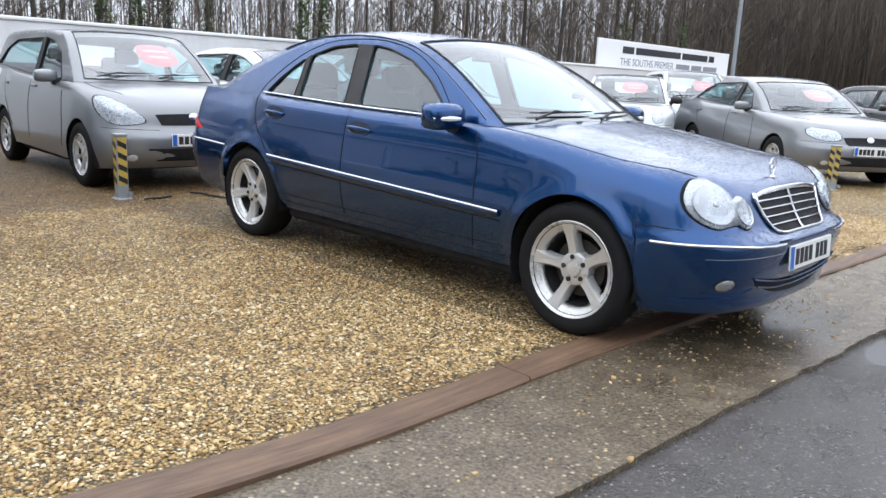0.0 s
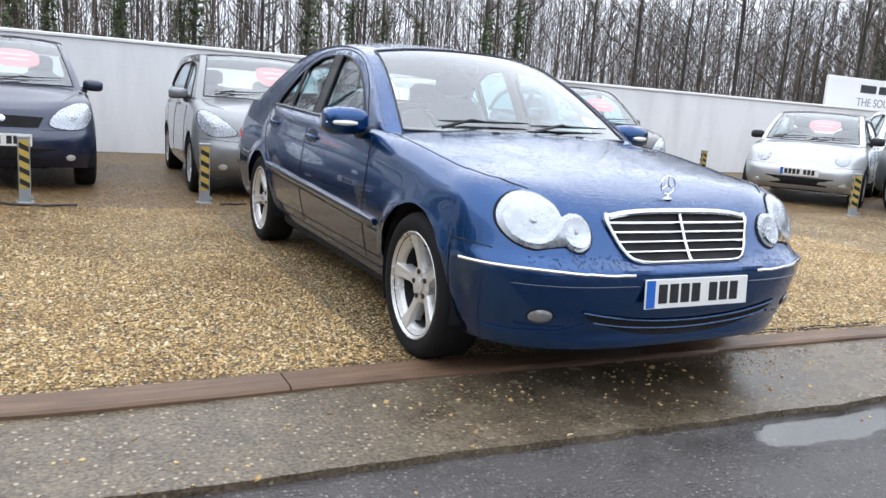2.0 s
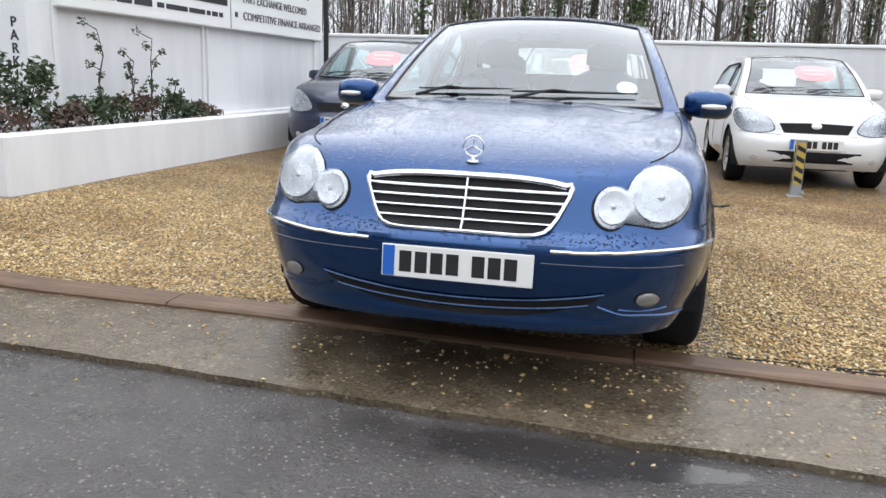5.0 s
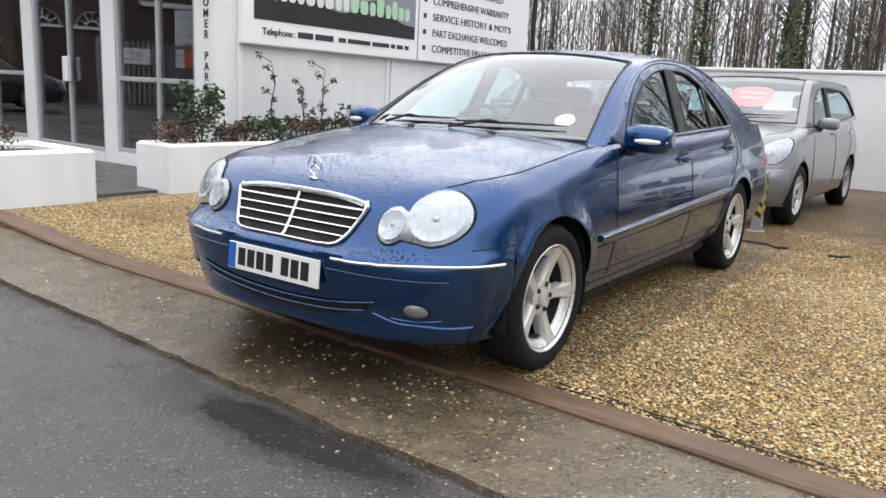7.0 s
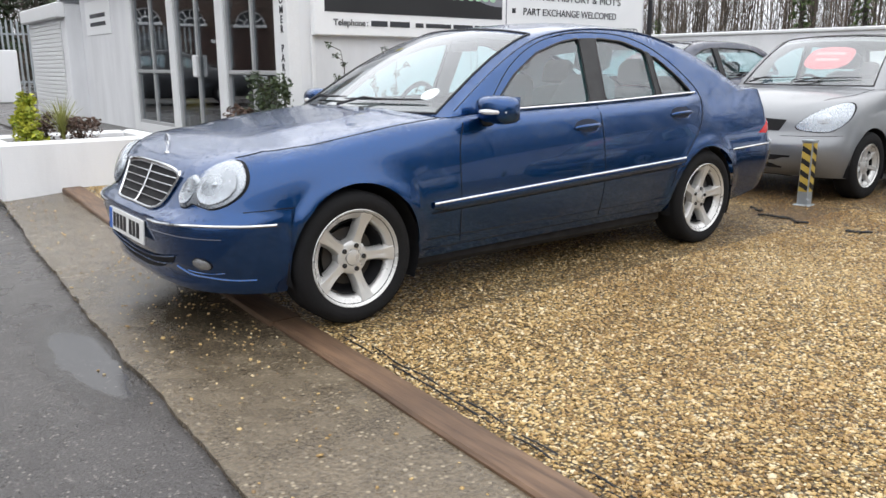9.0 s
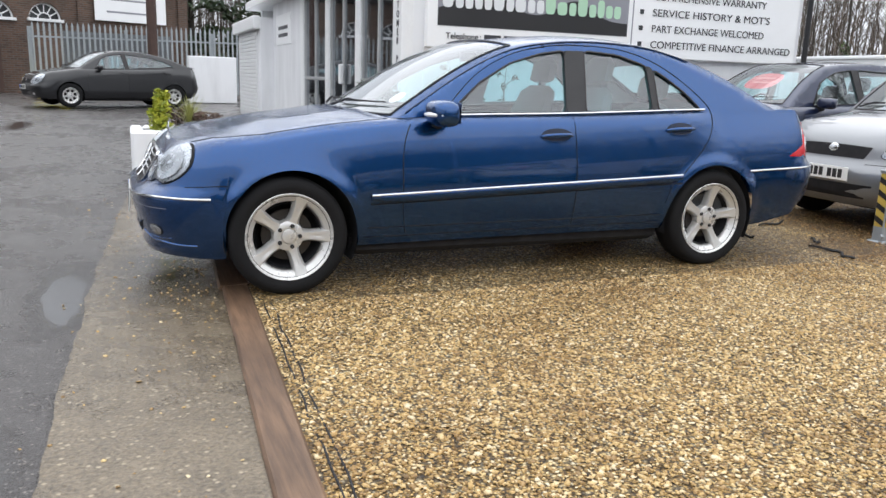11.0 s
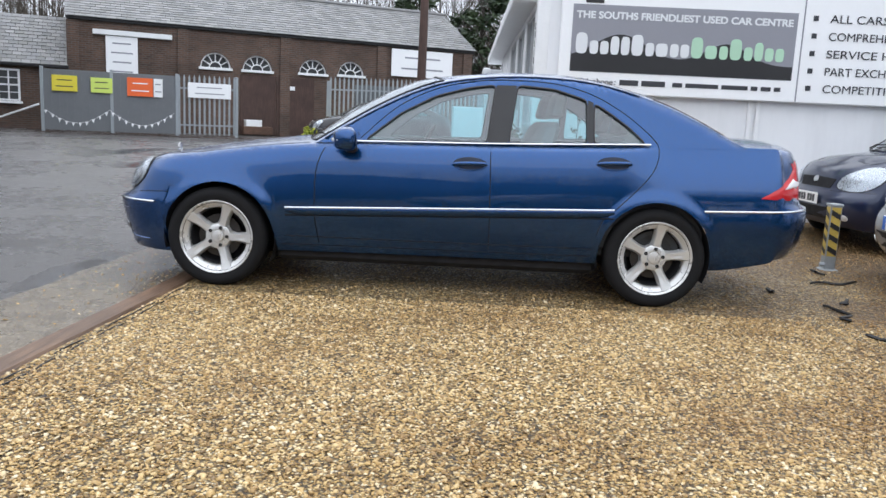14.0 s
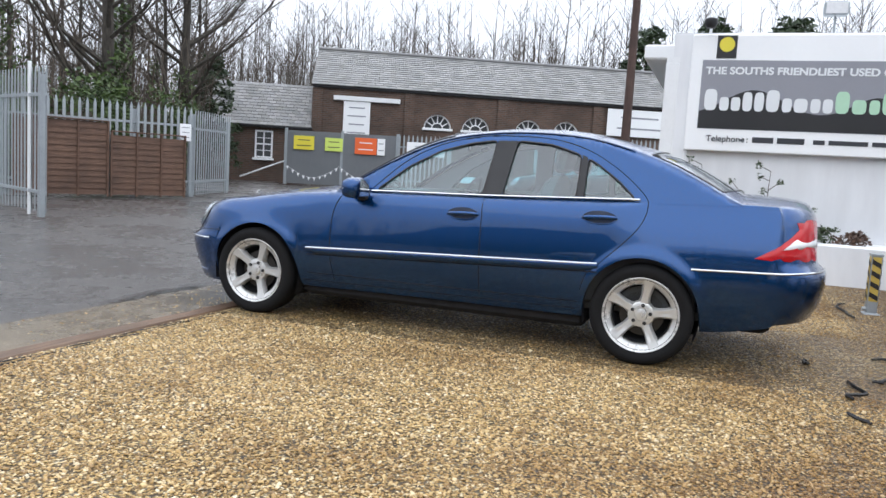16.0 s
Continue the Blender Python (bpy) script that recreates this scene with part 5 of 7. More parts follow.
    # lower intake with two bright lines
    intake = [(x, 0.36 - 0.055 * (1 - (x / 0.5) ** 2)) for x in np.linspace(-0.49, 0.49, 17)] + [(x, 0.335 - 0.09 * (1 - (abs(x) / 0.47) ** 2.5)) for x in np.linspace(0.46, -0.46, 17)]
    low = patch("lower_intake", lambda a, b, l: sh.face(a, b, l), intake, M_SEAM, car, 0.004, 0, 5, (0, 0.29))
    for dz, w in ((0.0, 0.49), (-0.032, 0.44)):
        line_on("intake_trim", [sh.face(x, 0.36 + dz - 0.052 * (1 - (x / 0.5) ** 2), 0.007) for x in np.linspace(-w, w, 27)], 0.0042, M_TRIMBLUE, low)
    number_plate(car, -0.752, 0.426, -4)
    line_on("bumper_crease", [sh.face(x, 0.455, 0.0005) for x in list(np.linspace(-0.74, -0.28, 14))], 0.0022, M_NAVY, car)
    line_on("bumper_crease", [sh.face(x, 0.455, 0.0005) for x in list(np.linspace(0.28, 0.74, 14))], 0.0022, M_NAVY, car)
    # bonnet ornament
    base = sh.above(0, -0.535, 0.0)
    orn = Geo().lathe([(0.018, 0.0), (0.016, 0.005), (0.006, 0.008), (0.003, 0.018), (0.001, 0.02)], lambda a, b, q: (base.x + a * 1.2, base.y + b * 0.8, base.z + q), 20).obj("bonnet_ornament", M_CHROME, car, "upright chrome ring on a round foot", True)
    cz = base.z + 0.055
    Geo().tube([(0.036 * math.sin(a), base.y + 0.006, cz + 0.036 * math.cos(a)) for a in (2 * math.pi * k / 28 for k in range(29))], 0.0028, 6, False).obj("ring", M_CHROME, orn, "", True)
    g = Geo()
    for k in range(3):
        a = 2 * math.pi * k / 3
        g.tube([(0, base.y + 0.006, cz), (0.036 * math.sin(a), base.y + 0.006, cz + 0.036 * math.cos(a))], [0.0045, 0.0015], 5)
    g.obj("spokes", M_CHROME, orn)
    wipers(car, rows, top, s, ((-0.50, -0.02), (-0.02, 0.56)))
    # tax disc paper inside the screen, rear-view mirror
    i = 4
    p = Vector(rows[i][17])
    q = Vector(rows[i + 3][17])
    d = (q - p).normalized()
    side = Vector((1, 0.25, 0)).normalized()
    g = Geo()
    cc = p.lerp(q, 0.5) + Vector((0, 0.012, -0.008))
    g.add([cc + side * 0.05 * math.cos(a) * 1.0 + d * 0.052 * math.sin(a) for a in (2 * math.pi * k / 20 for k in range(20))], [tuple(range(20))])
    g.obj("tax_disc", M_TAXDISC, car, "white paper disc on the windscreen")
    Geo().box(-0.12, 0.12, 1.32, 1.35, 1.25, 1.31, 0.012).obj("rear_view_mirror", M_RUBBER, car)
    return car


def on_screen(rows, fi, fk, deep=0.008):
    """A place just inside a screen, by its row and column."""
    i, k = int(max(0, min(len(rows) - 2, fi))), int(max(0, min(len(rows[0]) - 2, fk)))
    a, b = Vector(rows[i][k]).lerp(Vector(rows[i][k + 1]), fk - k), Vector(rows[i + 1][k]).lerp(Vector(rows[i + 1][k + 1]), fk - k)
    n = (Vector(rows[i + 1][k]) - Vector(rows[i][k])).cross(Vector(rows[i][k + 1]) - Vector(rows[i][k])).normalized()
    return a.lerp(b, fi - i) - n * deep * (1 if n.z > 0 else -1)


def sticker(parent, rows, i, u, w, h, mat):
    """A price sticker on the inside of a windscreen: a red oval with bars for its figures."""
    du = w / (Vector(rows[i][u + 1]) - Vector(rows[i][u])).length
    dh = h / (Vector(rows[i + 1][u]) - Vector(rows[i][u])).length
    oval = [(math.copysign(abs(math.cos(a)) ** 0.7, math.cos(a)), math.copysign(abs(math.sin(a)) ** 0.7, math.sin(a))) for a in (2 * math.pi * k / 28 for k in range(28))]
    g = Geo().loft([[on_screen(rows, i + dh * q * f, u + du * p * f) for p, q in oval] for f in (0.02, 0.35, 0.7, 1.0)], False)
    st = g.obj("price_sticker", mat, parent, "faded red price sticker on the windscreen")
    for k, wide in ((-0.3, 0.5), (0.25, 0.62)):
        Geo().grid([[on_screen(rows, i + dh * (k + e), u + du * t, 0.004) for t in np.linspace(-wide, wide, 7)] for e in (-0.11, 0.11)]).obj("bar", M_STICKINK, st)


def small_car(name, label, paint, at, L=3.7, W=0.83, H=1.5, wb=2.4, of=0.68, bonnet=0.94, nose=0.72, belt=1.0, lamps="oval", saloon=False, grille=True, roof_mat=None, plate=True, price=True, trim=None, spokes=7, fast=False, boxy=False):
    """A parked car of the row: hatchback by default."""
    yf, yr = -of, L - of
    R = 0.30
    cw = 0.30 if not saloon else 0.52
    dk = yr - 0.32 if not saloon else yr - 0.72
    hr = H - 0.045
    s = dict(
        W=W, yf=yf, yr=yr, af=0.58, ar=0.42, hub=0.295, arches=((0.0, 0.335), (wb, 0.335)), rows=18,
        zt_front=[(0, nose + 0.02), (0.3, nose + 0.03), (0.5, nose + 0.065), (0.62, nose + 0.11), (W, nose + 0.13)], crown=(cw - 0.02, nose - 0.1, 0.12),
        zt=[(yf, nose + 0.12), (-0.15, bonnet - 0.06), (cw, bonnet + 0.0), (cw + 0.4, belt - 0.05), (wb - 0.5, belt - 0.01), (yr - 0.3, belt + 0.05), (yr, belt + 0.02)],
        zb=[(yf, 0.22), (-0.3, 0.2), (0.35, 0.22), (wb - 0.3, 0.24), (wb + 0.4, 0.24), (yr, 0.32)],
        front=[(0.18, 0.14), (0.26, 0.05), (0.34, 0.01), (0.45, 0), (0.52, 0.01), (0.56, 0.05), (nose, 0.10), (nose + 0.08, 0.17), (nose + 0.15, 0.25)],
        rear=[(0.3, 0.12), (0.4, 0.04), (0.55, 0), (0.62, 0.02), (0.9, 0.06), (1.1, 0.1)],
        side=[(0, 0.10), (0.02, 0.07), (0.06, 0.045), (0.16, 0.024), (0.3, 0.006), (0.45, 0)], roll=(wb - 0.3, wb + 0.1, yr + 1, yr + 2), low=[(0.2, 0.04), (0.3, 0.015), (0.38, 0)],
        bumper_f=(-0.3, 0.54), bumper_r=(wb + 0.35, 0.56), doors=(cw + 0.15, 1.45), sill=0.32, door_r=[(0.3, wb - 0.36), (0.7, wb - 0.1), (1.0, wb + 0.02)],
        cowl=cw, deck=dk, centre=[(yf + 0.12, nose + 0.02), (yf + 0.2, nose + 0.075), (yf + 0.32, nose + 0.125), (-0.15, bonnet - 0.015), (cw, bonnet + 0.04), (dk, belt + 0.07), (yr - 0.1, belt + 0.05), (yr, belt)], bow=[(yf, 0), (cw - 0.2, 0), (cw, -0.14), (cw + 0.01, 0), (dk, 0.06), (yr, 0)], ridge=0.0, lean=0.30,
        roofline=[(cw - 0.02, bonnet + 0.005), (cw + 0.28, bonnet + 0.25), (cw + 0.58, bonnet + (hr - bonnet) * 0.82), (cw + 0.8, hr - 0.03), (cw + 1.2, hr), (yr - 0.9, hr - 0.01), (yr - 0.45, hr - 0.09), (yr - 0.26, hr - 0.22), (yr - 0.12, belt + 0.04)] if not saloon else [(cw - 0.02, bonnet + 0.005), (cw + 0.3, bonnet + 0.22), (cw + 0.65, hr - 0.10), (cw + 1.0, hr - 0.01), (cw + 1.5, hr), (dk - 0.75, hr - 0.07), (dk - 0.3, hr - 0.25), (dk + 0.08, belt + 0.05)],
        roof_rise=[(cw, 0), (cw + 0.7, 0.03), (dk - 0.4, 0.03), (yr, 0)], roof_bow=[(cw, -0.2), (cw + 0.7, -0.1), (cw + 0.95, 0), (dk - 0.5, 0), (yr, 0.08)],
        screens=(cw + 0.01, cw + 0.7, (yr - 0.42 if not saloon else dk - 0.62), (yr - 0.14 if not saloon else dk + 0.04)),
    )
    if boxy:
        s["lean"] = 0.22
        s["roofline"] = [(cw - 0.02, bonnet + 0.005), (cw + 0.25, bonnet + 0.26), (cw + 0.5, bonnet + (hr - bonnet) * 0.85), (cw + 0.68, hr - 0.02), (cw + 1.1, hr), (yr - 0.7, hr - 0.005), (yr - 0.36, hr - 0.05), (yr - 0.2, hr - 0.2), (yr - 0.1, belt + 0.04)]
        s["screens"] = (cw + 0.01, cw + 0.6, yr - 0.34, yr - 0.12)
    if fast:
        s["roofline"] = [(cw - 0.02, bonnet + 0.005), (cw + 0.3, bonnet + 0.22), (cw + 0.62, hr - 0.09), (cw + 0.95, hr - 0.01), (cw + 1.3, hr), (yr - 1.35, hr - 0.05), (yr - 0.85, hr - 0.17), (yr - 0.45, hr - 0.32), (yr - 0.2, belt + 0.05)]
        s["screens"] = (cw + 0.01, cw + 0.75, yr - 0.9, yr - 0.3)
    a, b, e = cw + 0.36, 1.42, (wb + 0.42 if not saloon else dk - 0.16)
    zz = lambda y: lerp(y, s["zt"]) + 0.02
    rt = hr - 0.075
    s["windows"] = [[(a, zz(a)), (a + 0.16, bonnet + (hr - bonnet) * 0.55), (cw + 0.78, rt - 0.04), (b - 0.08, rt), (b - 0.02, zz(b))], [(b + 0.08, zz(b)), (b + 0.03, rt), (e - 0.55, rt - 0.02), (e - 0.25, rt - 0.12), (e, zz(e) + 0.02)] if not fast else [(b + 0.08, zz(b)), (b + 0.03, rt - 0.01), (wb - 0.6, rt - 0.06), (wb - 0.2, rt - 0.16), (wb + 0.05, zz(wb) + 0.03)]]
    car = thing(name, label, "car", at, "parked cars")
    sh = CarShape(s, 0.05)
    sh.skin(paint, car)
    rows, top = cabin(sh, paint, car, M_GLASS)
    arch_liners(s, car)
    inside(s, car)
    wm = wheel_meshes(0.297, 0.19, 0.19, spokes)
    for sign in (1, -1):
        for y in (0.0, wb):
            put_wheel(wm, car, Matrix.Translation((sign * (W - 0.105), y, 0.295)) @ (Matrix.Rotation(math.pi, 4, "Z") if sign < 0 else Matrix()), False)
        for pts in ([(cw + 0.15, 0.34), (cw + 0.12, 0.6), (cw + 0.17, bonnet - 0.08)], [(1.45, 0.34), (1.45, 0.7), (1.44, belt - 0.04)], [(wb - 0.36, 0.42), (wb - 0.2, 0.62), (wb, belt - 0.06)]):
            line_on("door_gap", [sh.side(y, z, sign, 0.0) for y, z in spline(pts, 4)], 0.004, M_SEAM, car)
        pil = [(b - 0.02, zz(b)), (b + 0.08, zz(b)), (b + 0.03, rt), (b - 0.08, rt)]
        Geo().prism(pil, lambda y, z, d: (sign * (sh.side_x(y, z) + 0.002 + d), y, z), 0.004).obj("pillar_trim", M_RUBBER, car)
        for y in (1.3, wb - 0.14):
            p = [sh.side(y + t * 0.08, belt - 0.12, sign, 0.01 + 0.012 * (1 - t * t)) for t in (-1, -0.5, 0, 0.5, 1)]
            if all(p):
                Geo().tube(p, 0.012, 6).obj("door_handle", paint, car, "", True)
        mirror(car, sign, cw + 0.42, belt - 0.0, W - 0.06, trim or paint, 1.0, False)
        put = lambda x, z, l: sh.face(x, z, l)
        if lamps == "round":
            lp = [(sign * 0.53 + 0.095 * math.cos(t), nose + 0.02 + 0.105 * math.sin(t)) for t in (2 * math.pi * k / 24 for k in range(24))]
        elif lamps == "tall":
            lp = [(sign * x, nose + z) for x, z in spline([(0.45, -0.10), (0.56, -0.13), (0.70, -0.125), (0.775, -0.04), (0.78, 0.07), (0.73, 0.11), (0.62, 0.06), (0.51, -0.02)], 4, True)]
        elif lamps == "wide":
            lp = [(sign * x, z) for x, z in spline([(0.40, nose - 0.07), (0.60, nose - 0.085), (0.745, nose - 0.03), (0.745, nose + 0.05), (0.60, nose + 0.055), (0.42, nose + 0.03)], 4, True)]
        else:
            lp = [(sign * x, z) for x, z in spline([(0.41, nose - 0.11), (0.55, nose - 0.145), (0.70, nose - 0.125), (0.765, nose - 0.03), (0.755, nose + 0.075), (0.66, nose + 0.10), (0.54, nose + 0.055), (0.44, nose - 0.02)], 4, True)]
        lamp = patch("headlamp", put, lp, M_SEAM, car, 0.003, 0, 4, None, "clear headlamp", 1.05)
        if lamp:
            patch("reflector", put, lp, M_REFLECT, lamp, 0.006, 0, 4)
            c0 = np.mean(lp, axis=0)
            patch("bulb_bowl", put, [(c0[0] + 0.045 * math.cos(t), c0[1] + 0.045 * math.sin(t)) for t in (2 * math.pi * k / 14 for k in range(14))], M_BOWL, lamp, 0.008, 0.004, 3)
            lens = patch("lens", put, lp, M_LENS, lamp, 0.009, 0.012, 4)
            face_out(lens)
        fg = [(sign * 0.58 + 0.04 * math.cos(t), 0.315 + 0.03 * math.sin(t)) for t in (2 * math.pi * k / 14 for k in range(14))]
        patch("fog_lamp", put, fg, M_CLEARL, car, 0.004, 0.004, 3)
    if grille:
        gr = [(x, nose - 0.03 - 0.01 * (x / 0.36) ** 2) for x in np.linspace(-0.36, 0.36, 11)] + [(x, nose - 0.135) for x in np.linspace(0.31, -0.31, 11)]
        up = patch("grille", lambda a, b, l: sh.face(a, b, l), gr, M_SEAM, car, 0.004, 0, 4)
        if up:
            bd = [(0.05 * math.cos(t), nose - 0.06 + 0.035 * math.sin(t)) for t in (2 * math.pi * k / 18 for k in range(18))]
            patch("badge", lambda a, b, l: sh.face(a, b, l), bd, M_CHROME, up, 0.01, 0.004, 3)
    for sign in (1, -1):
        line_on("bumper_gap", [sh.face(sign * x, 0.56 + 0.02 * (x / W) ** 2, 0.0) for x in np.linspace(0.34, W - 0.07, 12)], 0.003, M_SEAM, car)
        line_on("bonnet_gap", [sh.above(sign * x, y, 0.0) for x, y in spline([(W - 0.16, cw - 0.05), (W - 0.17, 0.0), (W - 0.22, -0.2), (W - 0.3, -0.34)], 5)], 0.003, M_SEAM, car)
    lo = [(x, 0.40) for x in np.linspace(-0.46, 0.46, 13)] + [(x, 0.285) for x in np.linspace(0.38, -0.38, 13)]
    patch("lower_intake", lambda a, b, l: sh.face(a, b, l), lo, M_SEAM, car, 0.004, 0, 4)
    if plate:
        number_plate(car, yf - 0.016, 0.475, 0)
    wipers(car, rows, top, s, ((-0.55, -0.02), (0.0, 0.55)))
    if price:
        sticker(car, rows, 7, 12, 0.22, 0.17, M_STICKER)
    return car


SALOON = blue_saloon()


def facing(fx, fy):
    """Turn of a car, in degrees, whose nose points along (fx, fy)."""
    return math.degrees(math.atan2(fx, -fy))


small_car("hatchback_car", "navy blue small hatchback with a red price sticker", M_NAVY, pose(-2.63, 5.80, land(-2.63) * 0.6, 0, 0, 1), 3.62, 0.83, 1.5, 2.37, 0.66)
small_car("hatchback_car", "silver-grey small hatchback with a red price sticker", M_SILVER, pose(-0.1, 5.45, 0, 0, 0, -2), 3.7, 0.845, 1.5, 2.38, 0.70, 0.95, 0.74, 1.0, "tall", boxy=True)
small_car("hatchback_car", "white city car with a red price sticker", M_WHITE, pose(2.45, 6.1, 0, 0, 0, 0), 3.4, 0.81, 1.46, 2.34, 0.62)
small_car("hatchback_car", "dark grey hatchback with a red price sticker", M_DKGREY, pose(5.0, 6.18, 0, 0, 0, facing(-0.15, -0.99)), 3.75, 0.85, 1.53, 2.46, 0.68)
small_car("hatchback_car", "silver two-tone compact car with round headlamps", M_PALE, pose(7.95, 5.1, 0, 0, 0, facing(-0.85, -0.52)), 3.63, 0.84, 1.41, 2.47, 0.60, 0.88, 0.68, 0.97, "round", False, False, None, True, True, M_RUBBER)
small_car("hatchback_car", "white hatchback parked in the row", M_WHITE, pose(11.45, 5.45, 0, 0, 0, facing(-0.75, -0.66)), 3.9, 0.85, 1.6, 2.5, 0.7, 0.95, 0.72, 1.05)
small_car("saloon_car", "silver-grey four-door saloon with a red price sticker", M_SILVER, pose(7.75, 1.66, 0, 0, 0, facing(-0.635, -0.77)), 4.58, 0.885, 1.43, 2.65, 0.86, 0.90, 0.68, 0.97, "wide", True)
small_car("hatchback_car", "charcoal car at the end of the row", M_BLACKCAR, pose(12.6, 1.2, 0, 0, 0, facing(-0.7, -0.7)), 4.0, 0.86, 1.45, 2.5, 0.75)
small_car("hatchback_car", "dark grey hatchback parked across the yard", M_BLACKCAR, pose(-17.7, -2.3, 0.17, 0, 0, facing(0.33, -0.94)), 4.34, 0.9, 1.47, 2.64, 0.85, 0.95, 0.70, 1.0, "oval", False, True, None, True, False, None, 7, True)


# ---- lettering on the sign wall ----
def on_sign(y, z, lift=0.006):
    """Pose of a line of letters on the sign wall, read from the gravel."""
    return Matrix(((0, 0, 1, X + lift), (1, 0, 0, y), (0, 1, 0, z), (0, 0, 0, 1)))


letters("slogan", "THE SOUTHS FRIENDLIEST USED CAR CENTRE", 0.115, M_SIGNTEXT, on_sign(2.81, 2.41), sign, "LEFT", 2.62, 0.004)
for k, line in enumerate(("ALL CARS HPI CHECKED", "COMPREHENSIVE WARRANTY", "SERVICE HISTORY & MOT'S", "PART EXCHANGE WELCOMED", "COMPETITIVE FINANCE ARRANGED")):
    z = 2.52 - 0.207 * k
    letters("service_line", line, 0.135, M_TEXT, on_sign(5.86, z - 0.047), sign, "LEFT", 0.0885 * len(line), 0.0)
    Geo().box(X, X + 0.006, 5.66, 5.72, z - 0.03, z + 0.03).obj("bullet", M_TEXT, sign)
letters("telephone_word", "Telephone", 0.1, M_TEXT, on_sign(2.876, 1.625), sign, "LEFT", 0.43, 0.001)
letters("colon", ":", 0.1, M_TEXT, on_sign(3.325, 1.625), sign, "LEFT", 0, 0.001)
for a, b in ((3.39, 3.62), (3.66, 3.95)):
    Geo().box(X, X + 0.005, a, b, 1.625, 1.69).obj("number_bar", M_TEXT, sign)
y = 4.04
for w in (0.14, 0.42, 0.34, 0.1, 0.14, 0.1):
    Geo().box(X, X + 0.005, y, y + w - 0.02, 1.632, 1.682).obj("address_bar", M_TEXT, sign)
    y += w + 0.02
# dark hills and the name as plain shapes
hill = [(2.77, 1.775)] + [(2.77 + 2.7 * t, 1.93 + 0.30 * math.exp(-((t - 0.22) / 0.16) ** 2) + 0.24 * math.exp(-((t - 0.70) / 0.13) ** 2)) for t in np.linspace(0, 1, 40)] + [(5.47, 1.775)]
Geo().prism(hill, lambda a, b, d: (X + 0.0042 + d, a, b), 0.002).obj("hill_shape", M_SIGNBLACK, sign)
y = 2.82
for k in range(18):
    cap = k in (0, 5, 10, 13)
    w = 0.17 if cap or k in (7, 11) else 0.125
    mt = M_SIGNTEXT if k < 10 else M_SIGNGREEN
    h = 0.25 if cap else 0.16 if k not in (3, 4, 15) else 0.22
    g = Geo()
    pts = [(y + w * 0.42 + (w * 0.42) * math.copysign(abs(math.cos(t)) ** 0.6, math.cos(t)), 1.985 + h / 2 + h / 2 * math.copysign(abs(math.sin(t)) ** 0.6, math.sin(t))) for t in (2 * math.pi * j / 20 for j in range(20))]
    g.prism(pts, lambda a, b, d: (X + 0.0065 + d, a, b), 0.003)
    g.obj("name_shape", mt, sign)
    y += w + 0.002
Geo().box(X, X + 0.006, 2.91, 3.13, 2.59, 2.855).obj("badge_plate", M_SIGNBLACK, sign)
Geo().prism([(3.02 + 0.085 * math.cos(t), 2.75 + 0.085 * math.sin(t)) for t in (2 * math.pi * k / 24 for k in range(24))], lambda a, b, d: (X + 0.006 + d, a, b), 0.003).obj("badge_disc", M_SIGNYEL, sign, "round yellow badge")
for k, ch in enumerate("CUSTOMER PARKING"):
    if ch != " ":
        letters("column_letter", ch, 0.115, M_TEXT, Matrix(((1, 0, 0, -4.42), (0, 0, -1, GY - 0.063), (0, 1, 0, 2.27 - 0.105 * k), (0, 0, 0, 1))), office, "CENTER", 0, 0.002)
letters("upper_line", "option", 0.26, M_TEXT, on_sign(6.3, 2.98, 0.016), sign)
Geo().box(-12.6, -11.0, GY - 0.065, GY - 0.05, 1.75, 2.35).obj("side_notice", M_SIGNWHITE, office)
for z in (2.05, 1.9):
    Geo().box(-12.3, -11.3, GY - 0.069, GY - 0.065, z, z + 0.07).obj("notice_bar", M_TEXT, office)
# camera and floodlights on top of the wall
cc = thing("security_camera", "black dome security camera on a wall bracket", "camera", pose(SX + 0.02, 2.82, 2.9))
Geo().tube([(0, 0, 0), (0.0, 0, 0.08), (0.12, 0, 0.12)], 0.016, 8).obj("bracket", M_PAINTWHITE, cc, "", True)
Geo().lathe([(0.001, 0.02), (0.05, 0.03), (0.075, 0.08), (0.07, 0.13), (0.03, 0.15), (0.001, 0.15)], lambda a, b, q: (0.14 + a, b, q), 16).obj("dome", M_RUBBER, cc, "", True)
for y in (4.15, 7.2):
    fl = thing("floodlight", "grey floodlight on a short pole", "lamp", pose(SX - 0.1, y, 2.9 if y < 5 else 3.6), "floodlights on the sign wall")
    Geo().tube([(0, 0, 0), (0, 0, 0.2)], 0.014, 8).obj("pole", M_GALV, fl)
    Geo().box(-0.06, 0.09, -0.13, 0.13, 0.2, 0.36, 0.02).obj("housing", M_GALV, fl)
    Geo().box(0.09, 0.094, -0.11, 0.11, 0.22, 0.34).obj("lens", M_CLEARL, fl)

# ---- planters ----
def planter(name, label, x0, x1, y0, y1, top, t=0.13):
    pl = thing(name, label, "planter", group="white planters")
    for a, b, c, d in ((x1 - t, x1, y0, y1), (x0, x1 - t, y0, y0 + t), (x0, x1 - t, y1 - t, y1), (x0, x0 + t, y0 + t, y1 - t)):
        Geo().box(a, b, c, d, 0.0, top, 0.025).obj("side", M_WALL, pl)
    Geo().box(x0 + t, x1 - t, y0 + t, y1 - t, 0.05, top - 0.06).obj("soil", M_SOIL, pl, "dark soil")
    return pl


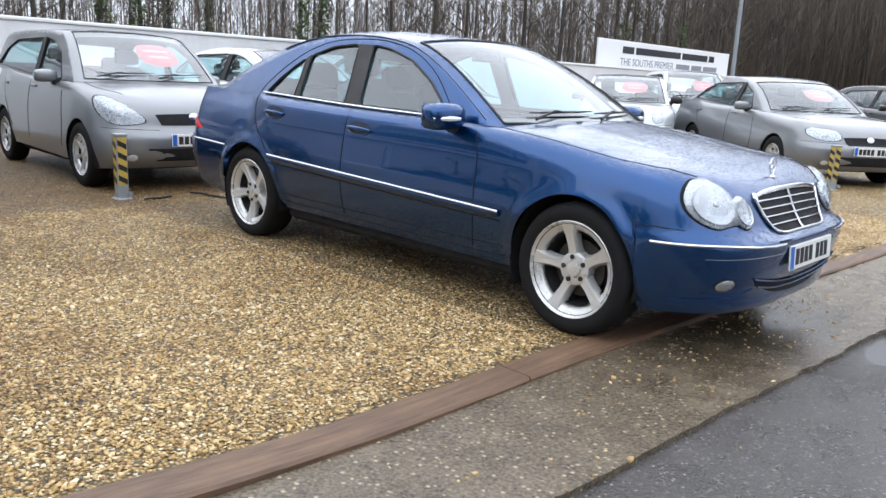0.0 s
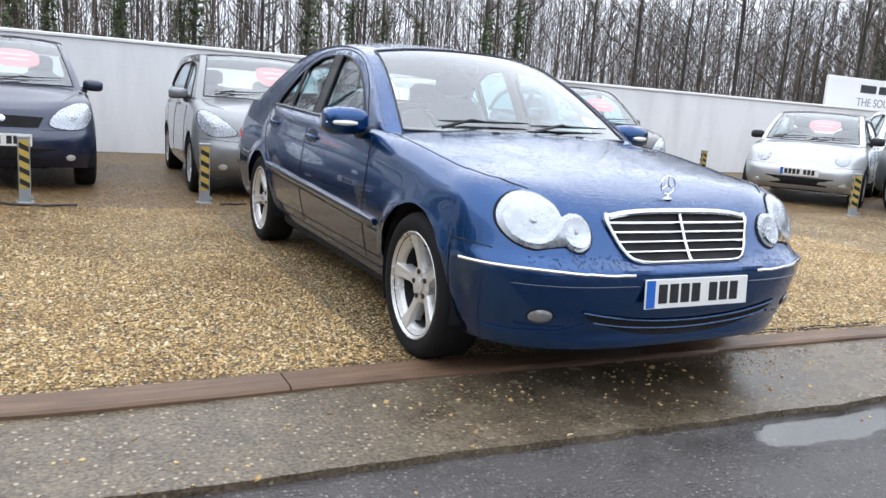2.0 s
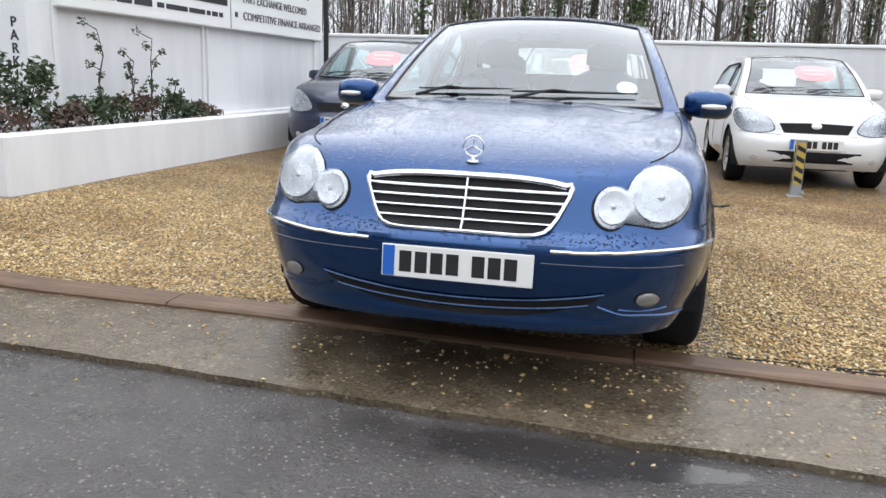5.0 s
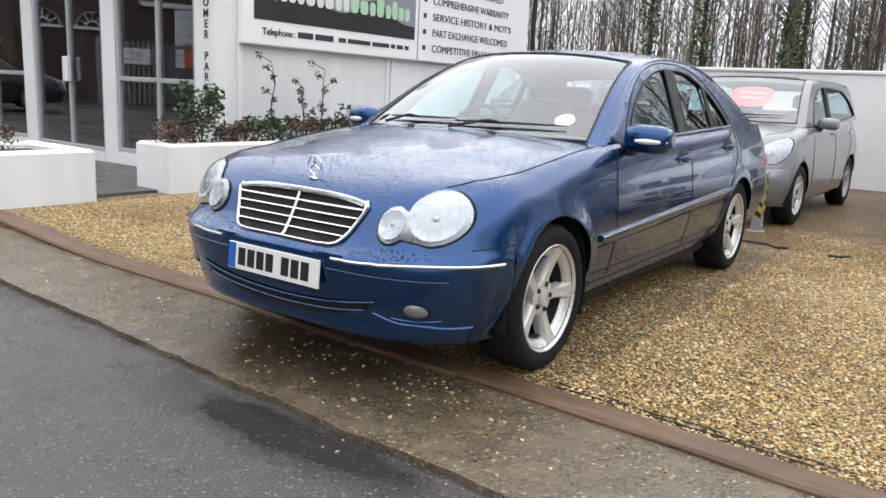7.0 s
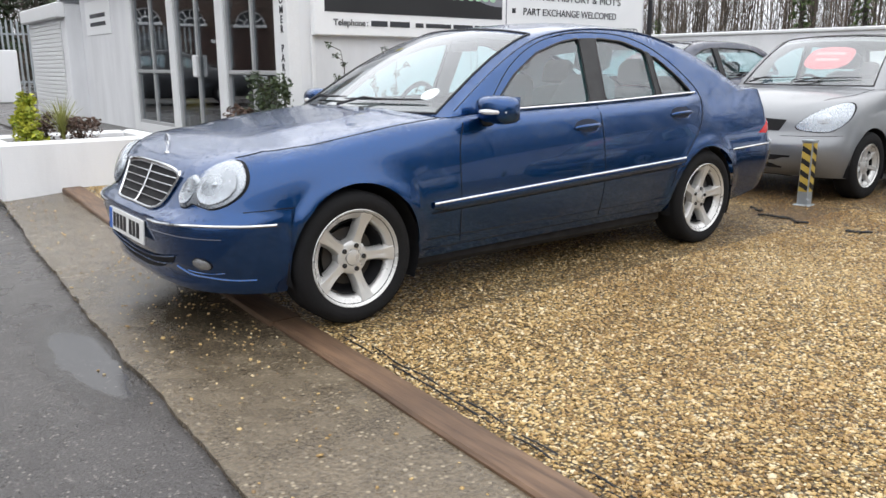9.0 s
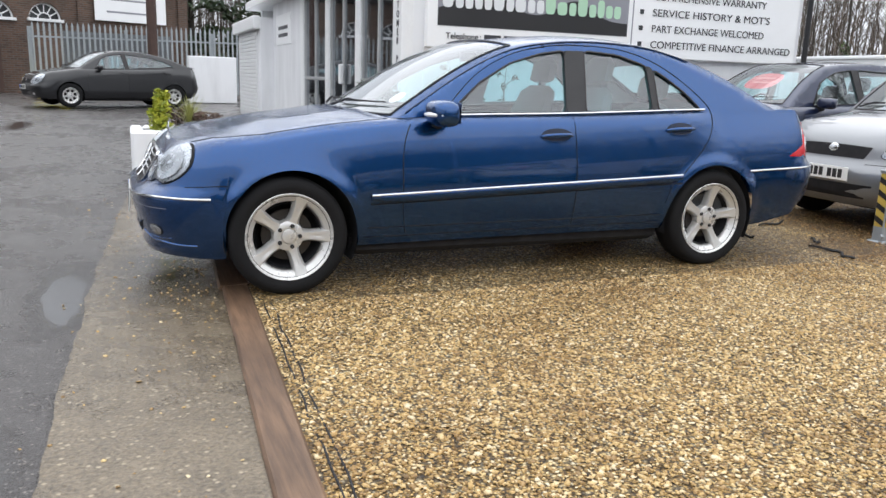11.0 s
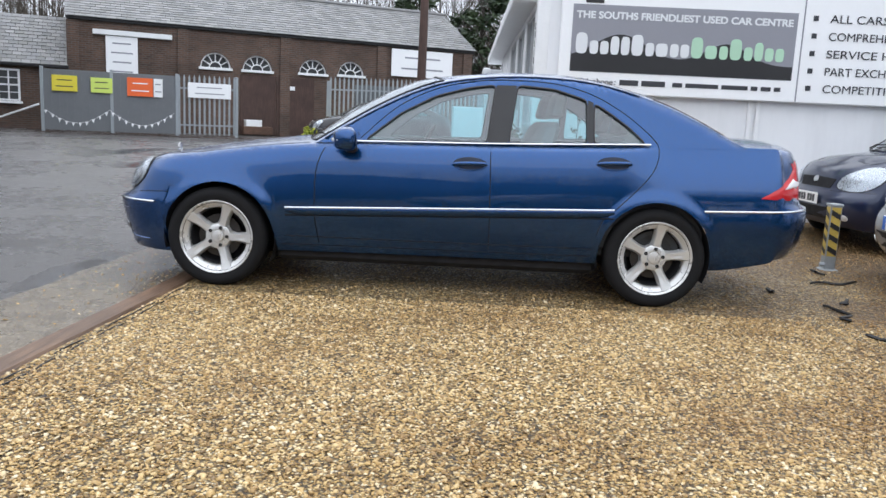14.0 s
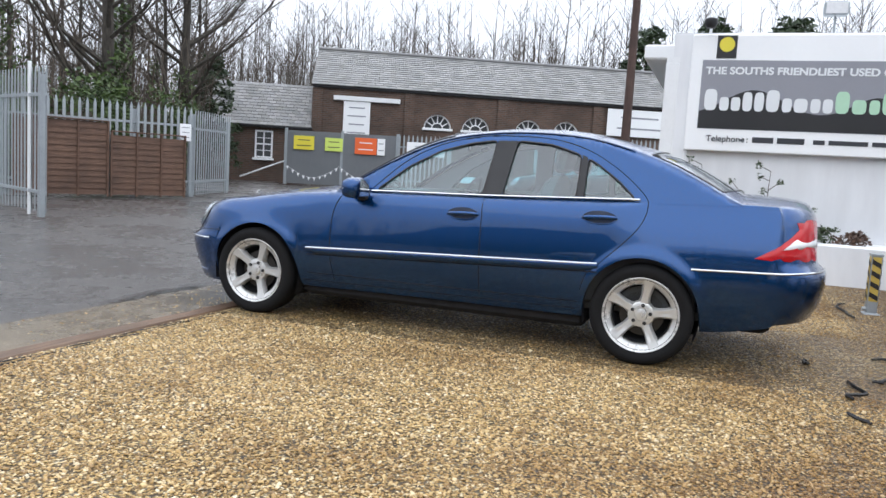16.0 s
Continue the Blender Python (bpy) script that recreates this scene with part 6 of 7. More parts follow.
planter("planter", "long low white rendered planter against the sign wall", SX + 0.002, -3.75, 1.42, 8.4, 0.54)
planter("planter", "short low white rendered planter by the path", -4.75, -3.75, -0.72, 0.72, 0.52)


def leaves(g, c, n, spread, size, rnd, flat=0.0):
    """Small leaf blades scattered through an ellipsoid."""
    for _ in range(n):
        d = Vector((rnd.gauss(0, 1), rnd.gauss(0, 1), rnd.gauss(0, 1))).normalized() * rnd.random() ** 0.45
        p = Vector(c) + Vector((d.x * spread[0], d.y * spread[1], d.z * spread[2]))
        u = Vector((rnd.gauss(0, 1), rnd.gauss(0, 1), rnd.gauss(0, 0.6))).normalized()
        w = u.cross(Vector((rnd.gauss(0, 1), rnd.gauss(0, 1), rnd.gauss(0, 1)))).normalized()
        s = size * (0.6 + 0.8 * rnd.random())
        g.add([p - u * s, p + w * s * 0.45, p + u * s, p - w * s * 0.45], [(0, 1, 2, 3)])
    return g


def shrub(name, label, x, y, z, r, h, mat, n, size, seed, stems=5, category="shrub"):
    rnd = random.Random(seed)
    sb = thing(name, label, category, pose(x, y, z), "plants in the planters")
    g, st = Geo(), Geo()
    for k in range(stems):
        a = rnd.random() * 6.28
        tip = (r * 0.6 * math.cos(a), r * 0.6 * math.sin(a), h * (0.55 + 0.4 * rnd.random()))
        st.tube([(0, 0, 0), (tip[0] * 0.3, tip[1] * 0.3, tip[2] * 0.5), tip], [0.009, 0.006, 0.003], 4)
        leaves(g, (tip[0], tip[1], tip[2] * 0.9), n // (2 * stems), (r * 0.4, r * 0.4, h * 0.2), size, rnd)
    leaves(g, (0, 0, h * 0.45), n // 2, (r, r, h * 0.5), size, rnd)
    st.obj("stem", M_TWIG, sb)
    g.obj("foliage", mat, sb)
    return sb


shrub("shrub", "dense dark green evergreen shrub in the planter", -4.02, 1.95, 0.48, 0.26, 0.62, M_SHRUB, 900, 0.03, 3)
shrub("shrub", "low bronze-green shrub in the planter", -3.98, 1.62, 0.48, 0.24, 0.28, M_HEATHER, 500, 0.025, 4)
for k, (y, h) in enumerate(((2.35, 0.26), (2.62, 0.34), (2.98, 0.30), (3.3, 0.36), (3.75, 0.32), (4.15, 0.26), (4.5, 0.2))):
    shrub("shrub", "low dark green shrub in the planter", -4.0, y, 0.48, 0.22, h, M_SHRUB if k % 3 else M_HEATHER, 420, 0.028, 10 + k)


def sprig(y, h, seed, bare=0.5):
    """A thin upright young plant with tufts of leaves."""
    rnd = random.Random(seed)
    sp = thing("sapling", "thin leggy sapling with tufts of dark leaves", "plant", pose(-4.03, y, 0.48), "plants in the planters")
    st, g = Geo(), Geo()
    pts = [(0.03 * rnd.gauss(0, 1) * k / 4, 0.05 * rnd.gauss(0, 1) * k / 4, h * k / 4) for k in range(5)]
    st.tube(pts, [0.011, 0.009, 0.007, 0.005, 0.003], 5)
    for k in range(7):
        t = bare * 0.5 + (1 - bare * 0.5) * k / 6
        i = min(3, int(t * 4))
        p = Vector(pts[i]).lerp(Vector(pts[i + 1]), t * 4 - i)
        q = p + Vector((rnd.gauss(0, 0.05), rnd.gauss(0, 0.1), 0.04 + 0.06 * rnd.random()))
        st.tube([p, q], [0.005, 0.003], 4)
        leaves(g, q, 20, (0.04, 0.045, 0.045), 0.022, rnd)
    st.obj("stem", M_TWIG, sp)
    g.obj("foliage", M_SHRUB, sp)


for k, (y, h) in enumerate(((2.88, 0.86), (3.3, 0.6), (3.62, 0.82), (4.05, 0.36))):
    sprig(y, h, 50 + k, 0.4 + 0.3 * (k % 2))
# golden cypress and heather in the short planter
rnd = random.Random(8)
cy = thing("cypress", "small golden conifer in the white planter", "shrub", pose(-4.05, -0.42, 0.46), "plants in the planters")
g = Geo()
for k in range(16):
    h = 0.42 * k / 16
    r = 0.13 * (1 - (k / 16)) ** 0.8 + 0.02
    leaves(g, (0.02 * rnd.gauss(0, 1), 0.02 * rnd.gauss(0, 1), 0.04 + h), 70, (r, r, 0.06), 0.028, rnd)
g.obj("foliage", M_CYPRESS, cy)
Geo().tube([(0, 0, 0), (0, 0, 0.36)], [0.015, 0.005], 6).obj("stem", M_TWIG, cy)
shrub("heather", "rounded brown heather in the white planter", -4.1, 0.05, 0.46, 0.2, 0.26, M_HEATHER, 700, 0.02, 21)
shrub("heather", "rounded brown heather in the white planter", -4.4, -0.2, 0.46, 0.2, 0.3, M_HEATHER, 600, 0.02, 22)
# tuft of long arching blades
tuft = thing("grass_tuft", "spiky yellow-green grass tuft in the white planter", "grass", pose(-4.05, -0.12, 0.46), "plants in the planters")
rnd = random.Random(23)
for _ in range(70):
    a, ln, out = rnd.random() * 6.283, rnd.uniform(0.3, 0.5), rnd.uniform(0.05, 0.24)
    d, w = Vector((math.cos(a), math.sin(a), 0)), Vector((-math.sin(a), math.cos(a), 0)) * 0.006
    spine = [d * out * t * t + Vector((0, 0, ln * t * (1 - 0.25 * out / 0.24 * t))) for t in (0, 0.3, 0.6, 0.85, 1.0)]
    Geo().grid([[p - w * f, p + Vector((0, 0, 0.002)), p + w * f] for p, f in zip(spine, (0.8, 1, 0.8, 0.5, 0.1))]).obj("blade", M_TUFT, tuft)

# ---- striped bollards before the parked cars ----
def bollard(x, y, turn=0.0):
    bo = thing("bollard", "short square white post with yellow and black diagonal stripes", "bollard", pose(x, y, land(x) - 0.02, 0, 0, turn), "bollards before the parked cars")
    w, H = 0.045, 0.57
    Geo().box(-w, w, -w, w, 0, H, 0.006).obj("post", M_GALV, bo)
    Geo().box(-w - 0.006, w + 0.006, -w - 0.006, w + 0.006, H - 0.012, H + 0.008, 0.003).obj("cap", M_GALV, bo)
    for face in range(4):
        m = Matrix.Rotation(face * math.pi / 2, 4, "Z")
        e = w - 0.008
        Geo().add([m @ Vector(p) for p in ((-e, -w - 0.002, 0.14), (e, -w - 0.002, 0.14), (e, -w - 0.002, H - 0.02), (-e, -w - 0.002, H - 0.02))], [(0, 1, 2, 3)]).obj("yellow_band", M_YELLOW, bo)
        for k in range(4):
            z = 0.15 + k * 0.1
            Geo().add([m @ Vector(p) for p in ((-e, -w - 0.0045, z + 0.035), (e, -w - 0.0045, z - 0.005), (e, -w - 0.0045, z + 0.04), (-e, -w - 0.0045, z + 0.08))], [(0, 1, 2, 3)]).obj("black_stripe", M_INK, bo)
    Geo().tube([(0.05, -0.05, 0.07), (0.05, -0.085, 0.07)], 0.018, 8).obj("bolt", M_GALV, bo)
    Geo().box(-0.07, 0.07, -0.07, 0.07, 0, 0.03, 0.008).obj("foot", M_GALV, bo)


for x, y, r in ((-2.41, 4.5, 3), (-0.92, 4.62, -4), (0.55, 4.68, 2), (2.2, 4.95, 0), (3.9, 4.95, -8), (7.2, 3.7, -40), (6.68, 1.27, -30), (9.1, 8.3, -20)):
    bollard(x, y, r)

# loose black strips and cable on the gravel
def strip(pts, r, flat=0.4):
    g = Geo().tube([(x, y, land(x) + 0.012 + 0.006 * math.sin(7 * i)) for i, (x, y) in enumerate(pts)], [r * (0.5 + 0.5 * math.sin(0.4 + 2.4 * i / len(pts))) for i in range(len(pts))], 5)
    tagged(g.obj("plastic_strip", M_RUBBER), "torn black plastic strip lying on the gravel", "debris", "loose strips on the gravel")


rnd = random.Random(4)
for x, y, l, a in ((-0.25, 4.36, 0.46, 1.87), (0.8, 3.9, 0.4, -0.05), (-2.35, 4.3, 0.7, 0.05), (-0.7, 4.45, 0.2, 0.2), (1.38, 3.84, 0.1, 0.7), (0.19, 3.71, 0.1, 0.4), (0.45, 4.1, 0.12, -0.3)):
    strip(spline([(x + l * (t - 0.5) * math.cos(a) + 0.03 * rnd.gauss(0, 1), y + l * (t - 0.5) * math.sin(a) + 0.03 * rnd.gauss(0, 1)) for t in np.linspace(0, 1, 5)], 3), 0.011)
for off in (0.035, 0.07):
    g = Geo().tube([(x, board_y(x) + off - 0.04 + 0.018 * noise.noise((x * 4, off * 30, 0)), 0.004 + 0.014 * noise.noise((x * 6, off * 50, 3))) for x in np.linspace(0.98, 3.3, 60)], 0.004, 5)
    tagged(g.obj("cable", M_RUBBER), "thin black cable lying along the timber edging", "cable", "cables along the edging")

# ---- brick workshop across the yard ----
BA, BANG = Vector((-22.3, -12.7, 0)), math.degrees(math.atan2(13.6, -6.5))
bm0 = pose(BA.x, BA.y, 0, 0, 0, BANG)
shop = thing("brick_workshop", "long brown brick workshop with arched windows and a slate roof", "building", bm0)
arches_s = [(5.08, 2.73, 0.57), (6.67, 2.73, 0.57), (8.89, 2.76, 0.56), (10.49, 2.8, 0.55)]
holes = [[(c + r * math.cos(math.pi * k / 14), z + r * math.sin(math.pi * k / 14)) for k in range(15)] for c, z, r in arches_s]
LEN, EAV = 16.0, 4.2
outer = [(0, -0.2), (LEN, -0.2), (LEN, EAV), (0, EAV)]
fill_with_holes(outer, holes, lambda a, b: (a, 0, b)).obj("front_wall", M_BRICK, shop)
Geo().box(0, LEN, 0.35, 7.0, -0.2, EAV).obj("rear_wall", M_BRICK, shop)
g = Geo()
for x in (0, LEN):
    g.add([(x, 0, EAV), (x, 7.0, EAV), (x, 3.5, EAV + 1.85)], [(0, 1, 2)])
    g.add([(x, 0, -0.2), (x, 0.36, -0.2), (x, 0.36, EAV), (x, 0, EAV)], [(0, 1, 2, 3)])
g.obj("gable", M_BRICK, shop)
Geo().box(-0.05, LEN + 0.05, -0.12, 0.0, EAV - 0.12, EAV, 0.02).obj("gutter", M_RUBBER, shop)
for x in (0.15, 3.9, 7.75, 11.8, 15.75):
    Geo().box(x - 0.2, x + 0.2, -0.08, 0, -0.2, EAV - 0.14).obj("brick_pier", M_BRICK, shop)


def slates(name, x0, x1, ya, za, yb, zb, parent, w=0.34, courses=17):
    """Roof slope of single slates in lapped courses."""
    rnd = random.Random(len(name) + int(x1))
    g = Geo()
    for c in range(courses):
        t0, t1 = c / courses, (c + 1.12) / courses
        off = (c % 2) * w / 2
        x = x0 - off
        while x < x1:
            a, b = max(x0, x + 0.006), min(x1, x + w - 0.006)
            if b - a > 0.03:
                up = 0.028 + 0.008 * rnd.random()
                p0 = (ya + (yb - ya) * t0, za + (zb - za) * t0 + up)
                p1 = (ya + (yb - ya) * t1, za + (zb - za) * t1 + 0.01)
                g.add([(a, p0[0], p0[1]), (b, p0[0], p0[1]), (b, p1[0], p1[1]), (a, p1[0], p1[1]), (a, p0[0], p0[1] - 0.02), (b, p0[0], p0[1] - 0.02)], [(0, 1, 2, 3), (4, 5, 1, 0)])
            x += w
    return tagged(g.obj(name, M_SLATE, parent, "grey slates in lapped courses"), kind="stuff")


slates("slate_slope", -0.1, LEN + 0.1, -0.2, EAV - 0.02, 3.5, EAV + 1.86, shop)
Geo().add([(-0.1, 7.2, EAV), (LEN + 0.1, 7.2, EAV), (LEN + 0.1, 3.5, EAV + 1.86), (-0.1, 3.5, EAV + 1.86)], [(0, 1, 2, 3)]).obj("rear_slope", M_SLATE, shop)
Geo().tube([(-0.1, 3.5, EAV + 1.9), (LEN + 0.1, 3.5, EAV + 1.9)], 0.09, 8).obj("ridge", M_SLATE, shop)
for c, z, r in arches_s:
    w = new("window", Geo().prism([(c + (r + 0.0) * math.cos(math.pi * k / 14), z + (r + 0.0) * math.sin(math.pi * k / 14)) for k in range(15)], lambda a, b, d: (a, 0.2 + d, b), 0.02).mesh("window"))
    w.data.materials.append(M_DARK)
    w.parent = shop
    w["label"] = "white fan-shaped arched window"
    arc = [(c + (r - 0.02) * math.cos(math.pi * k / 14), 0.1, z + (r - 0.02) * math.sin(math.pi * k / 14)) for k in range(15)]
    Geo().tube(arc, 0.035, 5).obj("frame", M_PAINTWHITE, w)
    arc = [(c + r * 0.4 * math.cos(math.pi * k / 10), 0.1, z + r * 0.4 * math.sin(math.pi * k / 10)) for k in range(11)]
    Geo().tube(arc, 0.025, 5).obj("inner_arc", M_PAINTWHITE, w)
    for k in range(1, 6):
        a = math.pi * k / 6
        Geo().tube([(c + r * 0.4 * math.cos(a), 0.1, z + r * 0.4 * math.sin(a)), (c + r * math.cos(a), 0.1, z + r * math.sin(a))], 0.022, 4).obj("glazing_bar", M_PAINTWHITE, w)
    Geo().box(c - r - 0.06, c + r + 0.06, -0.1, 0.12, z - 0.09, z + 0.01, 0.01).obj("sill", M_PAINTWHITE, w)
for a, b in ((6.0, 7.38), (7.42, 8.95)):
    Geo().box(a, b, -0.03, 0.02, 0.25, 2.55, 0.01).obj("plank_door", M_POLE, shop, "dark brown plank door")
Geo().box(0.8, 3.5, -0.14, 0, 3.62, 3.8, 0.01).obj("white_beam", M_PAINTWHITE, shop)


def notice(parent, a0, a1, z0, z1, yy, mat=None, bars=3, ink=None):
    """A flat notice with bars for its small writing."""
    nt = Geo().box(a0, a1, yy - 0.03, yy, z0, z1, 0.005).obj("notice", mat or M_SIGNWHITE, parent)
    h = (z1 - z0) / (2 * bars + 1)
    for k in range(bars):
        z = z0 + h * (2 * k + 1)
        pad = (a1 - a0) * (0.16 + 0.05 * (k % 2))
        Geo().box(a0 + pad, a1 - pad, yy - 0.034, yy - 0.03, z + h * 0.35, z + h * 0.65).obj("bar", ink or M_SIGNGREY, nt)


notice(shop, 1.22, 2.3, 2.1, 3.6, -0.06, None, 4)
notice(shop, 12.2, 15.0, 2.9, 4.02, -0.1, None, 2)
Geo().box(7.8, 8.15, -0.06, -0.03, 2.05, 2.2).obj("small_notice", M_SIGNWHITE, shop)
# low wing
wing = thing("brick_wing", "low brown brick wing with a sash window and slate roof", "building", bm0)
Geo().box(-4.25, -0.02, 0.05, 6.0, -0.2, 2.42).obj("wall", M_BRICK, wing)
slates("slate_slope", -4.5, -0.03, -0.12, 2.42, 2.9, 4.35, wing, 0.3, 14)
Geo().add([(-4.5, 2.9, 4.35), (-0.03, 2.9, 4.35), (-0.03, 6.1, 2.42), (-4.5, 6.1, 2.42)], [(0, 1, 2, 3)]).obj("rear_slope", M_SLATE, wing)
Geo().add([(-4.24, 0.05, 2.42), (-4.24, 6.0, 2.42), (-4.24, 2.9, 4.3)], [(0, 1, 2)]).obj("gable", M_BRICK, wing)
Geo().box(-4.5, 0, -0.2, -0.1, 2.34, 2.44, 0.01).obj("gutter", M_RUBBER, wing)
win = Geo().box(-2.25, -1.58, 0.0, 0.06, 1.12, 2.22).obj("window", M_DARK, wing, "white sash window")
for a, b, c, d in ((-2.27, -2.2, 1.12, 2.22), (-1.63, -1.56, 1.12, 2.22), (-2.2, -1.63, 2.15, 2.22), (-2.2, -1.63, 1.12, 1.18), (-2.2, -1.63, 1.64, 1.7), (-1.94, -1.89, 1.18, 2.15), (-2.2, -1.94, 1.9, 1.93), (-1.89, -1.63, 1.9, 1.93), (-2.2, -1.94, 1.4, 1.43), (-1.89, -1.63, 1.4, 1.43)):
    Geo().box(a, b, -0.03, 0.0, c, d).obj("sash_bar", M_PAINTWHITE, win)
Geo().box(-2.35, -1.5, -0.1, 0.0, 1.02, 1.11, 0.01).obj("sill", M_PAINTWHITE, win)
Geo().tube([(-2.6, -1.4, 0.35), (-0.9, -1.6, 1.05)], 0.035, 6).obj("hand_rail", M_PAINTWHITE, wing)

# ---- fences, gates and banners ----
g = Geo()
w = 0.034
for zz, sc in ((0, 1), (1.86, 1)):
    pass
ring = lambda z, k: [(-w * k, 0.0, z), (-w * 0.35 * k, -0.014, z), (w * 0.35 * k, -0.014, z), (w * k, 0.0, z), (w * 0.35 * k, -0.010, z), (-w * 0.35 * k, -0.010, z)]
g.loft([ring(0, 1), ring(1.9, 1), ring(2.0, 0.15)])
PALE = g.mesh("pale")
PALE.materials.append(M_GALV)


def palisade(label, a, b, height, base, spacing=0.155, sheet=None, rails=True):
    """A run of pointed steel pales on two rails between two posts."""
    a, b = Vector((*a, base[0])), Vector((*b, base[1]))
    run = (b - a).length
    fence = thing("palisade_fence", label, "fence", group="steel palisade fences", kind="structure")
    ang = math.atan2(b.y - a.y, b.x - a.x)
    n = max(2, int(run / spacing))
    for k in range(n):
        p = a.lerp(b, (k + 0.5) / n)
        share("pale", PALE, fence, Matrix.Translation(p + Vector((0, 0, 0.05))) @ Matrix.Rotation(ang, 4, "Z") @ Matrix.Diagonal((1, 1, height / 2.0, 1)))
    m = Matrix.Translation(a) @ Matrix.Rotation(ang, 4, "Z")
    dz = (b.z - a.z) / run
    for z in (0.35, height - 0.42):
        gg = Geo()
        gg.add([m @ Vector(p) for p in ((0, 0.006, z), (run, 0.006, z + dz * run), (run, 0.05, z + dz * run), (0, 0.05, z), (0, 0.006, z + 0.05), (run, 0.006, z + 0.05 + dz * run), (run, 0.05, z + 0.05 + dz * run), (0, 0.05, z + 0.05))], [(0, 1, 5, 4), (1, 2, 6, 5), (2, 3, 7, 6), (3, 0, 4, 7), (4, 5, 6, 7), (3, 2, 1, 0)])
        gg.obj("rail", M_GALV, fence)
    for x in list(np.arange(0, run, 2.75)) + [run]:
        gg = Geo().box(-0.05, 0.05, 0.05, 0.13, 0, height - 0.1)
        share("post", gg.mesh("post"), fence, m @ Matrix.Translation((x, 0, dz * x))).data.materials.append(M_GALV)
    return fence, m, run


def sheet_gate(a, b, height, base):
    ga = thing("sheet_gate", "grey sheet-clad steel yard gate hung with banners and bunting", "gate", kind="structure")
    a, b = Vector((*a, base)), Vector((*b, base))
    run, ang = (b - a).length, math.atan2(b.y - a.y, b.x - a.x)
    ga.matrix_basis = Matrix.Translation(a) @ Matrix.Rotation(ang, 4, "Z")
    for x0, x1 in ((0.05, 2.05), (2.1, 4.05)):
        Geo().box(x0, x1, -0.02, 0.02, 0.05, height, 0.006).obj("sheet", M_GREYGATE, ga)
        for x in np.arange(x0 + 0.2, x1, 0.22):
            Geo().box(x, x + 0.04, -0.032, -0.02, 0.06, height - 0.01).obj("rib", M_GREYGATE, ga)
    for x in (0.0, 2.07, 4.1, run):
        Geo().box(x - 0.05, x + 0.05, -0.05, 0.05, 0, height + 0.08, 0.01).obj("post", M_GALV, ga)
    return ga, run


gate, grun = sheet_gate((-19.3, -12.07), (-21.25, -6.35), 1.98, 0.2)
palisade("galvanised steel palisade gate with pointed pales", (-20.62, -8.2), (-21.25, -6.35), 2.0, (0.2, 0.22))
for s0, s1, z0, z1, mt, ink in ((0.3, 1.05, 1.3, 1.8, M_SIGNYEL, M_TEXT), (1.45, 2.1, 1.3, 1.78, M_SIGNLIME, M_TEXT), (2.55, 3.35, 1.25, 1.85, M_SIGNORANGE, M_SIGNWHITE), (3.37, 3.65, 1.25, 1.85, M_SIGNWHITE, M_SIGNGREY), (4.45, 5.85, 1.3, 1.8, M_SIGNWHITE, M_SIGNGREY)):
    bn = thing("banner", "small printed banner tied to the gate", "banner", gate.matrix_basis.copy(), "banners on the gate")
    notice(bn, s0, s1, z0, z1, -0.06, mt, 2, ink)
bt = thing("bunting", "sagging string of small white flags on the gate", "bunting", gate.matrix_basis.copy())
line = [(s_, -0.07, 0.75 - 0.45 * math.sin(math.pi * ((s_ % 2.0) / 2.0))) for s_ in np.linspace(0.1, 4.0, 40)]
Geo().tube(line, 0.006, 4).obj("string", M_PAINTWHITE, bt)
for k in range(0, 40, 2):
    x, yy, z = line[k]
    Geo().add([(x - 0.05, yy - 0.004, z), (x + 0.05, yy - 0.004, z), (x, yy - 0.004, z - 0.13)], [(0, 1, 2)]).obj("flag", M_SIGNWHITE, bt)
palisade("galvanised steel palisade fence behind the parked car", (-21.9, -3.3), (-23.6, 4.2), 2.2, (0.22, 0.36))
Geo()
sheetp = Geo()
sheetp.box(0, 3.2, 0.06, 0.1, 0.1, 2.0)
sh_ob = tagged(sheetp.obj("sheet_panel", M_GREYGATE), "grey sheet behind the palisade fence", "fence", kind="structure")
sh_ob.matrix_basis = Matrix.Translation((-22.1, -2.4, 0.24)) @ Matrix.Rotation(math.atan2(7.5, -1.7), 4, "Z")
lw = tagged(Geo().box(-0.12, 0.12, -0.75, 0.75, -0.1, 1.35, 0.02).obj("low_white_wall", M_WALL), "low white wall end by the fence", "wall", kind="structure")
lw.matrix_basis = pose(-21.3, 1.85, 0.28, 0, 0, 10)
# near side: steel gate leaf, timber panels and palisade
palisade("tall galvanised palisade gate leaf standing open", (-3.7, -6.8), (-4.9, -9.6), 2.3, (-0.01, 0.0), 0.15)
palisade("galvanised palisade fence above timber panels", (-6.2, -10.7), (-10.0, -8.95), 2.1, (0.03, 0.06))
palisade("galvanised palisade fence seen end on", (-10.0, -8.95), (-12.6, -9.75), 2.05, (0.06, 0.08))
wf = thing("timber_fence", "weathered brown overlap timber fence panels", "fence", kind="structure")
A0, B0 = Vector((-6.3, -10.5, 0.04)), Vector((-9.65, -8.9, 0.07))
ang = math.atan2(B0.y - A0.y, B0.x - A0.x)
wf.matrix_basis = Matrix.Translation(A0) @ Matrix.Rotation(ang, 4, "Z")
runw = (B0 - A0).length
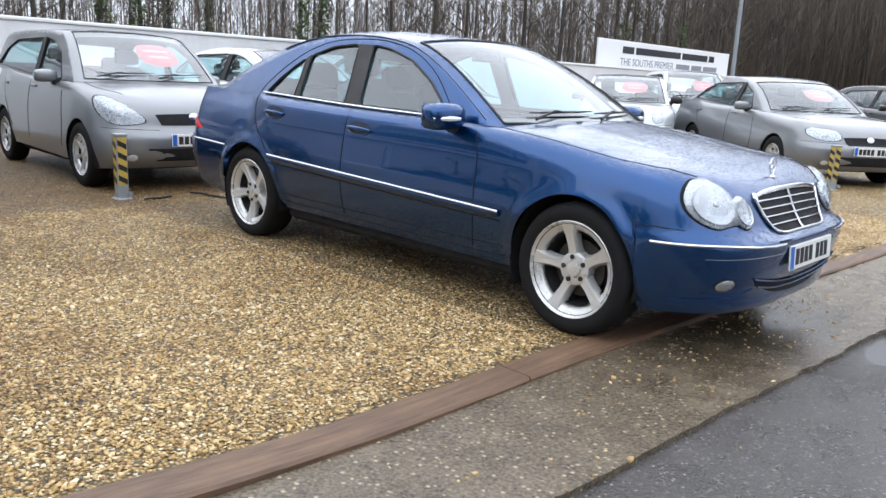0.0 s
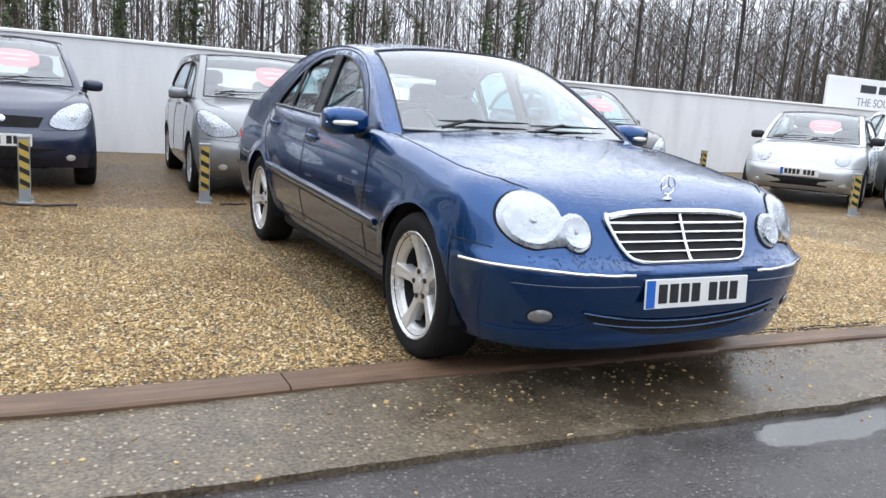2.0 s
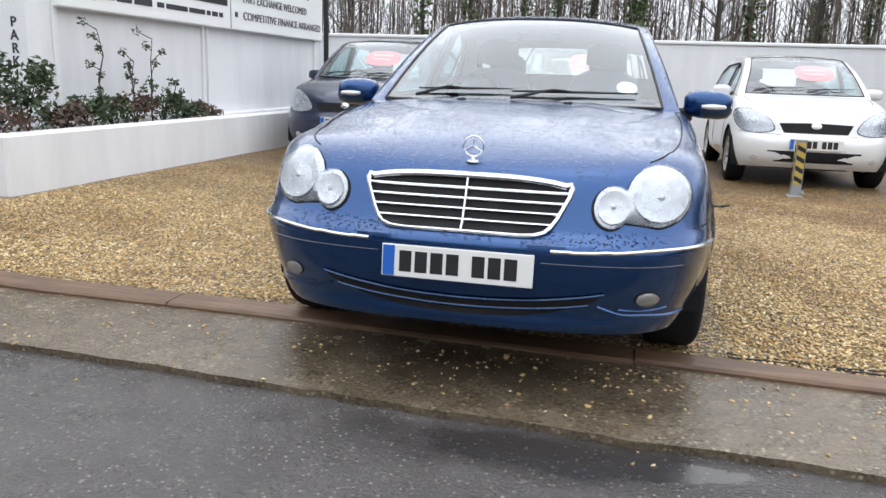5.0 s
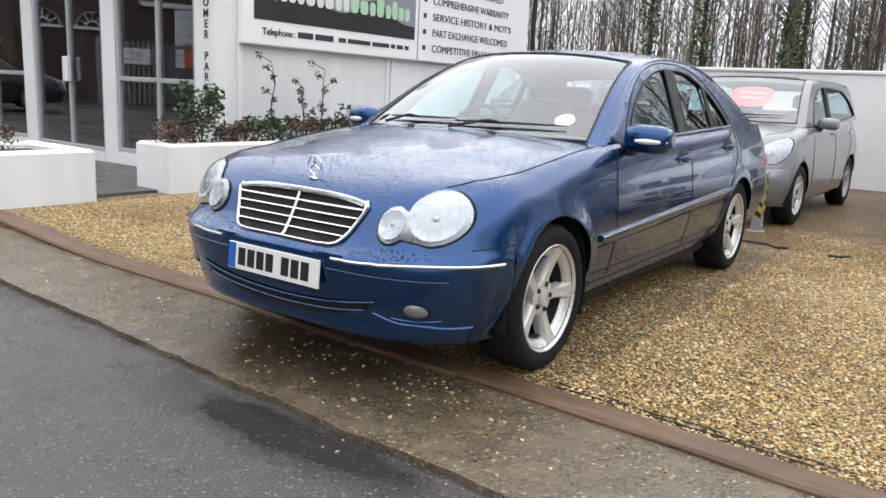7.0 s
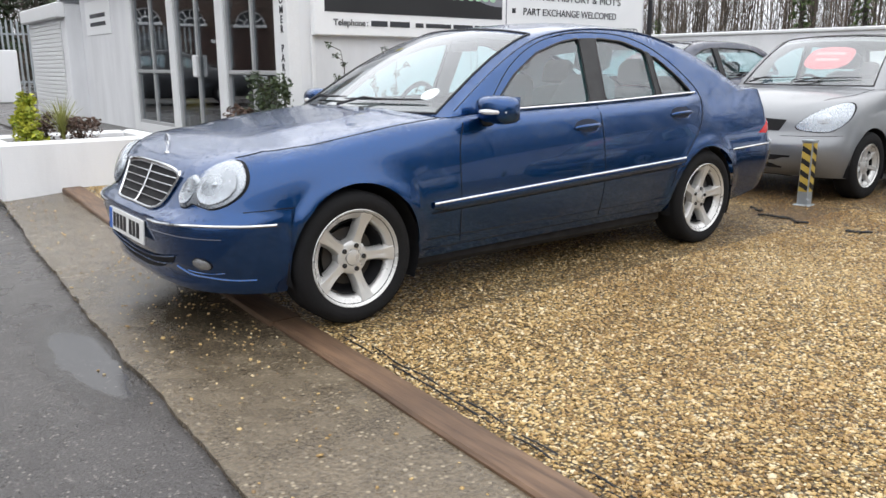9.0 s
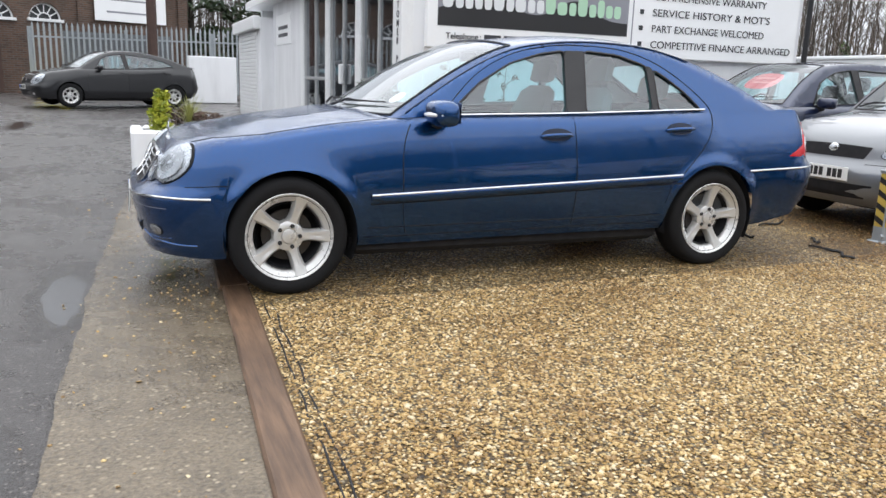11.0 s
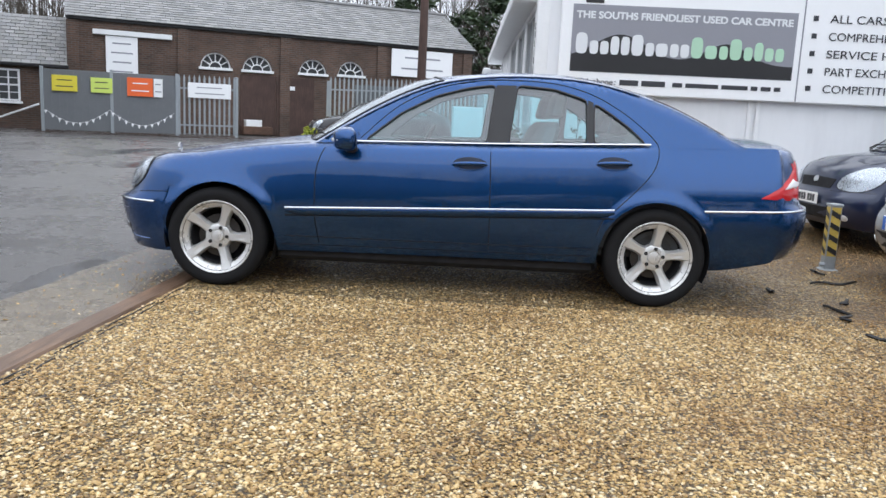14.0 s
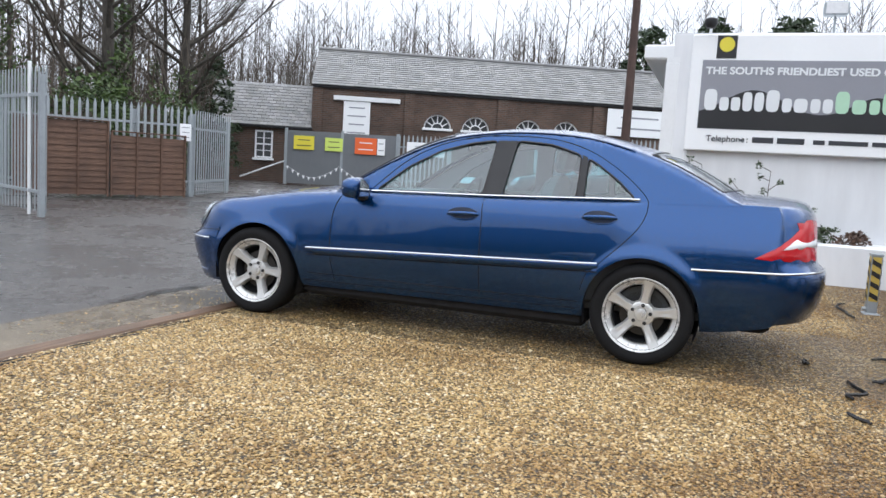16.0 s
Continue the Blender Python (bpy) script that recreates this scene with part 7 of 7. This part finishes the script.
for p0, p1, top in ((0, 1.92, 1.62), (1.96, runw, 1.42)):
    for k in range(int(top / 0.13)):
        z = 0.06 + k * 0.13
        Geo().add([(p0, 0.0, z), (p1, 0.0, z), (p1, 0.022, z + 0.15), (p0, 0.022, z + 0.15), (p0, 0.012, z), (p1, 0.012, z), (p1, 0.03, z + 0.15), (p0, 0.03, z + 0.15)], [(0, 1, 2, 3), (7, 6, 5, 4), (0, 4, 5, 1), (3, 2, 6, 7), (0, 3, 7, 4), (1, 5, 6, 2)]).obj("board", M_FENCEWOOD, wf)
    for x in np.linspace(p0 + 0.02, p1 - 0.02, 4):
        Geo().box(x - 0.022, x + 0.022, -0.022, 0.003, 0.02, top + 0.03).obj("batten", M_FENCEWOOD, wf)
    Geo().box(p0, p1, -0.03, 0.05, top + 0.03, top + 0.06, 0.006).obj("cap", M_FENCEWOOD, wf)
nt = thing("fence_notice", "small white notice on the palisade fence", "sign", Matrix.Translation((-9.7, -8.98, 0.05)) @ Matrix.Rotation(ang, 4, "Z"))
notice(nt, -0.15, 0.13, 1.35, 1.75, -0.04, None, 3)
pp = thing("white_pole", "slim white pole at the gate", "pole", pose(-3.95, -7.45, -0.02))
Geo().tube([(0, 0, 0), (0, 0, 2.45)], 0.028, 10).obj("shaft", M_PAINTWHITE, pp)
# telegraph pole
tp = thing("utility_pole", "tall dark brown timber utility pole", "pole", pose(-19.9, 0.05, 0.15))
Geo().tube([(0, 0, -0.2), (0, 0.02, 4), (0.02, 0.03, 9)], [0.15, 0.135, 0.11], 12).obj("shaft", M_POLE, tp, "", True)
# grit box and pallet by the workshop door
gb = thing("grit_bin", "yellow plastic grit bin", "bin", pose(-21.5, -2.8, 0.22, 0, 0, 100))
Geo().box(-0.45, 0.45, -0.3, 0.3, 0, 0.5, 0.05).obj("body", M_SIGNYEL, gb)
Geo().box(-0.48, 0.48, -0.33, 0.33, 0.5, 0.62, 0.05).obj("lid", M_SIGNYEL, gb)
cb = thing("carton", "pale cardboard cartons stacked by the door", "box", bm0 @ pose(6.6, -0.6, 0.27))
Geo().box(-0.6, 0.5, -0.3, 0.3, 0, 0.3, 0.01).obj("lower_carton", M_FENCEWOOD, cb)
Geo().box(-0.5, 0.1, -0.25, 0.25, 0.3, 0.55, 0.01).obj("upper_carton", M_SIGNWHITE, cb)

# ---- roadside sign beyond the row ----
rs = thing("roadside_sign", "long white roadside sign with dark lettering behind the wall", "sign")
Geo().box(15.3, 23.7, 10.6, 10.66, 1.66, 2.5, 0.01).obj("board", M_SIGNWHITE, rs)
for x in (15.6, 19.5, 23.4):
    Geo().box(x - 0.06, x + 0.06, 10.66, 10.78, 0, 2.45).obj("post", M_GALV, rs)
x = 16.6
for wd in (0.75, 2.9, 1.9, 0.5):
    Geo().box(x, x + wd - 0.12, 10.592, 10.6, 2.14, 2.34).obj("address_bar", M_TEXT, rs)
    x += wd
letters("sign_line", "THE SOUTHS PREMIER", 0.3, M_SIGNGREY, Matrix(((1, 0, 0, 16.5), (0, 0, -1, 10.594), (0, 1, 0, 1.8), (0, 0, 0, 1))), rs, "LEFT", 3.2)
for x, wd in ((19.9, 0.9), (20.95, 0.7), (21.8, 1.0)):
    Geo().box(x, x + wd, 10.592, 10.6, 1.82, 1.98).obj("bar", M_SIGNGREY, rs)
lp = thing("lamp_post", "tall slim grey lamp post", "lamp post", pose(25.5, 11.2, 0))
Geo().tube([(0, 0, 0), (0, 0, 8)], [0.09, 0.06], 10).obj("shaft", M_GALV, lp)


# ---- trees ----
def bare_tree(seed, h, lean=0.03, thick=0.13, low=0.3, nb=20):
    """Trunk and crown meshes of a leafless tree."""
    rnd = random.Random(seed)
    trunk, crown = Geo(), Geo()
    pts, x, y = [], 0.0, 0.0
    for k in range(9):
        pts.append(Vector((x, y, h * k / 8)))
        x += rnd.gauss(0, lean) * h / 8
        y += rnd.gauss(0, lean) * h / 8
    pts[0].z = -0.4
    trunk.tube(pts, [thick * (1 - 0.88 * k / 8) for k in range(9)], 7)

    def along(p, t):
        i = min(len(p) - 2, int(t * (len(p) - 1)))
        return p[i].lerp(p[i + 1], t * (len(p) - 1) - i)

    for b in range(nb):
        t = low + (0.97 - low) * (b + rnd.random()) / nb
        base = along(pts, t)
        a, up = rnd.random() * 6.283, 0.5 + 0.7 * rnd.random()
        ln = h * (0.30 * (1 - t) + 0.09) * (0.6 + 0.7 * rnd.random())
        d = Vector((math.cos(a), math.sin(a), up)).normalized()
        p = [base, base + d * ln * 0.5, base + d * ln + Vector((0, 0, ln * 0.18))]
        r = thick * (1 - 0.85 * t) * 0.45
        (trunk if r > 0.035 else crown).tube(p, [r, r * 0.6, r * 0.2], 4, False)
        for c in range(5):
            u = 0.25 + 0.75 * rnd.random()
            s0 = along(p, u)
            e = (d + Vector((rnd.gauss(0, 0.6), rnd.gauss(0, 0.6), rnd.gauss(0.25, 0.4)))).normalized()
            l2 = ln * (0.3 + 0.35 * rnd.random())
            q = [s0, s0 + e * l2 * 0.55, s0 + e * l2 + Vector((0, 0, l2 * 0.12))]
            crown.tube(q, [r * 0.4 + 0.004, r * 0.25 + 0.003, 0.004], 3, False)
            for _ in range(3):
                s1 = along(q, 0.3 + 0.7 * rnd.random())
                f = (e + Vector((rnd.gauss(0, 0.7), rnd.gauss(0, 0.7), rnd.gauss(0.2, 0.5)))).normalized() * l2 * 0.55
                crown.tube([s1, s1 + f], [0.007, 0.003], 3, False)
    return trunk, crown


def plant_tree(name, label, trunk, crown, at, leafy=None, barkm=None, crownm=None):
    tr = thing(name, label, "tree", at, "bare trees round the yard")
    trunk.obj("trunk", barkm or M_BARK, tr, "", True)
    crown.obj("crown", crownm or M_TWIG, tr)
    if leafy:
        leafy.obj("ivy", M_IVY, tr, "dark green ivy")
    return tr


rnd = random.Random(77)
kinds = []
for k in range(7):
    t, c = bare_tree(100 + k, 9.5 + 0.6 * k, 0.022, 0.085 + 0.010 * (k % 4), 0.3 + 0.05 * (k % 3), 18)
    ivy = None
    if k in (2, 5):
        ivy = Geo()
        r2 = random.Random(k)
        for j in range(26):
            leaves(ivy, (r2.gauss(0, 0.06), r2.gauss(0, 0.06), 0.2 + 5.2 * j / 26), 34, (0.34, 0.34, 0.3), 0.085, r2)
    kinds.append((t, c, ivy))
spots = []
for x in np.arange(-4, 46, 1.7):
    for row in range(2):
        spots.append((x + rnd.uniform(-0.6, 0.6), 12.2 + 4.2 * row + rnd.uniform(-1.0, 2.2)))
first = {}
for n, (x, y) in enumerate(spots):
    if -14.5 < x < -4.6 and y < 9.5:
        continue
    k = rnd.choice((0, 1, 3, 4, 6, 0, 3, 2)) if x > 8 else rnd.choice((2, 5, 0, 3, 2, 5)) if x > -1 else rnd.choice((0, 2, 5, 2, 3, 5))
    m = pose(x, y, 0, 0, 0, rnd.uniform(0, 360)) @ Matrix.Diagonal((*([rnd.uniform(0.52, 0.70)] * 3), 1))
    if k in first:
        o = copy_thing(first[k], Matrix())
        o.matrix_basis = m
    else:
        t, c, ivy = kinds[k]
        first[k] = plant_tree("bare_tree", "tall slender leafless tree" + (" with ivy on its trunk" if ivy else "") + " behind the wall", t, c, m, ivy)
def clear_of_yard(x, y):
    """Keeps growth out of the open yard before the workshop and out of its walls."""
    return (2.7 - y) / (5.55 - x) > 0.74 or x < -32


# trees west and south-west, beyond the workshop and fences
west = [(-12.5, -13.5, 1.0), (-14.5, -15.0, 1.1), (-10.5, -15.5, 0.9), (-17.0, -17.5, 1.1), (-13.0, -19.0, 1.2), (-9.0, -18.5, 1.0), (-20.5, -20.5, 1.1), (-24, -22, 1.0), (-28, -21, 1.05)]
west += [(rnd.uniform(-30, -8), rnd.uniform(-26, -13.5), rnd.uniform(0.75, 1.15)) for _ in range(26)]
west += [(rnd.uniform(-22, -6), rnd.uniform(12, 20), rnd.uniform(0.3, 0.42)) for _ in range(8)]
for k in range(34):
    t = k / 33
    west.append((-33 - 7 * t + rnd.uniform(-3, 3), -24 + 40 * t + rnd.uniform(-1, 1), rnd.uniform(0.55, 0.85)))
west = [w for w in west if clear_of_yard(w[0], w[1]) or w[1] > 10]
for n, (x, y, sc) in enumerate(west):
    k = (5, 3, 2, 0, 1, 4, 6)[n % 7]
    m = pose(x, y, 0.1, 0, 0, rnd.uniform(0, 360)) @ Matrix.Diagonal((sc, sc, sc, 1))
    if k in first:
        copy_thing(first[k], Matrix()).matrix_basis = m
    else:
        t, c, ivy = kinds[k]
        first[k] = plant_tree("bare_tree", "leafless tree beyond the yard", t, c, m, ivy)
# spreading tree behind the timber fence
t, c = bare_tree(300, 10, 0.05, 0.24, 0.16, 26)
ivy = Geo()
r2 = random.Random(5)
for j in range(20):
    leaves(ivy, (r2.gauss(0, 0.1), r2.gauss(0, 0.1), 0.2 + 3.6 * j / 20), 46, (0.42, 0.42, 0.3), 0.08, r2)
big = plant_tree("spreading_tree", "broad leafless tree with ivy behind the timber fence", t, c, pose(-11.2, -12.6, 0.05, 0, 0, 40), ivy)
copy_thing(big, pose(-15.8, -13.9, 0.05, 0, 0, 280))


g, r2 = Geo(), random.Random(61)
for _ in range(46):
    t = r2.random()
    x, y = -6.5 - 6.5 * t, -12.0 + 1.2 * t - r2.uniform(0, 1.6)
    h = r2.uniform(0.5, 2.7)
    g.tube([(x, y, -0.1), (x + r2.gauss(0, 0.1), y, h)], [0.03, 0.012], 4, False)
    leaves(g, (x, y, h), 150, (0.55, 0.5, 0.6), 0.07, r2)
tagged(g.obj("ivy_thicket", M_IVY), "dark green ivy scrub behind the timber fence", "ivy", kind="stuff")


def evergreen(seed, h, r, n, size=0.16):
    rnd2 = random.Random(seed)
    t, g = Geo(), Geo()
    t.tube([(0, 0, -0.3), (0, 0, h * 0.9)], [0.16, 0.03], 7)
    for _ in range(n):
        z = h * (0.12 + 0.86 * rnd2.random() ** 0.8)
        rr = r * (1 - (z / h) ** 2.2 * 0.8) * (0.55 + 0.55 * rnd2.random())
        a = rnd2.random() * 6.283
        c = (rr * math.cos(a), rr * math.sin(a), z)
        t.tube([(0, 0, z * 0.85), c], [0.03, 0.008], 3, False)
        leaves(g, c, 30, (0.45, 0.45, 0.28), size, rnd2)
    return t, g


t, g = evergreen(9, 8.5, 2.0, 110)
pine = thing("evergreen_tree", "dark evergreen tree with an uneven crown", "tree", pose(-33.5, 2.2, 0.3), "evergreen trees")
t.obj("trunk", M_BARK, pine)
g.obj("crown", M_PINE, pine)
for x, y, sc in ((-35, -1.0, 1.0), (-32.5, 5.5, 1.0), (-36, -6.0, 0.8), (-19.0, -15.2, 0.55)):
    o = copy_thing(pine, pose(x, y, 0.2, 0, 0, rnd.uniform(0, 360)) @ Matrix.Diagonal((sc, sc, sc, 1)))
    o.matrix_basis = pose(x, y, 0.2, 0, 0, rnd.uniform(0, 360)) @ Matrix.Diagonal((sc, sc, sc, 1))

# far woodland all round: thin trunks and brush, too many to count
def woodland(name, label, spots_, mat, h0, h1, r=0.07, twigs=7, seed=1):
    rr = random.Random(seed)
    v, f = [], []
    gg = Geo()
    for x, y in spots_:
        h = rr.uniform(h0, h1)
        dx, dy = rr.gauss(0, 0.35), rr.gauss(0, 0.35)
        gg.tube([(x, y, -0.3), (x + dx * 0.4, y + dy * 0.4, h * 0.5), (x + dx, y + dy, h)], [r, r * 0.6, 0.01], 3, False)
        for _ in range(twigs):
            t = 0.25 + 0.72 * rr.random()
            p = Vector((x + dx * t, y + dy * t, h * t))
            l = h * 0.2 * rr.random() + 0.4
            a = rr.random() * 6.283
            gg.tube([p, p + Vector((math.cos(a) * l * 0.6, math.sin(a) * l * 0.6, l * 0.75))], [r * 0.3, 0.006], 3, False)
    tagged(gg.obj(name, mat), label, "woodland", kind="stuff")


rnd = random.Random(31)
woodland("far_woodland", "leafless winter woodland behind the wall", [(rnd.uniform(-45, 85), rnd.uniform(19, 42)) for _ in range(1500)], M_TWIG, 6, 10.5, 0.038, 20, 2)
woodland("undergrowth", "brown leafless undergrowth behind the wall", [(rnd.uniform(-30, 75), rnd.uniform(11.5, 26)) for _ in range(2600)], M_BRUSH, 1.4, 5.0, 0.014, 9, 3)
woodland("far_woodland", "leafless winter trees west of the yard", [(rnd.uniform(-62, -36), rnd.uniform(-45, 25)) for _ in range(1500)], M_TWIG, 6, 12, 0.055, 18, 4)
woodland("undergrowth", "leafless scrub behind the fences", [(x, y) for x, y in ((rnd.uniform(-30, -5), rnd.uniform(-30, -12.5)) for _ in range(1900)) if clear_of_yard(x, y)], M_BRUSH, 1.0, 5.2, 0.014, 9, 5)
# the southern belt stays out of view, added to be mirrored in the paint
woodland("far_woodland", "leafless winter woodland across the road, unseen in the south, for reflections", [(rnd.uniform(-40, 70), rnd.uniform(-60, -30)) for _ in range(500)] + [(rnd.uniform(38, 70), rnd.uniform(-40, 30)) for _ in range(350)], M_TWIG, 7, 12, 0.1, 8, 6)
woodland("east_thicket", "dense brown leafless thicket beyond the row", [(rnd.uniform(34, 56), rnd.uniform(2, 24)) for _ in range(750)], M_BRUSH, 6, 11, 0.04, 16, 7)
# wooded bank that closes the view beyond the trees
g = Geo()
ring = []
for k in range(121):
    a = 2 * math.pi * k / 120
    r = 62 + 6 * math.sin(3 * a) + 3 * math.sin(7 * a + 1)
    ring.append((r * math.cos(a), r * math.sin(a), 3.6 + 1.4 * noise.noise((3 * math.cos(a), 3 * math.sin(a), 0)) + 0.8 * noise.noise((14 * math.cos(a), 14 * math.sin(a), 4)) + 9.0 * (1 - smoothstep(min(abs(a - 0.05), abs(a - 0.05 - 2 * math.pi)), 0.3, 0.5))))
g.grid([[(x, y, -1) for x, y, z in ring], [(x * 1.02, y * 1.02, z * 0.6) for x, y, z in ring], [(x * 1.06, y * 1.06, z) for x, y, z in ring]])
tagged(g.obj("wooded_bank", M_BRUSH, smooth=True), "distant brown wooded bank", "backdrop", kind="structure")


# ---- loose pebbles: the gravel's top layer where it is seen close ----
def pebbles():
    rs = np.random.RandomState(5)
    base = np.array([(0.5, 0, 0), (0, 0.5, 0), (-0.5, 0, 0), (0, -0.5, 0), (0.0, 0.0, 0.42), (0.36, 0.36, 0.28), (-0.36, 0.36, 0.28), (-0.36, -0.36, 0.28), (0.36, -0.36, 0.28)])
    tri = np.array([(0, 1, 5), (1, 2, 6), (2, 3, 7), (3, 0, 8), (0, 5, 8), (1, 6, 5), (2, 7, 6), (3, 8, 7), (4, 5, 6), (4, 6, 7), (4, 7, 8), (4, 8, 5)])
    areas = [(1.0, 4.6, -0.35, 3.6, 5200), (0.9, 4.8, 3.6, 4.8, 3000), (-3.7, -0.95, -0.05, 2.2, 4600), (-3.7, -0.95, 2.2, 4.2, 3000), (-3.7, 5.5, 4.2, 6.0, 600), (-0.85, 0.9, 0.3, 3.8, 400), (4.6, 7.5, 0.0, 5.0, 800)]
    P = []
    for x0, x1, y0, y1, d in areas:
        n = int((x1 - x0) * (y1 - y0) * d)
        P.append(np.c_[rs.uniform(x0, x1, n), rs.uniform(y0, y1, n)])
    P = np.concatenate(P)
    P = P[P[:, 1] > -0.105 - 0.05 * P[:, 0].clip(-1.0) + np.where(P[:, 0] > 0.62, -0.035, 0.012)]
    # strays kicked over the edging on to the apron and the asphalt
    near = np.c_[rs.normal(0.15, 0.7, 150), -0.36 - np.abs(rs.normal(0, 0.22, 150))]
    wide = np.c_[rs.uniform(-3.6, 5.0, 260), -0.36 - np.abs(rs.normal(0, 0.4, 260))]
    stray = np.concatenate([near, wide])
    stray = stray[(stray[:, 1] < -0.105 - 0.05 * stray[:, 0].clip(-1.0) - 0.23) & (stray[:, 1] > -2.2)]
    inner = len(P)
    P = np.concatenate([P, stray])
    n = len(P)
    size = rs.gamma(8, 0.00145, n).clip(0.006, 0.024)
    sx, sy, sz = size * rs.uniform(0.8, 1.35, n), size * rs.uniform(0.7, 1.1, n), size * rs.uniform(0.5, 0.95, n)
    a = rs.uniform(0, 6.283, n)
    size[inner:] *= 0.6
    z = np.array([land(x) if i < inner else (-0.011 + 0.6 * land(x) if y > kerb_y(x) else road_z(x) - 0.012) for i, (x, y) in enumerate(P)])
    L = base[None] * np.stack([sx, sy, sz], -1)[:, None]
    L = L * rs.uniform(0.8, 1.2, L.shape)
    tilt = rs.uniform(-0.5, 0.5, n)[:, None]
    Z = L[..., 2] + tilt * L[..., 0]
    Xr = L[..., 0] * np.cos(a)[:, None] - L[..., 1] * np.sin(a)[:, None] + P[:, :1]
    Yr = L[..., 0] * np.sin(a)[:, None] + L[..., 1] * np.cos(a)[:, None] + P[:, 1:]
    V = np.stack([Xr, Yr, Z + z[:, None] + 0.001], -1).reshape(-1, 3)
    F = (tri[None] + (np.arange(n) * 9)[:, None, None]).reshape(-1, 3)
    me = bpy.data.meshes.new("pebbles")
    me.vertices.add(len(V))
    me.vertices.foreach_set("co", V.astype(np.float32).ravel())
    me.loops.add(F.size)
    me.loops.foreach_set("vertex_index", F.astype(np.int32).ravel())
    me.polygons.add(len(F))
    me.polygons.foreach_set("loop_start", np.arange(0, F.size, 3, dtype=np.int32))
    me.update(calc_edges=True)
    me.validate()
    me.materials.append(M_PEBBLE)
    tagged(new("pebbles", me), "loose wet golden and brown pebbles", "gravel", kind="stuff")


pebbles()
